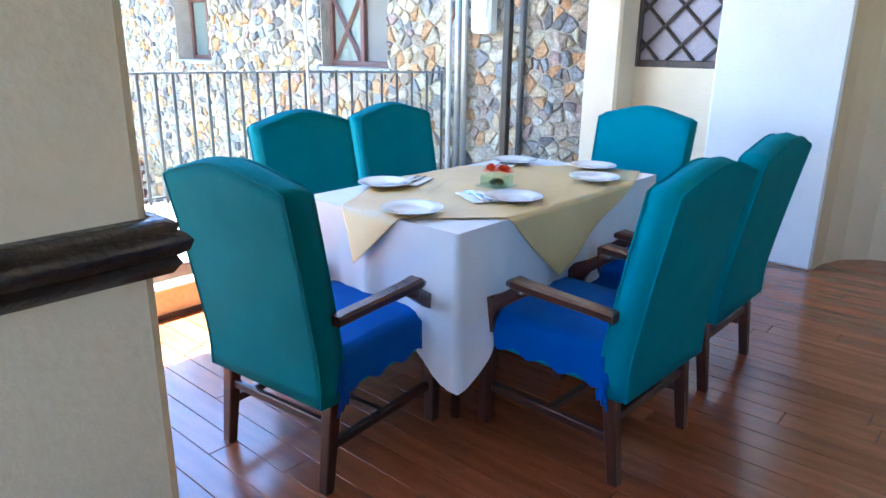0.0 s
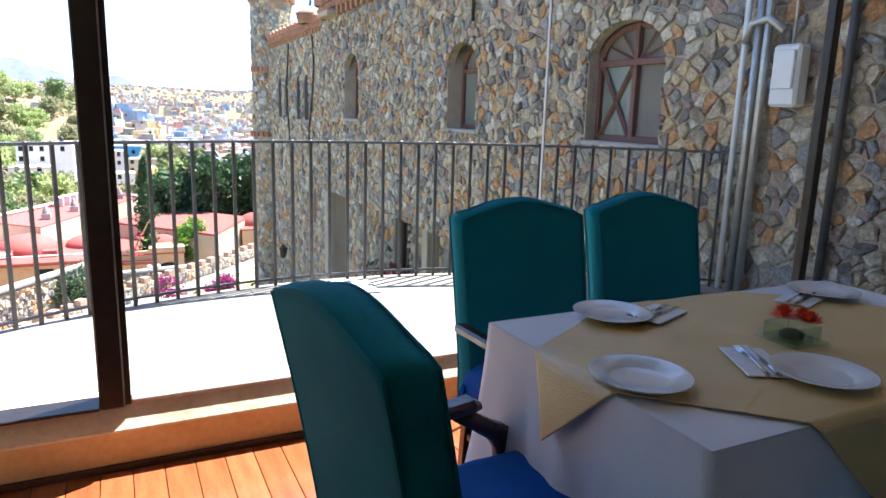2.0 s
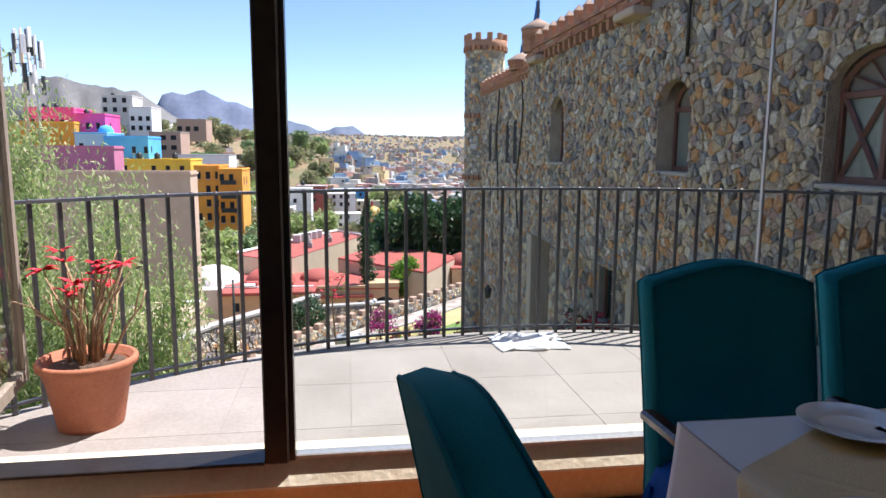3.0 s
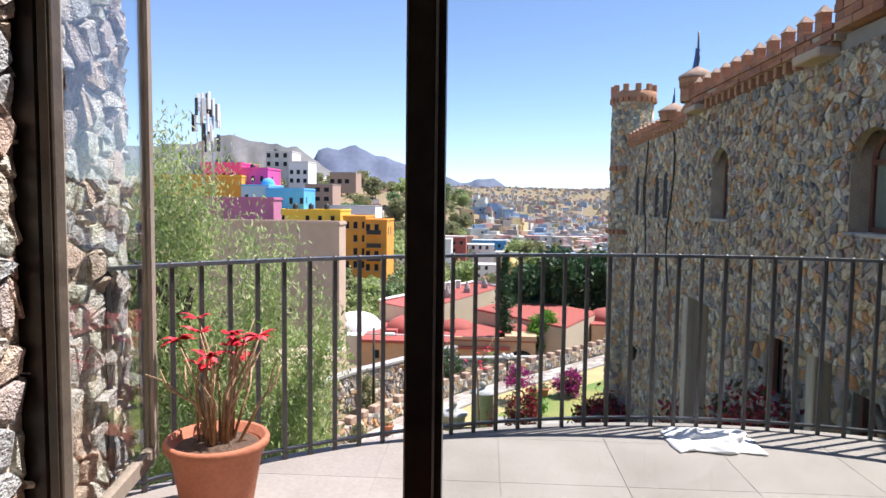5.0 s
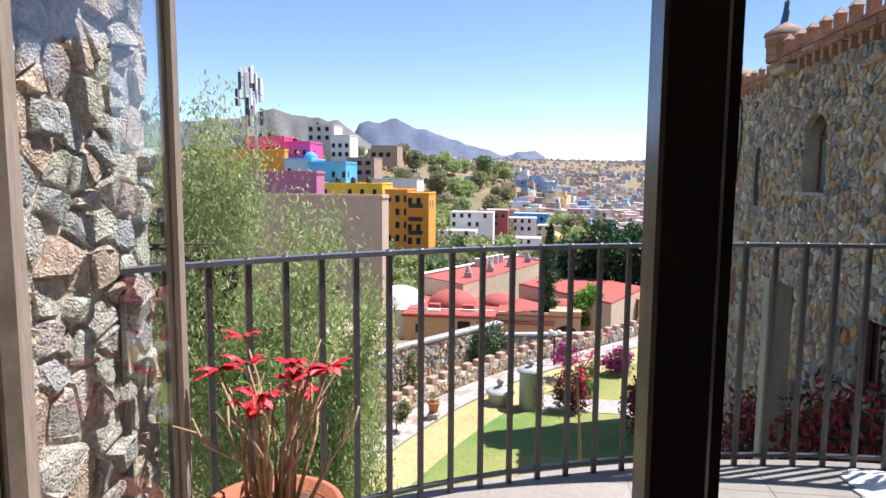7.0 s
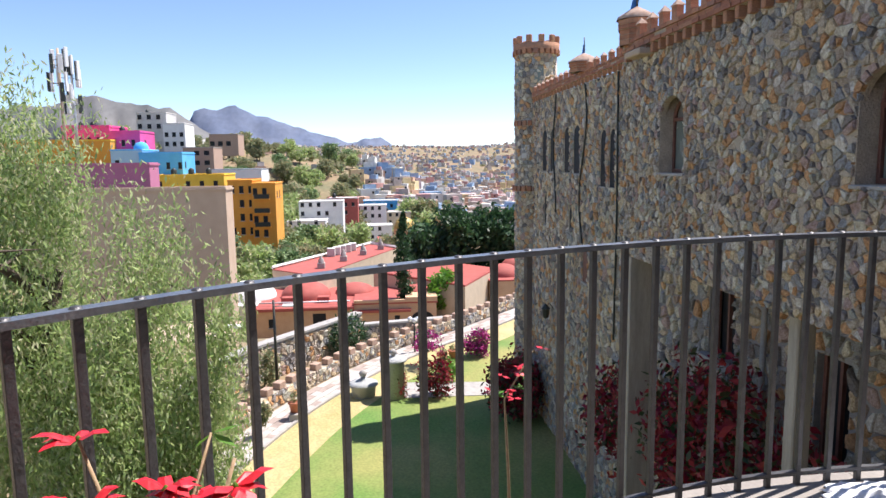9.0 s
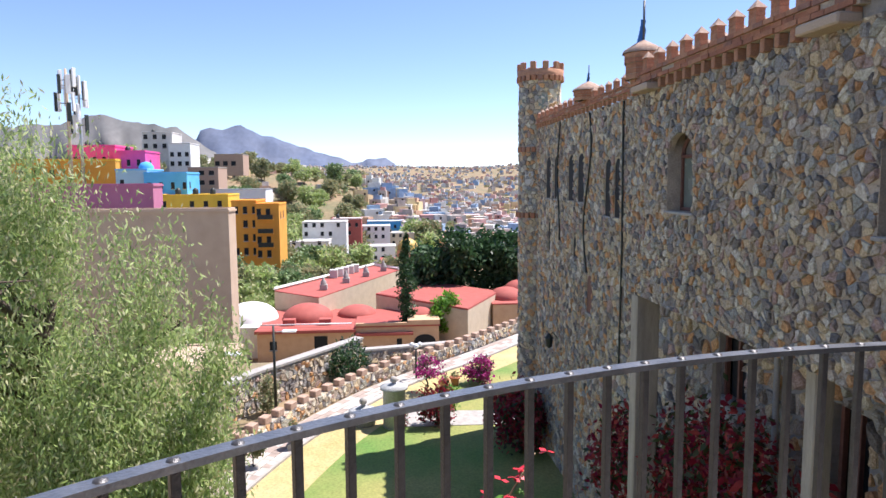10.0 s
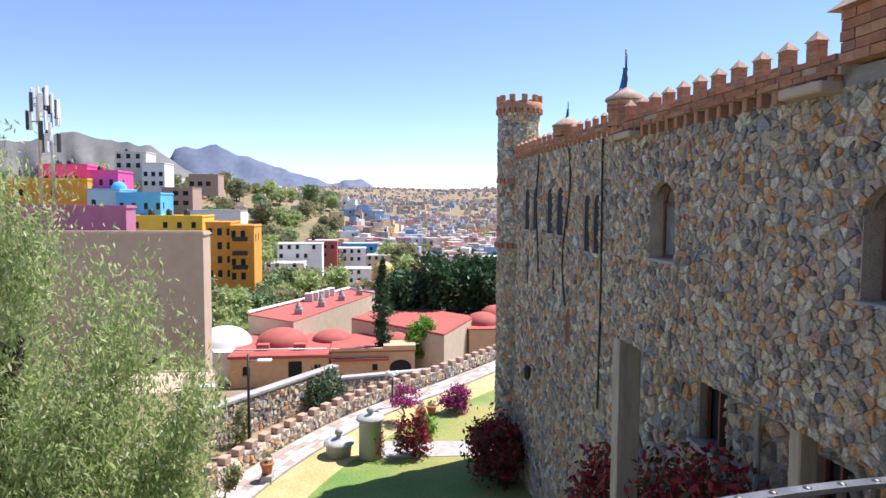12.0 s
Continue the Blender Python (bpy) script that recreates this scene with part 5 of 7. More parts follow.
# tall grey wall behind
tall = tagged(new("boundary_wall"), "tall grey rubble boundary wall with stepped coping", "wall", kind="structure")
T1 = [(-30.0, -14.0), (-42.5, -7.5), (-50.0, -1.75)]
T2 = [(-50.0, -1.75), (-55.0, 4.2), (-61.5, 11.5)]
for pts, z0, z1, z2, seed in ((T1, -13, -9.0, -8.85, 41), (T2, -15, -9.7, -11.8, 42)):
    face, ln2 = line_face(pts)
    cm = Mesh()
    for k in range(40):
        a, b = ln2 * k / 40, ln2 * (k + 1) / 40
        za, zb = z1 + (z2 - z1) * k / 40, z1 + (z2 - z1) * (k + 1) / 40
        if seed == 41 and k < 17:
            za = zb = -10.1 + 1.0 * k / 17
        cm.add([face(a, z0, 0), face(b, z0, 0), face(b, z0, -0.5), face(a, z0, -0.5), face(a, za, 0), face(b, zb, 0), face(b, zb, -0.5), face(a, za, -0.5)],
               [(0, 1, 5, 4), (2, 3, 7, 6), (4, 5, 6, 7), (0, 3, 7, 4), (1, 2, 6, 5)])
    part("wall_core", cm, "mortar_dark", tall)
    cp = Mesh()
    for k in range(40):
        a, b = ln2 * k / 40, ln2 * (k + 1) / 40
        za, zb = z1 + (z2 - z1) * k / 40, z1 + (z2 - z1) * (k + 1) / 40
        if seed == 41 and k < 17:
            za = zb = -10.1 + 1.0 * k / 17
        cp.add([face(a, za, 0.1), face(b, zb, 0.1), face(b, zb, -0.6), face(a, za, -0.6), face(a, za + 0.14, 0.1), face(b, zb + 0.14, 0.1), face(b, zb + 0.14, -0.6), face(a, za + 0.14, -0.6)],
               [(0, 1, 5, 4), (2, 3, 7, 6), (4, 5, 6, 7), (0, 3, 7, 4), (1, 2, 6, 5), (0, 1, 2, 3)])
    part("coping", cp, "concrete", tall)
    if seed == 42:
        for k in range(8):
            rubble(tall, ln2 * k / 8, ln2 * (k + 1) / 8, z0 + 1, z1 + (z2 - z1) * (k + 1) / 8 - 0.02, 0.3, face, seed + 20 + k, joint=0.015, proud=0.05)
    else:
        rubble(tall, 0, ln2, z0 + 1, -10.12, 0.3, face, seed, joint=0.015, proud=0.05)
    if seed == 41:
        rubble(tall, ln2 * 17.2 / 40, ln2, -10.12, -9.02, 0.3, face, seed + 5, joint=0.015, proud=0.05)


def foliage(mesh, centre, radii, clumps, leaves, size, seed, spread=0.22, droop=0.0, shell=0.55):
    """Clumps of small leaves through an uneven crown."""
    r = np.random.RandomState(seed)
    c, rd = np.array(centre), np.array(radii)
    d = r.normal(size=(clumps, 3))
    d /= np.linalg.norm(d, axis=1)[:, None]
    cl_ = c + d * (shell + (1 - shell) * r.rand(clumps, 1)) * rd * (0.78 + 0.35 * r.rand(clumps, 1))
    p = np.repeat(cl_, leaves, axis=0) + r.normal(size=(clumps * leaves, 3)) * rd * spread * (1, 1, 0.8 + droop)
    if droop:
        p[:, 2] -= np.abs(r.normal(size=len(p))) * droop * rd[2] * 0.4
    a = r.normal(size=p.shape)
    a[:, 2] -= droop * 2
    a /= np.linalg.norm(a, axis=1)[:, None]
    b = np.cross(a, r.normal(size=p.shape))
    b /= np.linalg.norm(b, axis=1)[:, None]
    s = size * (0.6 + 0.8 * r.rand(len(p), 1))
    w = 0.45 if droop < 0.5 else 0.26
    q = np.stack([p - a * s, p + b * s * w, p + a * s, p - b * s * w], axis=1).reshape(-1, 3)
    o = len(mesh.v)
    mesh.v += [tuple(t) for t in q.tolist()]
    mesh.f += [(o + 4 * k, o + 4 * k + 1, o + 4 * k + 2, o + 4 * k + 3) for k in range(len(p))]
    mesh.smooth += [False] * len(p)
    return mesh


def limbs(mesh, base, top, r, n, reach, seed, start=0.35):
    rg = random.Random(seed)
    base, top = Vector(base), Vector(top)
    tr_ = [base.lerp(top, k / 6) + Vector((rg.uniform(-1, 1), rg.uniform(-1, 1), 0)) * 0.04 * (top - base).length * (0 < k < 6) for k in range(7)]
    mesh.tube(tr_, [r * (1 - 0.11 * k) for k in range(7)], 8)
    for k in range(n):
        s = start + (1 - start) * k / n
        p = base.lerp(top, s)
        a = rg.uniform(0, 6.28)
        e = p + Vector((math.cos(a) * reach, math.sin(a) * reach, rg.uniform(0.2, 0.8) * reach))
        mid = p.lerp(e, 0.5) + Vector((0, 0, 0.12 * reach))
        mesh.tube([p, mid, e], [r * 0.5 * (1.1 - s * 0.6), r * 0.3, r * 0.1], 6)
        for j in range(3):
            q = mid.lerp(e, rg.random())
            mesh.tube([q, q + Vector((rg.uniform(-1, 1), rg.uniform(-1, 1), rg.uniform(-0.2, 0.8))) * reach * 0.45], [r * 0.15, r * 0.04], 5)
    return mesh


pt = thing("pepper_tree", "large weeping pepper tree with feathery light green foliage", "tree")
part("trunk", limbs(Mesh(), (-23.5, -9.6, -11), (-22.8, -8.6, -1.2), 0.35, 13, 3.4, 4, 0.25), "bark", pt)
cr = Mesh()
foliage(cr, (-22.8, -9.6, -2.4), (3.2, 3.2, 3.6), 130, 210, 0.088, 51, 0.12, 0.8, 0.3)
foliage(cr, (-22.0, -7.0, -4.4), (2.6, 2.0, 3.4), 120, 210, 0.088, 52, 0.13, 0.8, 0.3)
foliage(cr, (-23.0, -12.8, -3.2), (3.2, 3.0, 4.2), 100, 190, 0.088, 53, 0.14, 0.8, 0.3)
foliage(cr, (-22.2, -8.2, 1.6), (1.2, 1.8, 1.5), 16, 110, 0.085, 64, 0.2, 0.8, 0.2)
foliage(cr, (-22.2, -6.2, -0.6), (1.6, 1.2, 1.8), 26, 120, 0.085, 65, 0.18, 0.8, 0.2)
foliage(cr, (-22.0, -5.2, -4.6), (1.8, 1.3, 2.6), 50, 150, 0.088, 57, 0.16, 0.8, 0.3)
foliage(cr, (-21.6, -5.0, -8.0), (1.8, 1.2, 2.4), 50, 170, 0.088, 58, 0.16, 0.8, 0.3)
foliage(cr, (-22.8, -11.0, 1.0), (1.6, 1.6, 1.4), 30, 140, 0.085, 59, 0.2, 0.8, 0.3)
foliage(cr, (-22.6, -9.2, 0.2), (1.6, 1.7, 1.6), 40, 140, 0.085, 54, 0.2, 0.8, 0.3)
foliage(cr, (-22.0, -6.2, -7.6), (2.2, 2.0, 2.8), 90, 190, 0.088, 55, 0.15, 0.8, 0.3)
foliage(cr, (-23.4, -9.8, -6.6), (2.6, 3.0, 2.8), 90, 190, 0.088, 56, 0.15, 0.8, 0.3)
foliage(cr, (-22.4, -9.2, 2.4), (1.0, 1.3, 1.7), 18, 120, 0.085, 66, 0.16, 0.8, 0.2)
foliage(cr, (-22.4, -11.2, 2.9), (1.0, 1.3, 1.6), 16, 120, 0.085, 67, 0.16, 0.8, 0.2)
foliage(cr, (-22.0, -4.6, -2.2), (1.2, 0.9, 1.6), 16, 120, 0.085, 68, 0.16, 0.8, 0.2)
c_ = part("crown", cr, "leaf", pt, "feathery drooping foliage")

fi = thing("ficus_grove", "broad dark green laurel trees behind the red roofs", "tree")
part("trunk", limbs(Mesh(), (-104, 11, -17), (-104, 11, -9), 0.5, 8, 4, 5), "bark", fi)
cr = Mesh()
for k, (y, z, r) in enumerate(((6.5, -10.5, 3.2), (10.5, -9.3, 4.2), (15.5, -9.6, 4.4), (20, -9.5, 4), (13, -12.5, 5), (7, -13.5, 3.6), (19, -13, 4.6))):
    foliage(cr, (-104 + 2 * (k % 2), y, z), (3.5, r, r), 55, 45, 0.42, 60 + k, 0.16)
part("crown", cr, "leaf_dark", fi)
cy_ = thing("cypress", "slim dark cypress standing between red roofs", "tree")
part("trunk", Mesh().tube([(-84, 2.6, -17), (-84, 2.6, -7)], [0.2, 0.04], 6), "bark", cy_)
cr = Mesh()
for k in range(12):
    z = -15.5 + 0.92 * k
    rr = 1.05 * math.sin(math.pi * min(0.98, 0.12 + 0.075 * k)) + 0.1
    foliage(cr, (-84, 2.6, z), (rr, rr, 0.8), 14, 22, 0.2, 80 + k, 0.25)
part("crown", cr, "leaf_dark", cy_)
lt = thing("lime_green_tree", "bright lime green young tree beside the arch", "tree")
part("trunk", limbs(Mesh(), (-85, 7.4, -17), (-85, 7.4, -13), 0.12, 6, 1.2, 6), "bark", lt)
part("crown", foliage(Mesh(), (-85, 7.4, -14), (1.5, 1.8, 2.5), 45, 40, 0.26, 95, 0.2), "leaf_lime", lt)


def bush(name, label, centre, radii, material, clumps, leaves, size, seed, spread=0.2):
    b = thing(name, label, "bush")
    base = (centre[0], centre[1], GZ)
    part("stems", limbs(Mesh(), base, (centre[0], centre[1], centre[2] + 0.3 * radii[2]), 0.06, 7, 0.7 * max(radii[0], radii[1]), seed, 0.1), "bark", b)
    part("crown", foliage(Mesh(), centre, radii, clumps, leaves, size, seed, spread), material, b)
    return b


bush("bougainvillea", "deep crimson bougainvillea against the shaded castle wall", (-36.0, 5.9, -9.5), (1.8, 1.2, 1.45), "flower_red", 70, 50, 0.14, 101)
bush("bougainvillea", "red bougainvillea at the crossing of the paths", (-39.2, 2.3, -9.8), (0.8, 0.9, 1.2), "flower_red", 36, 40, 0.11, 102)
bush("bougainvillea", "magenta bougainvillea in flower on the far lawn", (-46.2, 5.6, -10.1), (0.9, 1.0, 0.9), "flower_magenta", 34, 45, 0.11, 103)
bush("bougainvillea", "magenta bougainvillea beside the garden path", (-44.6, 2.2, -9.4), (0.8, 0.9, 0.8), "flower_magenta", 22, 40, 0.10, 104)
bush("shrub", "rounded green shrub beside the red bougainvillea", (-41.5, 3.0, -10.3), (0.7, 0.7, 0.7), "leaf_lime", 25, 40, 0.10, 105)
bush("bougainvillea", "tall red bougainvillea climbing below the overhang", (-15.6, 4.95, -3.9), (2.3, 0.7, 2.0), "flower_red", 85, 60, 0.085, 106)
bush("bougainvillea", "red bougainvillea beside the concrete post", (-19.2, 4.9, -4.4), (1.0, 0.8, 1.2), "flower_red", 40, 55, 0.085, 107)
bush("bougainvillea", "red bougainvillea below the terrace wall", (-12.9, 5.1, -3.9), (1.3, 0.6, 1.4), "flower_red", 45, 55, 0.085, 108)
for x, y, s in ((-41.9, -7.0, 1.0), (-47.2, -3.4, 1.2), (-48.6, -2.4, 1.4), (-35.0, -6.3, 0.5)):
    v_ = thing("creeper", "green creeper hanging on the rubble wall", "climbing plant", "creepers on the wall")
    part("stems", limbs(Mesh(), (x, y, -11.4), (x, y, -10.2), 0.04, 5, 0.6, int(-x)), "bark", v_)
    part("crown", foliage(Mesh(), (x, y + 0.3, -9.9), (0.6 * s, 0.6 * s, 1.0 * s), 22, 36, 0.11, int(-x * 3), 0.25), "leaf_dry" if s < 1.2 else "leaf_dark", v_)

ft = thing("garden_fountain", "round stone garden basin with a ball finial", "fountain", at=(-39.9, -1.5, GZ))
part("basin", Mesh().lathe([(0, 0), (0.62, 0), (0.66, 0.55), (0.78, 0.6), (0.78, 0.72), (0.5, 0.78), (0.16, 0.95), (0.12, 1.05), (0, 1.05)], (0, 0, 0), 20), "pale", ft)
part("finial", Mesh().lathe([(0.02, 1.0), (0.17, 1.1), (0.22, 1.22), (0.15, 1.36), (0.04, 1.42), (0, 1.42)], (0, 0, 0), 14), "concrete", ft)
gp = thing("garden_pillar", "round stone garden pillar with a ball finial", "pillar", at=(-39.4, 0.1, GZ))
part("shaft", Mesh().lathe([(0, 0), (0.58, 0), (0.58, 1.95), (0.72, 2.0), (0.72, 2.12), (0.3, 2.2), (0.08, 2.3), (0, 2.3)], (0, 0, 0), 18), "pale", gp)
part("finial", Mesh().lathe([(0.02, 2.25), (0.18, 2.38), (0.2, 2.5), (0.1, 2.62), (0, 2.64)], (0, 0, 0), 14), "concrete", gp)
part("climber", foliage(Mesh(), (0.1, 0.35, 0.7), (0.5, 0.35, 0.8), 22, 22, 0.07, 120, 0.3), "flower_red", gp)


def clay_pot(x, y, z, s, label="small terracotta pot on the path kerb"):
    p = thing("clay_pot", label, "flower pot", "pots in the garden", (x, y, z))
    part("body", Mesh().lathe([(0, 0), (0.17 * s, 0), (0.24 * s, 0.36 * s), (0.28 * s, 0.37 * s), (0.28 * s, 0.44 * s), (0.22 * s, 0.44 * s), (0.2 * s, 0.36 * s), (0, 0.36 * s)], (0, 0, 0), 16), "terracotta", p)
    part("plant", foliage(Mesh(), (0, 0, 0.6 * s), (0.16 * s, 0.16 * s, 0.2 * s), 8, 14, 0.06 * s, int(-x * 7), 0.3), "leaf_dry", p)


structure("pot_plinth", Mesh().box(-37.5, -36.6, -5.0, -4.5, GZ, GZ + 0.38, 0.02), "concrete", "small concrete plinth beside the path", "plinth")
clay_pot(-37.0, -4.75, GZ + 0.38, 1.2)
clay_pot(-45.4, 3.3, GZ + 0.03, 1.2)
clay_pot(-45.9, 4.0, GZ + 0.03, 1.2)


def street_lamp(x, y, z, h, s, label):
    l = thing("street_lamp", label, "street lamp", at=(x, y, z))
    part("pole", Mesh().tube([(0, 0, 0), (0, 0, h)], [0.09 * s, 0.06 * s], 8), "lamp" if s > 0.9 else "concrete", l)
    part("arm", Mesh().tube([(0, 0, h * 0.93), (0.3, 0.55, h * 0.95)], 0.03, 6), "pipe", l)
    part("lamp_head", Mesh().box(0.1, 0.5, 0.5, 1.25, h * 0.95 - 0.06, h * 0.95 + 0.06, 0.04), "plastic", l, "pale lamp head")


street_lamp(-41.3, -6.2, -11.2, 5.3, 1.0, "thin dark street lamp beside the garden wall")
street_lamp(-33.0, -7.4, -11.2, 6.3, 0.8, "weathered street lamp pole beside the pepper tree")
op = thing("lamp_post", "black garden lamp post with white globes beside the path", "lamp post", at=(-47.6, 1.7, GZ))
part("pole", Mesh().tube([(0, 0, 0), (0, 0, 2.2)], 0.06, 8), "lamp", op)
for k in range(3):
    a = 2.1 * k
    part("globe", Mesh().lathe([(0.01, -0.17), (0.13, -0.1), (0.17, 0), (0.13, 0.1), (0.01, 0.17)], (0.3 * math.cos(a), 0.3 * math.sin(a), 2.2), 12), "plastic", op)


# the garden's own grid starts nearer the house than its survey point
for ob in set(bpy.data.objects) - before_garden:
    if ob.parent is None:
        ob.location += Vector((2.1, 0.7, 0))
before_valley = set(bpy.data.objects)


# ---- buildings below and across the valley ----
def building(name, label, x0, x1, y0, y1, z0, z1, wall_m, roof_m="greywall", wins=(), sides=(), parapet=0.0, tanks=0, cat="house"):
    """A flat-roofed block; windows on the face towards +x and on the side towards +y, each built with a frame."""
    b = tagged(new(name), label, cat)
    part("wall", Mesh().box(x0, x1, y0, y1, z0, z1), wall_m, b)
    rf = Mesh().box(x0 - 0.12, x1 + 0.12, y0 - 0.12, y1 + 0.12, z1 + 0.003, z1 + 0.18)
    part("roof", rf, roof_m, b)
    if parapet:
        w = 0.25
        pm = Mesh().box(x1 - w, x1, y0, y1, z1 + 0.18, z1 + parapet).box(x0, x0 + w, y0, y1, z1 + 0.18, z1 + parapet)
        pm.box(x0 + w, x1 - w, y0, y0 + w, z1 + 0.18, z1 + parapet).box(x0 + w, x1 - w, y1 - w, y1, z1 + 0.18, z1 + parapet)
        part("parapet", pm, wall_m, b)
    for y, z, w, h in wins:
        o = part("window", Mesh().box(x1 - 0.02, x1 + 0.03, y - w / 2, y + w / 2, z, z + h), "darkhole", b)
        part("sill", Mesh().box(x1, x1 + 0.16, y - w / 2 - 0.08, y + w / 2 + 0.08, z - 0.12, z - 0.003), "concrete", o)
    for x, z, w, h in sides:
        o = part("window", Mesh().box(x - w / 2, x + w / 2, y1 - 0.02, y1 + 0.03, z, z + h), "darkhole", b)
        part("sill", Mesh().box(x - w / 2 - 0.08, x + w / 2 + 0.08, y1, y1 + 0.16, z - 0.12, z - 0.003), "concrete", o)
    for k in range(tanks):
        y = y0 + (y1 - y0) * (0.2 + 0.25 * k)
        part("water_tank", Mesh().lathe([(0.55, 0), (0.58, 0.9), (0.3, 1.15), (0.2, 1.3), (0, 1.3)], ((x0 + x1) / 2, y, z1 + 0.18), 10), "lamp", b, "black plastic water tank")
    return b


def dome(parent, x, y, z, r, hh, material, label):
    return part("dome", Mesh().lathe([(r * math.cos(a), hh * math.sin(a)) for a in (math.pi / 2 * k / 8 for k in range(8))] + [(0.01, hh)], (x, y, z), 24), material, parent, label)


an = building("annex_house", "peach rendered annex with red roof edge and domes", -92, -80, -15.2, -4.2, -18, -13.75, "peach", "redroof", [(-8.0, -16.4, 1.5, 2.0), (-13.4, -15.9, 0.8, 1.0), (-5.5, -15.6, 0.7, 0.8)])
part("cornice", Mesh().box(-80.5, -79.5, -15.4, -4.0, -13.95, -13.6), "redroof", an, "red painted cornice")
dome(an, -86.5, -10.2, -13.6, 3.1, 1.9, "redroof", "red painted dome")
dome(an, -88, -4.2, -13.6, 2.5, 1.3, "redroof", "red painted dome")
for y in (-12.6, -8.4):
    part("roof_box", Mesh().box(-83.2, -82.0, y, y + 1.4, -13.55, -12.85, 0.03), "redroof", an)
part("roof_pipe", Mesh().tube([(-81, -15, -13.2), (-81, -4.5, -13.2)], 0.09, 6), "plastic", an)
wdo = building("dome_house", "low white rendered block carrying a white dome", -92, -82, -20.5, -15.4, -18, -13.8, "whitewash", "whitewash")
dome(wdo, -87, -17.2, -13.6, 3.3, 2.1, "whitewash", "white painted dome")
ar = building("arch_house", "peach rendered house with a wide arched porch", -90, -80, -4.0, 5.6, -18, -13.5, "peach", "redroof", [(1.0, -15.6, 0.6, 0.7)])
part("cornice", Mesh().box(-80.4, -79.4, -4.0, 2.6, -14.4, -14.1), "redroof", ar)
part("parapet", Mesh().box(-90, -79.8, 2.0, 5.7, -13.3, -12.75).box(-80.1, -79.75, -4, 2.0, -13.3, -13.0), "peach", ar)
dome(ar, -84.5, 3.6, -13.1, 1.9, 1.0, "redroof", "red painted dome")
# a flat dark plate on the solid wall stands in for the porch's shade
archm = Mesh()
pts = [(2.7, -18), (5.2, -18), (5.2, -15.3)] + [(3.95 + 1.25 * math.cos(a), -15.3 + 0.85 * math.sin(a)) for a in (math.pi * k / 10 for k in range(11))] + [(2.7, -15.3)]
archm.prism([(-79.97, y, z) for y, z in pts], (0.02, 0, 0))
part("arch_opening", archm, "darkhole", ar, "flat dark plate with the arch's deep shade painted in")
hb = tagged(new("hall"), "beige rendered hall with a flat red roof", "house")
foot = [(-80.0, 9.0), (-92.0, -1.9), (-104.0, 4.0), (-92.0, 14.6)]
part("wall", Mesh().prism([(x, y, -18) for x, y in foot], (0, 0, 6.2)), "beige", hb)
part("roof", Mesh().prism([(x * 1.002 + 0.1, y * 1.002, -11.8) for x, y in foot], (0, 0, 0.22)), "redroof", hb, "flat red painted roof")
part("roof_surface", Mesh().prism([(x * 0.985 - 1.3, y * 0.94 + 0.4, -11.57) for x, y in foot], (0, 0, 0.02)), "redroof", hb)
lb = tagged(new("long_hall"), "long low hall with red roof terrace and vents", "house")
foot = [(-94.0, -15.5), (-88.0, -9.0), (-113.0, 1.4), (-119.0, -2.8)]
part("wall", Mesh().prism([(x, y, -18) for x, y in foot], (0, 0, 6.6)), "beige", lb)
part("roof", Mesh().prism([(x, y, -11.38) for x, y in foot], (0, 0, 0.12)), "redroof", lb, "red painted roof terrace")
part("parapet", Mesh().tube([(*foot[0], -11.0), (*foot[3], -11.0), (*foot[2], -11.0)], 0.22, 4), "whitewash", lb, "white parapet")
for k in range(4):
    t = 0.12 + 0.25 * k
    x, y = -91 - 24 * t, -10.2 + 10.5 * t
    part("roof_vent", Mesh().box(x - 0.5, x + 0.5, y - 0.5, y + 0.5, -11.25, -10.5, 0.05).lathe([(0.4, -10.5), (0.4, -10.1), (0.15, -9.9), (0.2, -9.6), (0, -9.5)], (x, y, 0), 10), "concrete", lb, "pale roof vent")
for k in range(5):
    t = 0.45 + 0.06 * k
    x, y = -94 - 25 * t, -14.0 + 12.2 * t
    part("air_unit", Mesh().box(x - 0.6, x + 0.6, y - 0.6, y + 0.6, -11.25, -10.0, 0.05), "greywall", lb, "grey rooftop air unit")
rr_ = building("red_roof_house", "low house with red domes and roofs beyond the hall", -98, -88, 13.2, 22, -18, -12.7, "peach", "redroof")
dome(rr_, -92, 15.6, -12.5, 2.4, 1.5, "redroof", "red painted dome")
dome(rr_, -94, 17.6, -12.0, 2.0, 1.6, "redroof", "red painted dome")

ch_ = building("church", "red-brown church with a yellow tiled dome", -176, -166, -2.5, 11, -24, -16.5, "redroof", "redroof", cat="church")
part("drum", Mesh().lathe([(2.7, -16.4), (2.7, -13.9), (2.9, -13.7), (0, -13.7)], (-170, 4.4, 0), 16), "peach", ch_)
dome(ch_, -170, 4.4, -13.7, 2.7, 2.8, "gold", "yellow tiled dome")
part("lantern", Mesh().lathe([(0.35, -10.9), (0.35, -10.2), (0.1, -9.7), (0, -9.4)], (-170, 4.4, 0), 8), "redroof", ch_)
part("belfry", Mesh().lathe([(0.9, -16.3), (0.9, -11.6), (1.05, -11.4), (0.7, -10.8), (0, -10.3)], (-168, 13, 0), 10), "peach", ch_)


def rows_of(y0, y1, z0, nz, dz, step, w, h, seed):
    rg = random.Random(seed)
    out = []
    for j in range(nz):
        y = y0
        while y < y1:
            if rg.random() < 0.8:
                out.append((y, z0 + j * dz, w, h))
            y += step
    return out


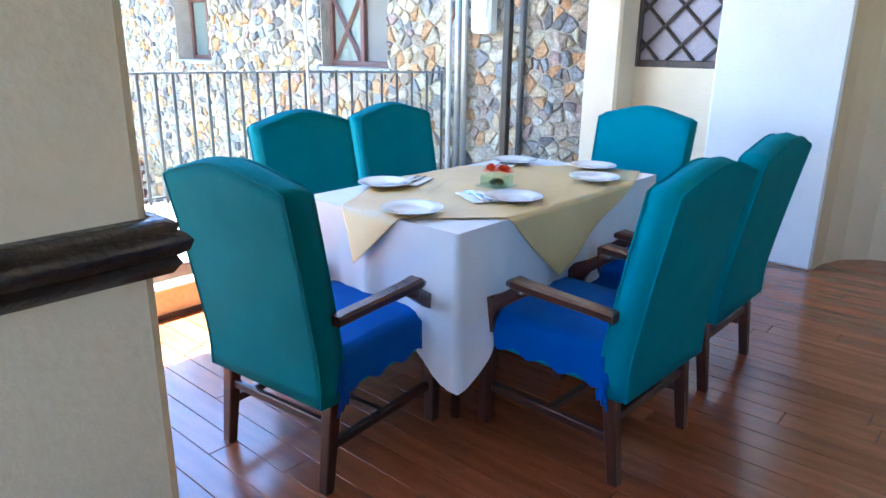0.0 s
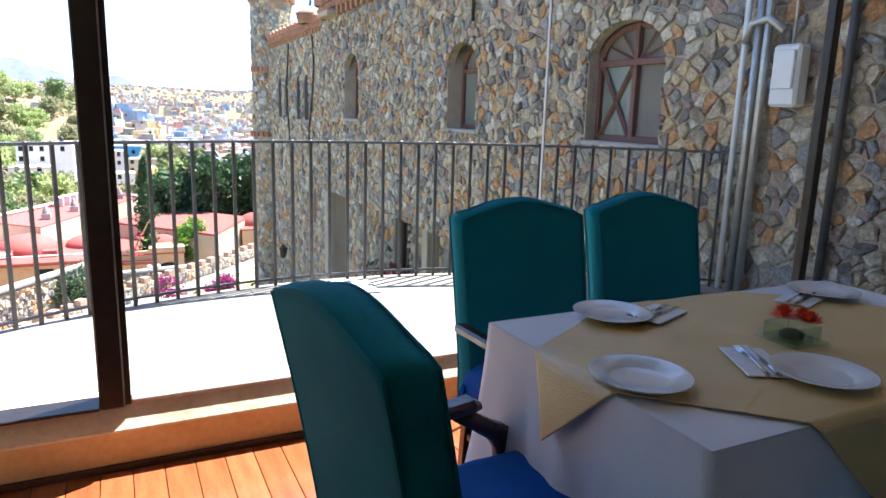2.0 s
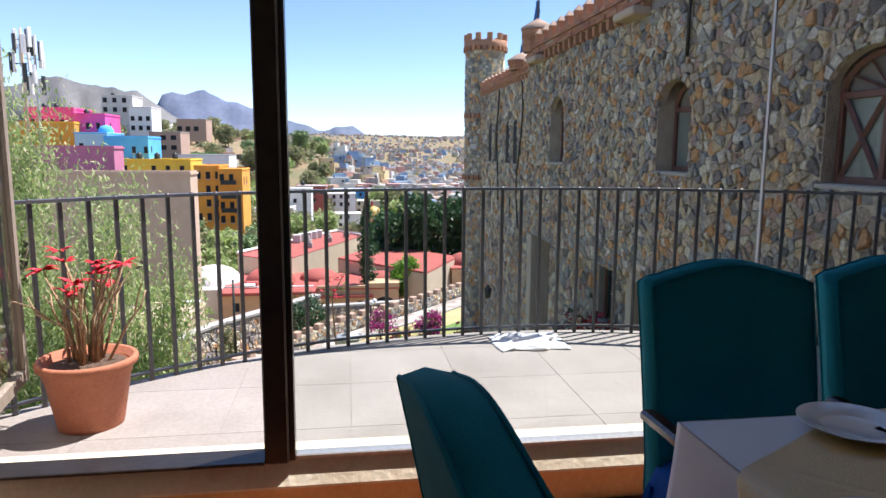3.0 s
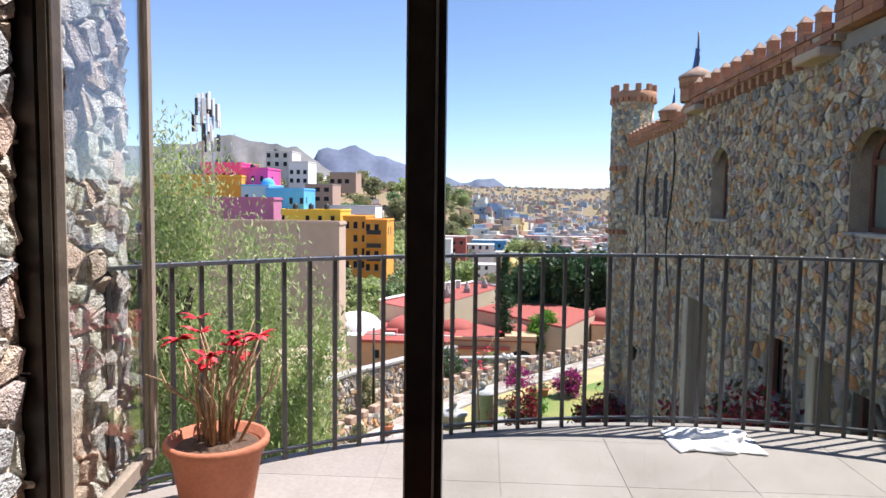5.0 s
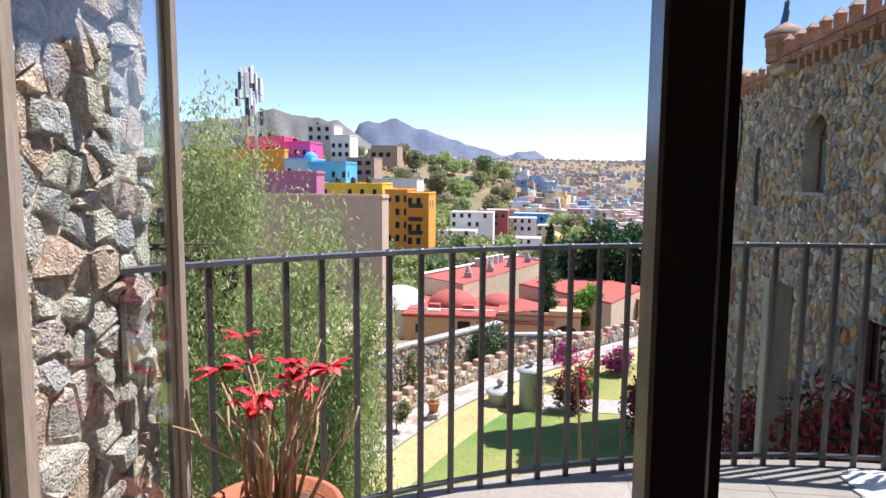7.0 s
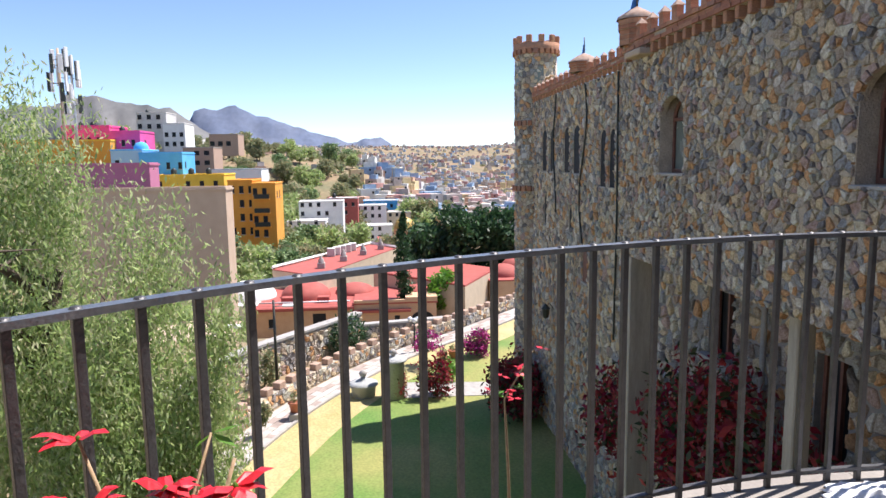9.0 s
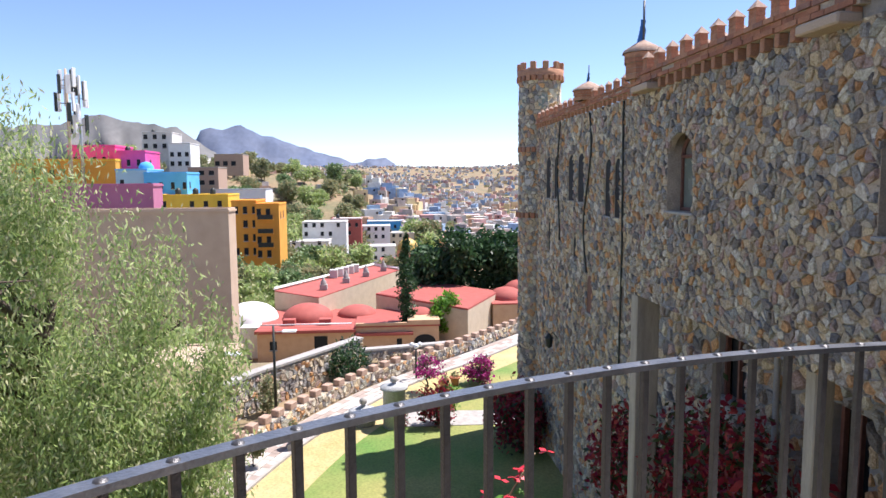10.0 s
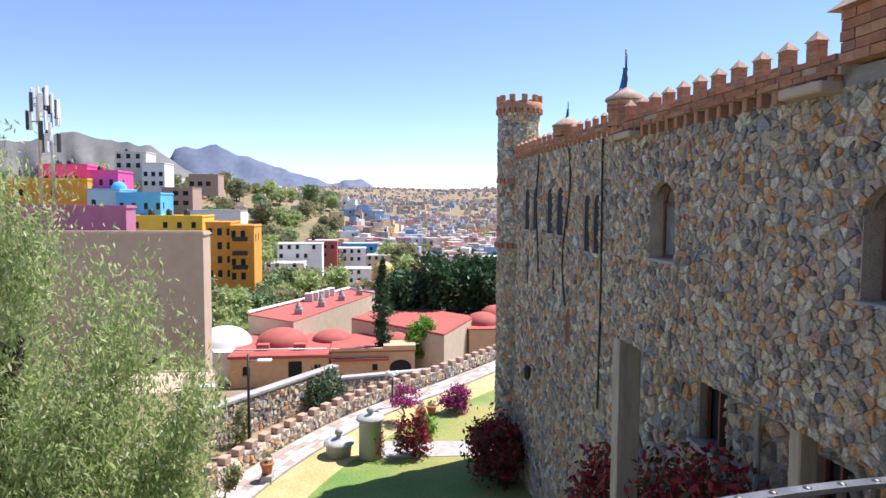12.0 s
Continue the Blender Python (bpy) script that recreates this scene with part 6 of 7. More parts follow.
building("tan_house", "large blank tan rendered house beside the pepper tree", -73, -70, -35, -15.5, -18, -1.2, "tan", "tan", parapet=0.35)
# block stands in for a low tan wall; its windows are made up
building("low_house", "low tan block in place of a low wall, half hidden behind the pepper tree", -58, -50, -20, -12.0, -18, -11.6, "tan", "tan", rows_of(-19, -12.6, -13.6, 1, 2.5, 2.6, 1.0, 1.3, 1), parapet=0.3)
building("mauve_house", "mauve rendered house above the tree", -81, -78, -38, -25.2, -10, 1.3, "mauve", "mauve", parapet=0.3)
building("pink_house", "hot pink stepped house on the hillside", -160, -150, -66.5, -57, 0, 9.2, "pinkwall", "pinkwall", rows_of(-65, -58, 5.9, 1, 2.6, 1.9, 0.7, 1.2, 3), [(-153, 5.9, 0.8, 1.2), (-156.5, 5.9, 0.8, 1.2)], 0.4, 2)
building("pink_house", "hot pink stepped house on the hillside", -158, -149, -57, -50.6, 0, 8.0, "pinkwall", "pinkwall", rows_of(-56, -51, 5.2, 1, 2.6, 2.0, 0.7, 1.3, 4), [(-152, 5.2, 0.8, 1.3)], 0.4, 1)
building("yellow_house", "ochre yellow house with a flat roof on the hillside", -156, -146, -76, -55.5, -4, 6.2, "orange", "yellow", rows_of(-74, -57, 3.0, 1, 2.6, 3.0, 0.9, 1.3, 5), (), 0.4)
building("blue_house", "sky blue house with flat roofs on the hillside", -155, -145, -55.2, -49, -6, 4.2, "palewall", "bluewall", rows_of(-54, -50, 1.0, 1, 2.5, 2.0, 0.8, 1.3, 6), (), 0.3)
building("blue_house", "sky blue house with flat roofs on the hillside", -152, -143, -49, -40.6, -6, 3.4, "bluewall", "bluewall", rows_of(-48, -41, 0.4, 1, 2.5, 2.3, 0.7, 1.3, 7), [(-145, 0.6, 0.7, 1.2)], 0.4)
part("cupola", Mesh().lathe([(1.5, 3.4), (1.5, 5.0), (1.0, 5.8), (0, 6.1)], (-149, -50.5, 0), 12), "bluewall", bpy.data.objects["blue_house"])
building("yellow_house", "bright yellow low house on the hillside", -146, -136, -44.5, -31, -10, -0.9, "yellow", "yellow", rows_of(-43, -32, -3.0, 1, 2.5, 2.6, 0.8, 1.1, 8), (), 0.3, 3)
building("orange_house", "orange apartment house with small balconies", -142, -132, -29.5, -25, -16, -2.0, "orange", "orange", rows_of(-28.7, -25.2, -12.0, 4, 2.6, 1.7, 0.8, 1.3, 9), [(-134, -4.6, 0.8, 1.3), (-138, -4.6, 0.8, 1.3), (-134, -7.4, 0.8, 1.3)], 0.3)
building("orange_house", "orange apartment house with small balconies", -140, -131, -25, -20.6, -16, -2.6, "orange", "orange", rows_of(-24.3, -21, -12.4, 4, 2.6, 1.7, 0.8, 1.3, 10), [(-133, -5.2, 0.8, 1.3), (-136, -5.2, 0.8, 1.3)], 0.3)
for z in (-5.4, -8.0, -10.6):
    b_ = thing("balcony", "small orange balcony with dark railing", "balcony", "balconies of the orange house")
    part("slab", Mesh().box(-131, -130, -24.4, -21.6, z, z + 0.15), "orange", b_)
    part("rail", Mesh().box(-130.1, -130.0, -24.4, -21.6, z + 0.15, z + 1.0), "lamp", b_)
building("white_house", "white modern house on the ridge, still unfinished", -230, -220, -76, -67, 4, 17.0, "greywall", "greywall", rows_of(-75, -68, 9.5, 3, 2.8, 2.8, 1.2, 1.4, 11), [(-223, 12, 1.6, 1.4)], 0.3, 1)
building("white_house", "white modern house on the ridge, still unfinished", -226, -216, -67, -60.5, 3, 13.4, "whitewash", "greywall", rows_of(-66, -61, 6.8, 2, 2.8, 2.2, 1.1, 1.3, 12), (), 0.3)
building("brick_house", "unfinished brick house on the slope", -200, -190, -54, -46, -2, 5.6, "brick_cap", "concrete", rows_of(-53, -47, 1.0, 2, 2.6, 2.6, 1.4, 1.2, 13), (), 0.2)
building("brick_house", "unfinished brick house on the slope", -260, -250, -62, -52, 4, 11.5, "brick_cap", "concrete", rows_of(-61, -53, 7.5, 1, 2.6, 2.8, 1.6, 1.6, 14), (), 0.2)
building("white_shed", "long white shed with a metal roof on the slope", -180, -170, -42.5, -30, -8, -0.2, "whitewash", "pipe")
for k, (x, y, z, w, h, m_) in enumerate(((-190, -18, -10, 12, 5, "whitewash"), (-205, -13, -11, 9, 6, "redroof"), (-180, -21, -14, 10, 4.5, "whitewash"), (-215, -6, -13, 12, 5, "whitewash"),
                                         (-240, -2, -14, 12, 6, "bluewall"), (-225, 3, -16, 10, 5, "beige"), (-200, -3, -18, 9, 5, "whitewash"), (-250, 12, -15, 14, 6, "peach"), (-195, 14, -20, 10, 5, "redroof"))):
    building("town_house", "small flat-roofed town house in the valley", x - 8, x, y - w / 2, y + w / 2, z - 12, z + h - 3, m_, "greywall", rows_of(y - w / 2 + 1, y + w / 2 - 1, z - 1.6, 2, 2.4, 2.2, 0.9, 1.1, 40 + k), (), 0.3, k % 2)

# phone masts
for x, y, z, h, s in ((-140, -61.5, 0, 23.5, 0), (-143, -60.6, 0, 21.5, 1)):
    t_ = thing("phone_mast", "tall phone mast crowded with white antenna panels", "mast", "phone masts", (x, y, z))
    part("pole", Mesh().tube([(0, 0, -2), (0, 0, h)], [0.38, 0.22], 10), "tan" if s == 0 else "pipe", t_)
    rg = random.Random(20 + s)
    for k in range(16):
        a, zz = rg.uniform(0, 6.28), h - rg.choice((2.0, 3.2, 6.5, 8.5))
        r_ = rg.uniform(1.0, 2.5)
        m4 = pose(r_ * math.cos(a), r_ * math.sin(a), zz, 0, 0, math.degrees(a))
        pn = part("antenna_panel", Mesh().box(-0.18, 0.18, -0.36, 0.36, -1.6, 2.0, 0.05), "plastic" if k % 3 else "lamp", t_)
        pn.matrix_basis = m4
        part("bracket", Mesh().tube([(0, 0, 0), (-r_, 0, 0)], 0.06, 5), "lamp", pn)

# the streets across the valley lie turned by one degree against the castle; the roofs at its foot lie lower
TURN = Matrix.Translation((-3.5, 0.1, 0)) @ Matrix.Rotation(-0.0175, 4, "Z") @ Matrix.Translation((3.5, -0.1, 0))
LOW = ("annex_house", "dome_house", "arch_house", "hall", "long_hall", "red_roof_house", "church", "town_house")
for ob in set(bpy.data.objects) - before_valley:
    if ob.parent is None:
        ob.matrix_basis = Matrix.Translation((0, 0, -1.6 if ob.name.split(".")[0] in LOW else 0)) @ TURN @ ob.matrix_basis

# hillside trees and scrub
rg = random.Random(77)
kinds_t = []
for k in range(4):
    t_ = thing("hillside_tree", "dusty olive-green tree on the valley side", "tree", "trees on the hillside")
    part("trunk", limbs(Mesh(), (0, 0, -1.5), (0, 0, 2.6), 0.2, 6, 1.6, 30 + k), "bark", t_)
    cr = Mesh()
    for j in range(4):
        foliage(cr, (rg.uniform(-1.4, 1.4), rg.uniform(-1.4, 1.4), rg.uniform(2.2, 4.2)), (1.9, 1.9, 1.5), 26, 22, 0.3, 200 + 10 * k + j, 0.2)
    part("crown", cr, ("leaf_dry", "leaf", "leaf_mid", "leaf_dry")[k], t_)
    kinds_t.append(t_)
spots = [(-115, -14.5, 1.5, 2), (-112, -19, 1.5, 1), (-118, -23, 1.4, 0), (-122, -27, 1.2, 2), (-126, -16, 1.2, 0), (-105, -17.5, 1.0, 1), (-150, -19, 1.7, 0), (-148, -15, 1.5, 2), (-155, -10, 1.6, 0), (-158, -5, 1.5, 1),
         (-150, 0, 1.5, 3), (-140, 3, 1.4, 0), (-145, -11, 1.5, 1), (-165, -14, 1.3, 2), (-230, 14, 2.6, 1), (-232, 17, 2.2, 0), (-118, -30.5, 1.1, 2), (-175, -47, 1.6, 0), (-230, -55, 2.2, 1), (-245, -50, 1.6, 0),
         (-195, -35, 1.6, 3), (-185, -28, 1.4, 0), (-210, -25, 1.8, 1), (-220, -33, 1.7, 0), (-240, -36, 1.8, 3), (-262, -30, 2.0, 1), (-285, -35, 2.2, 0), (-205, -40, 1.2, 2), (-170, -25, 1.3, 0), (-133, -18, 1.3, 2)]
spots += [(-60, -15.4, 1.1, 1)]
spots += [(-rg.uniform(170, 520), 0, rg.uniform(1.0, 2.2), rg.randrange(4)) for _ in range(140)]
for k, (x, y, s, j) in enumerate(spots):
    if y == 0:
        y = x * rg.uniform(0.02, 0.36)
    o = kinds_t[j] if k < 0 else copy_thing(kinds_t[j], pose(x, y, height(x, y), 0, 0, rg.uniform(0, 360)))
    o.scale = (s, s, s * rg.uniform(0.85, 1.15))
for k, t_ in enumerate(kinds_t):
    t_.location = (-128 - 8 * k, -12 - 2.5 * k, height(-128 - 8 * k, -12 - 2.5 * k))
    t_.scale = (1.3, 1.3, 1.3)

# town across the valley
tw = Mesh()
roofs = Mesh()
for k in range(5200):
    d = 240 + 2400 * rg.random() ** 1.35
    y = d * rg.uniform(-0.34, 0.45) + (0.05 * d)
    if y < -0.04 * d and d < 900 and rg.random() < 0.93:
        continue
    w, l, h = rg.uniform(4, 9), rg.uniform(4, 10), rg.uniform(2.5, 7.5)
    z = height(-d, y) - 0.6
    m4 = pose(-d, y, z, 0, 0, rg.uniform(-35, 35))
    tw.box(-w / 2, w / 2, -l / 2, l / 2, -3, h, 0, m4)
    if rg.random() < 0.5:
        tw.box(-w / 4, w / 4, -l / 4, l / 3, h, h + rg.uniform(1.5, 3), 0, m4)
    if d < 650:
        for j in range(2):
            yy = rg.uniform(-l / 2 + 0.6, l / 2 - 0.6)
            zz = rg.uniform(0.5, max(0.6, h - 1.6))
            roofs.box(w / 2 - 0.05, w / 2 + 0.04, yy - 0.5, yy + 0.5, zz, zz + 1.1, 0, m4)
o = part("hillside_town", tw, "city")
tagged(o, "dense town of small coloured houses over the far slopes", "town", kind="stuff")
o = part("town_windows", roofs, "darkhole", o)
o["kind"] = "stuff"
sc = Mesh()
for k in range(420):
    d = 200 + 1300 * rg.random() ** 1.3
    y = d * rg.uniform(-0.5, 0.45)
    s = rg.uniform(2, 5)
    foliage(sc, (-d, y, height(-d, y) + 0.4 * s), (s, s, 0.7 * s), 6, 10, 0.35 * s, k, 0.3)
tagged(part("scrub", sc, "leaf_dry"), "dusty scrub and trees scattered over the slopes", "scrub", kind="stuff")

# mountains
def ridge(name, label, dist, prof, material, seed):
    m_ = Mesh()
    cols = []
    for (p0, q0), (p1, q1) in zip(prof, prof[1:]):
        n_ = max(2, abs(p1 - p0) // 9)
        cols += [(p0 + (p1 - p0) * k / n_, q0 + (q1 - q0) * k / n_) for k in range(n_)]
    rows_ = 9
    v = []
    for r in range(rows_):
        t = r / (rows_ - 1)
        for k, (a, e) in enumerate(cols):
            dd = dist - 900 * (1 - t) * (0.6 + 0.4 * noise.noise((k * 0.25, r * 0.6, seed)))
            ang = math.atan(0.133) - math.atan((784 - a) / 1187)
            top = (353 - e) / 1187 * dist
            z = -120 + (top + 120) * t ** 1.15 + 14 * noise.noise((k * 0.45, r * 0.8, seed + 2)) * (0.3 + t)
            v.append((-dd, dd * math.tan(ang), z))
    n_ = len(cols)
    m_.add(v, [(r * n_ + k, r * n_ + k + 1, (r + 1) * n_ + k + 1, (r + 1) * n_ + k) for r in range(rows_ - 1) for k in range(n_ - 1)], True)
    structure(name, m_, material, label, "mountain")


# distance haze is put into this rock's blue-grey colour
M["rock_hazed"] = mat("far_rock_haze_tint", (0.12, 0.155, 0.24), (0.16, 0.185, 0.25), 1.0, scale=0.004, fine=0.03, bump=0)
M["rock_tan"] = mat("far_tan_scrubland", (0.20, 0.19, 0.185), (0.12, 0.13, 0.13), 1.0, scale=0.005, fine=0.03, bump=0)
ridge("mountain_far", "flat-topped mountains on the horizon, the haze's blue-grey painted in", 4500, [(-500, 290), (250, 300), (300, 285), (312, 264), (330, 261), (352, 262), (385, 257), (412, 268), (470, 287), (560, 314), (600, 321), (612, 313), (640, 312), (655, 322), (680, 337), (900, 345), (1700, 350)], "rock_hazed", 1)
ridge("mountain_near", "tan scrub-covered hills closing the valley", 3600, [(-600, 270), (-100, 262), (20, 256), (90, 249), (115, 239), (142, 238), (165, 246), (210, 252), (270, 262), (300, 278), (330, 300), (420, 330), (560, 344), (700, 340), (735, 336), (770, 344), (820, 346), (865, 340), (900, 342), (1700, 352)], "rock_tan", 2)


# ---- things on the terrace ----
PX, PY, PZ = -4.295, -0.395, 0.03
pot = thing("potted_poinsettia", "bare-stemmed poinsettia with red bracts in a terracotta pot", "potted plant", at=(PX, PY, PZ))
part("pot", Mesh().lathe([(0, 0), (0.145, 0), (0.15, 0.02), (0.19, 0.25), (0.195, 0.255), (0.20, 0.29), (0.222, 0.30), (0.226, 0.325), (0.218, 0.338), (0.20, 0.335), (0.19, 0.30), (0, 0.29)], (0, 0, 0), 40), "terracotta", pot, "terracotta pot with a rolled rim")
part("soil", Mesh().lathe([(0.192, 0.296), (0.15, 0.305), (0.08, 0.312), (0, 0.31)], (0, 0, 0), 20), "soil", pot, "dry soil with bark chips")
rg = random.Random(12)
tips = []
for k in range(26):
    a = rg.uniform(0, 6.28)
    r0, r1 = rg.uniform(0.0, 0.09), rg.uniform(0.06, 0.30)
    h = rg.uniform(0.30, 0.53)
    p0 = Vector((r0 * math.cos(a), r0 * math.sin(a), 0.29))
    p3 = Vector((r1 * math.cos(a + 0.3), r1 * math.sin(a + 0.3), 0.3 + h))
    p1 = p0.lerp(p3, 0.4) + Vector((rg.uniform(-0.03, 0.03), rg.uniform(-0.03, 0.03), 0.05))
    p2 = p0.lerp(p3, 0.72) + Vector((rg.uniform(-0.03, 0.03), rg.uniform(-0.03, 0.03), 0.02))
    part("stem", Mesh().tube([p0, p1, p2, p3], [0.0075, 0.006, 0.005, 0.0035], 6), "stem", pot)
    tips.append(p3)
    b_ = p1.lerp(p2, 0.5)
    e_ = b_ + Vector((rg.uniform(-0.12, 0.12), rg.uniform(-0.12, 0.12), rg.uniform(0.08, 0.2)))
    part("twig", Mesh().tube([b_, b_.lerp(e_, 0.5) + Vector((0, 0, 0.02)), e_], [0.005, 0.004, 0.003], 5), "stem", pot)
    if k % 2:
        tips.append(e_)
for k, p in enumerate(tips[:30]):
    if k % 3 and p.z < 0.74 or p.z < 0.66:
        continue
    if k % 7 == 6:
        lm = Mesh()
        for j in range(3):
            d = Vector((rg.uniform(-1, 1), rg.uniform(-1, 1), rg.uniform(-0.6, 0.3))).normalized()
            s_ = d.cross(Vector((0, 0, 1))).normalized() * 0.012
            lm.add([p, p + d * 0.035 + s_, p + d * 0.075, p + d * 0.035 - s_], [(0, 1, 2, 3)])
        part("leaf", lm, "leaf_lime", pot)
        continue
    hd = part("flower_head", Mesh().lathe([(0.002, -0.006), (0.008, 0), (0.002, 0.008)], p, 6), "leaf_lime", pot, "cluster of pointed red bracts")
    for j in range(rg.choice((5, 7, 9))):
        fm = Mesh()
        a = rg.uniform(0, 6.28)
        ln3 = rg.uniform(0.055, 0.095)
        d = Vector((math.cos(a), math.sin(a), rg.uniform(-0.35, 0.4))).normalized()
        s_ = d.cross(Vector((0, 0, 1))).normalized()
        up_ = Vector((0, 0, 0.008))
        fm.add([p, p + d * ln3 * 0.35 + s_ * ln3 * 0.2, p + d * ln3 * 0.7 + s_ * ln3 * 0.16 + up_, p + d * ln3, p + d * ln3 * 0.7 - s_ * ln3 * 0.16 + up_, p + d * ln3 * 0.35 - s_ * ln3 * 0.2, p + d * ln3 * 0.5 + up_ * 1.6],
               [(0, 1, 6), (1, 2, 6), (2, 3, 6), (3, 4, 6), (4, 5, 6), (5, 0, 6)])
        part("bract", fm, "bract", hd)

rgc = random.Random(9)


def crumple(u, v):
    x, y = (u - 0.5) * 0.5, (v - 0.5) * 0.62
    n_ = noise.noise((x * 7, y * 7, 4)) + 0.6 * noise.noise((x * 16, y * 16, 9))
    ed = max(abs(u - 0.5), abs(v - 0.5)) * 2
    z = max(0.002, 0.05 * (1 - ed ** 3) * (0.6 + n_) + 0.006)
    return (-5.40 + x * 0.8 + 0.05 * n_, 2.10 + y * 0.8 + 0.04 * n_, 0.031 + z)


tagged(solidify(part("cleaning_cloth", Mesh().grid(crumple, 26, 26), "napkin"), 0.002), "crumpled white cloth lying on the terrace tiles", "cloth")

for k, (x, r, z0, z1, m_) in enumerate(((-4.42, 0.024, 0.03, 3.3, "plastic"), (-4.31, 0.03, 0.03, 2.6, "pipe"), (-4.23, 0.03, 0.03, 3.3, "pipe"))):
    tagged(part("conduit", Mesh().tube([(x, 4.90, z0), (x, 4.90, z1)], r, 10), m_), "pale conduit running up the stone wall" if k == 0 else "grey metal pipe running up the stone wall", "pipe", "pipes on the wall")
tagged(part("conduit_bend", Mesh().tube([(-4.42, 4.9, 1.90), (-4.34, 4.86, 2.03), (-4.2, 4.86, 2.05), (-4.06, 4.86, 1.95)], 0.028, 8), "pipe"), "bent grey metal conduit", "pipe")
eb = thing("meter_box", "white plastic meter box on the stone wall", "electrical box", at=(-4.01, 4.83, 1.44))
part("body", Mesh().box(-0.11, 0.11, 0, 0.12, 0, 0.42, 0.02), "plastic", eb)
part("cover", Mesh().box(-0.085, 0.085, -0.02, 0.0, 0.12, 0.38, 0.008), "plastic", eb)
part("cable", Mesh().tube([(0, 0.06, 0.42), (0.0, 0.06, 1.2)], 0.012, 6), "pipe", eb)
cable_m = Mesh().tube([(-3.62, 4.93, -0.2), (-3.62, 4.93, 3.3)], 0.03, 8)
tagged(part("conduit", cable_m, "iron"), "dark pipe at the corner of the stone wall", "pipe")

sp = thing("bougainvillea_sprig", "thin bougainvillea sprig with red bracts reaching up outside the railing", "flower")
rg = random.Random(31)
st = [Vector((-6.6, 0.78, -1.2)), Vector((-6.55, 0.75, -0.3)), Vector((-6.5, 0.72, 0.15)), Vector((-6.45, 0.86, 0.42))]
part("stem", Mesh().tube(st, [0.012, 0.009, 0.006, 0.003], 6), "stem", sp)
for k in range(12):
    p = st[2].lerp(st[3], rg.random()) + Vector((rg.uniform(-0.05, 0.05), rg.uniform(-0.09, 0.05), rg.uniform(-0.12, 0.08)))
    fm = Mesh()
    for j in range(3):
        a = rg.uniform(0, 6.28)
        d = Vector((math.cos(a), math.sin(a), rg.uniform(-0.5, 0.6))).normalized() * 0.045
        s_ = d.cross(Vector((0, 0, 1))).normalized() * 0.017
        fm.add([p, p + d * 0.5 + s_, p + d, p + d * 0.5 - s_], [(0, 1, 2, 3)])
    part("bract", fm, "bract" if k % 4 else "leaf_lime", sp)


# ---- pieces of floors and walls ----
def gate_stones(u, v):
    return u > -6.2 and 0.2 < v < 2.4


rubble(sw, -4.55, -3.44, 0.0, 3.5, 0.085, lambda u, v, h: (u, -0.93 + h, v), 21, joint=0.004, proud=0.02, jitter=0.62, aspect=1.3, material="pale", single=lambda u, v: v < 2.4, label="pale rough rubble stones")
rubble(sw, -3.295, -2.2, 0.2, 3.5, 0.08, lambda u, v, h: (u, -0.56 + h, v), 22, joint=0.004, proud=0.02, jitter=0.62, aspect=1.3, material="pale", single=lambda u, v: v < 2.6 and u < -2.6, label="pale rough rubble stones")
rubble(cw_, -16.2, -2.9, -0.5, 3.26, 0.105, south_face, 11, holes=(W1, W2, W3), joint=0.004, proud=0.024, jitter=0.60, aspect=0.85, single=gate_stones)
rubble(castle, -18.6, -2.9, -11, -0.52, 0.21, lambda u, v, h: (u, 6.6 - h, v), 12, holes=low_holes, joint=0.02, proud=0.05)
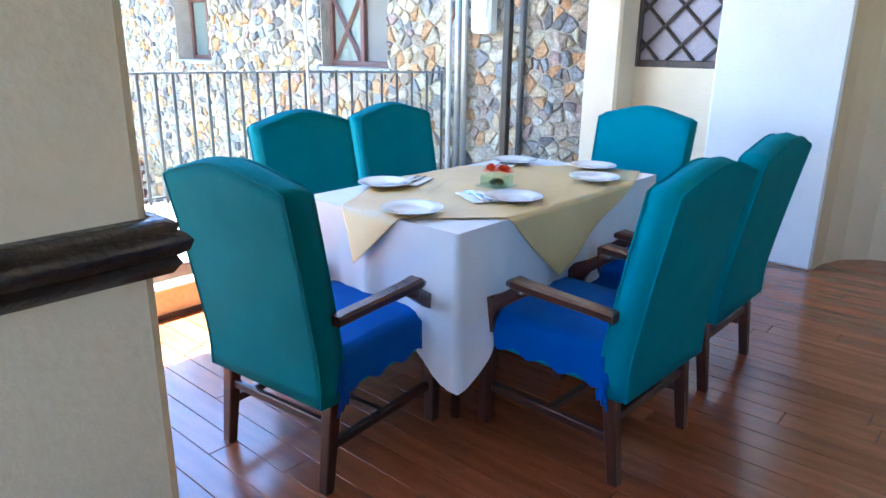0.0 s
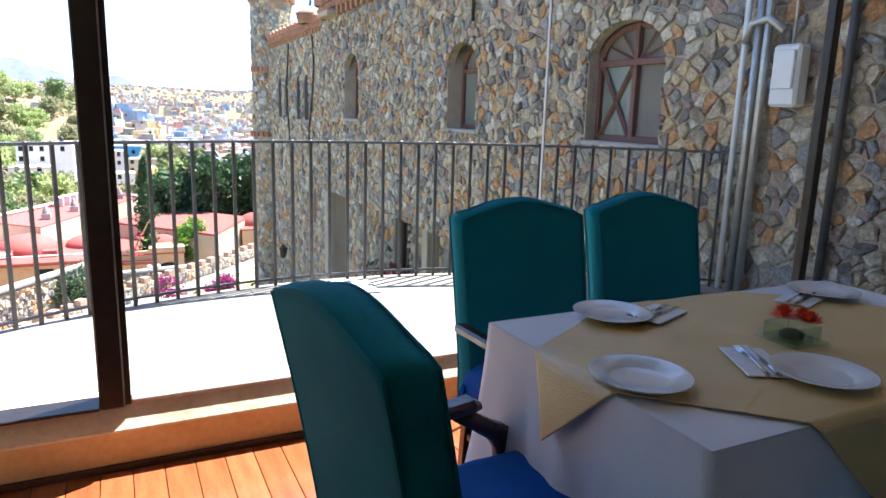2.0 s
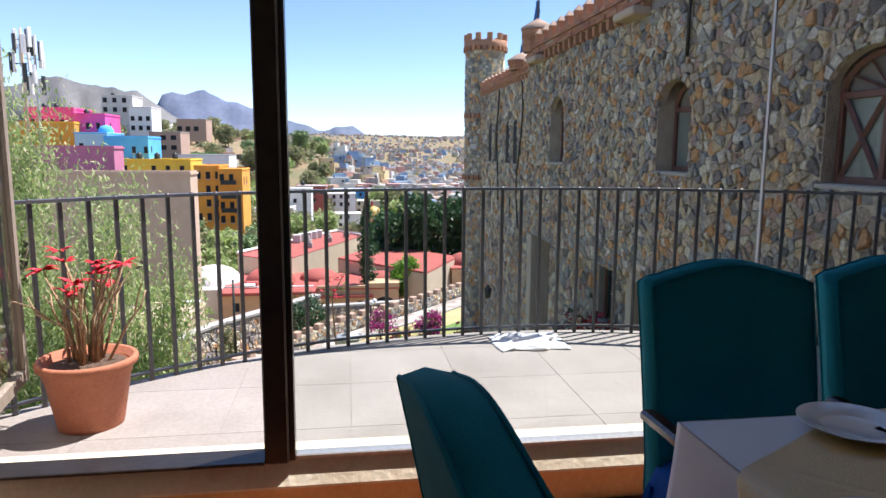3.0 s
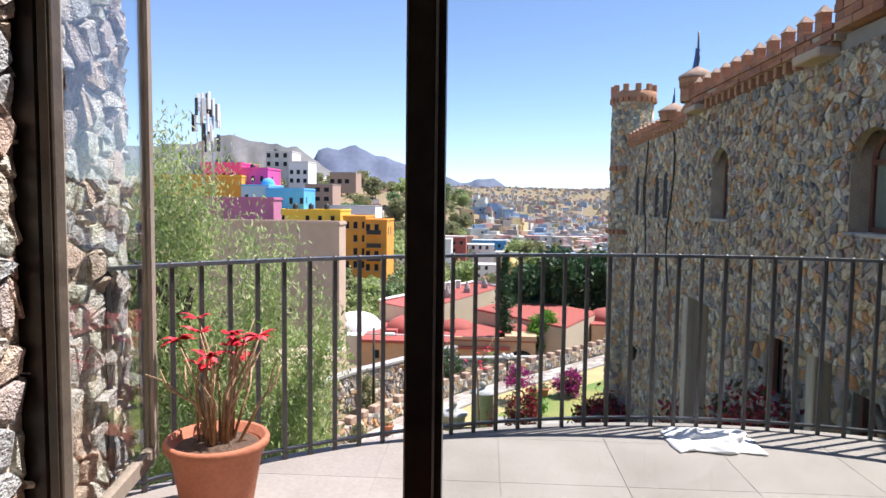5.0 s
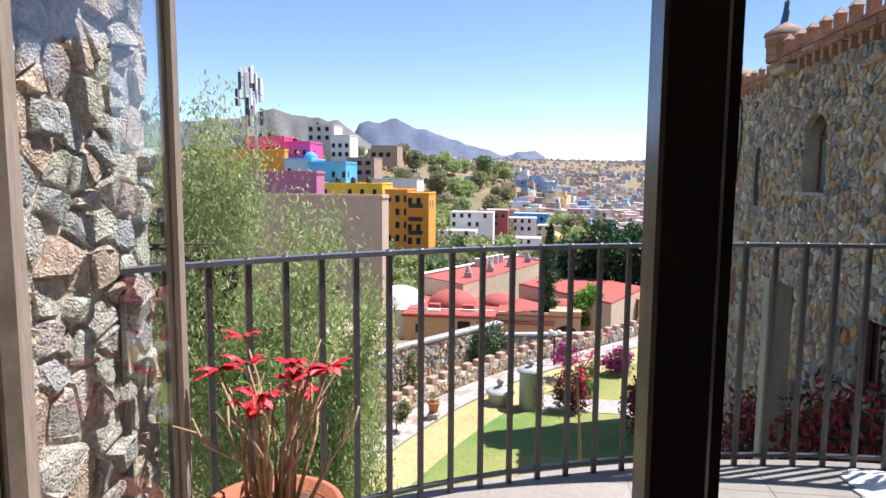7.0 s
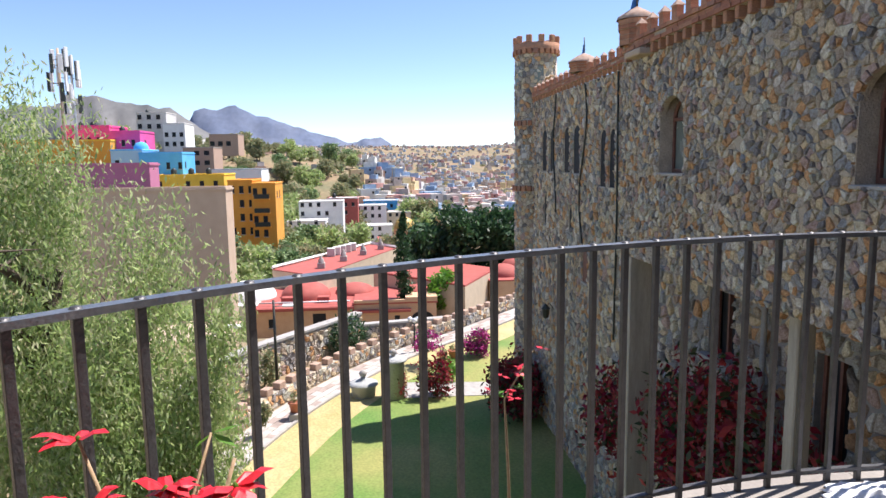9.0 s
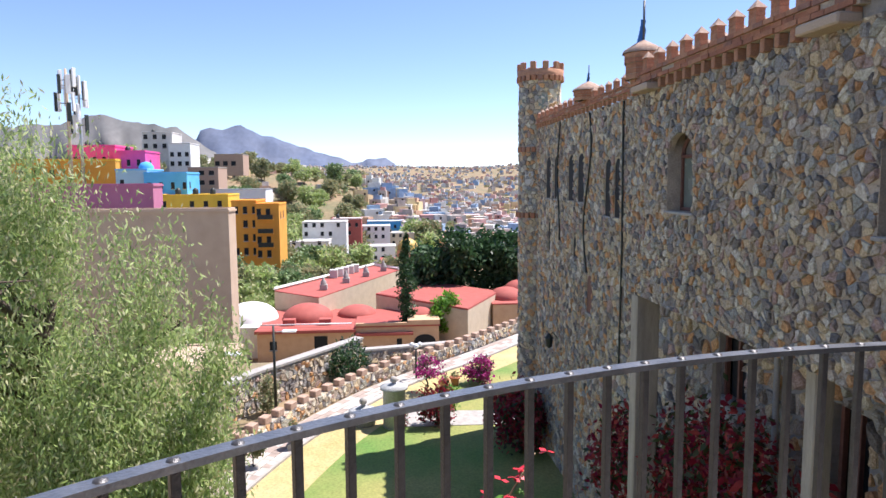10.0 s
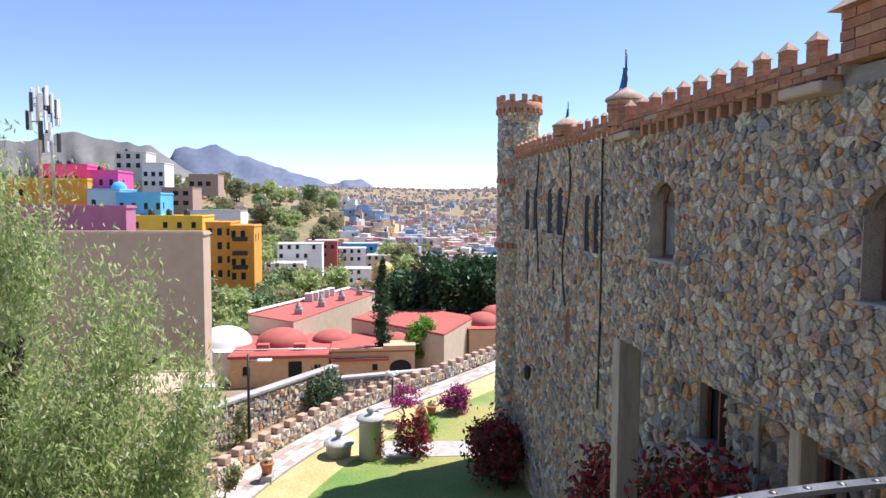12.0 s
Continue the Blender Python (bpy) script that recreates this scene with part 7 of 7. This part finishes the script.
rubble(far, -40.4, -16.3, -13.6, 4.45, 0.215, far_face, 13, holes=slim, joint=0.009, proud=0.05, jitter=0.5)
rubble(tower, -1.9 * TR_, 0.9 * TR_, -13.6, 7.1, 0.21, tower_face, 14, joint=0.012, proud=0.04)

# floor planks run from the glazing into the room, laid in varied lengths
rng = random.Random(17)
gap, PW = 0.0014, 0.108
kinds = {}
for col in range(90):
    y0 = -4.0 + col * PW
    if y0 > 5.3:
        break
    x = -3.285 + rng.uniform(0.3, 1.6)
    xs_ = [-3.285]
    while x < 3.9:
        xs_.append(x)
        x += rng.choice((1.5, 1.9, 2.4))
    xs_.append(4.0)
    for a, b in zip(xs_, xs_[1:]):
        ln_ = round(b - a, 2)
        if ln_ < 0.05:
            continue
        if ln_ not in kinds:
            kinds[ln_] = fixed(Mesh().box(gap, PW - gap, gap, ln_ - gap, -0.012, 0.0, 0.0015).data("plank", "plank"))
        p = new("plank", kinds[ln_])
        p.location, p.rotation_euler, p.parent = (b, y0, 0), (0, 0, math.pi / 2), bpy.data.objects["floor"]

# terrace tiles
def inside(x, y):
    return (x - RC.x) ** 2 + (y - RC.y) ** 2 < (RR + 0.055) ** 2


ta = radians(0)
TS = 0.62
for i in range(-6, 2):
    for j in range(-3, 12):
        poly = [(-3.47 + i * TS + a, -1.0 + j * TS + b) for a, b in ((0.0015, 0.0015), (TS - 0.0015, 0.0015), (TS - 0.0015, TS - 0.0015), (0.0015, TS - 0.0015))]
        poly = cut(cut(cut(poly, -3.465, 0, -1, 0), 0, -0.925, 0, 1), 0, 4.99, 0, -1)
        if len(poly) < 3:
            continue
        for k in range(40):
            a = math.pi - 1.1 + 2.2 * k / 39
            poly = cut(poly, RC.x + (RR + 0.055) * math.cos(a), RC.y + (RR + 0.055) * math.sin(a), -math.cos(a), -math.sin(a))
            if len(poly) < 3:
                break
        if len(poly) < 3:
            continue
        o = part("tile", Mesh().prism([(x, y, 0.0) for x, y in poly], (0, 0, 0.03)), "terrace")
        o.parent = bpy.data.objects["terrace_slab"]
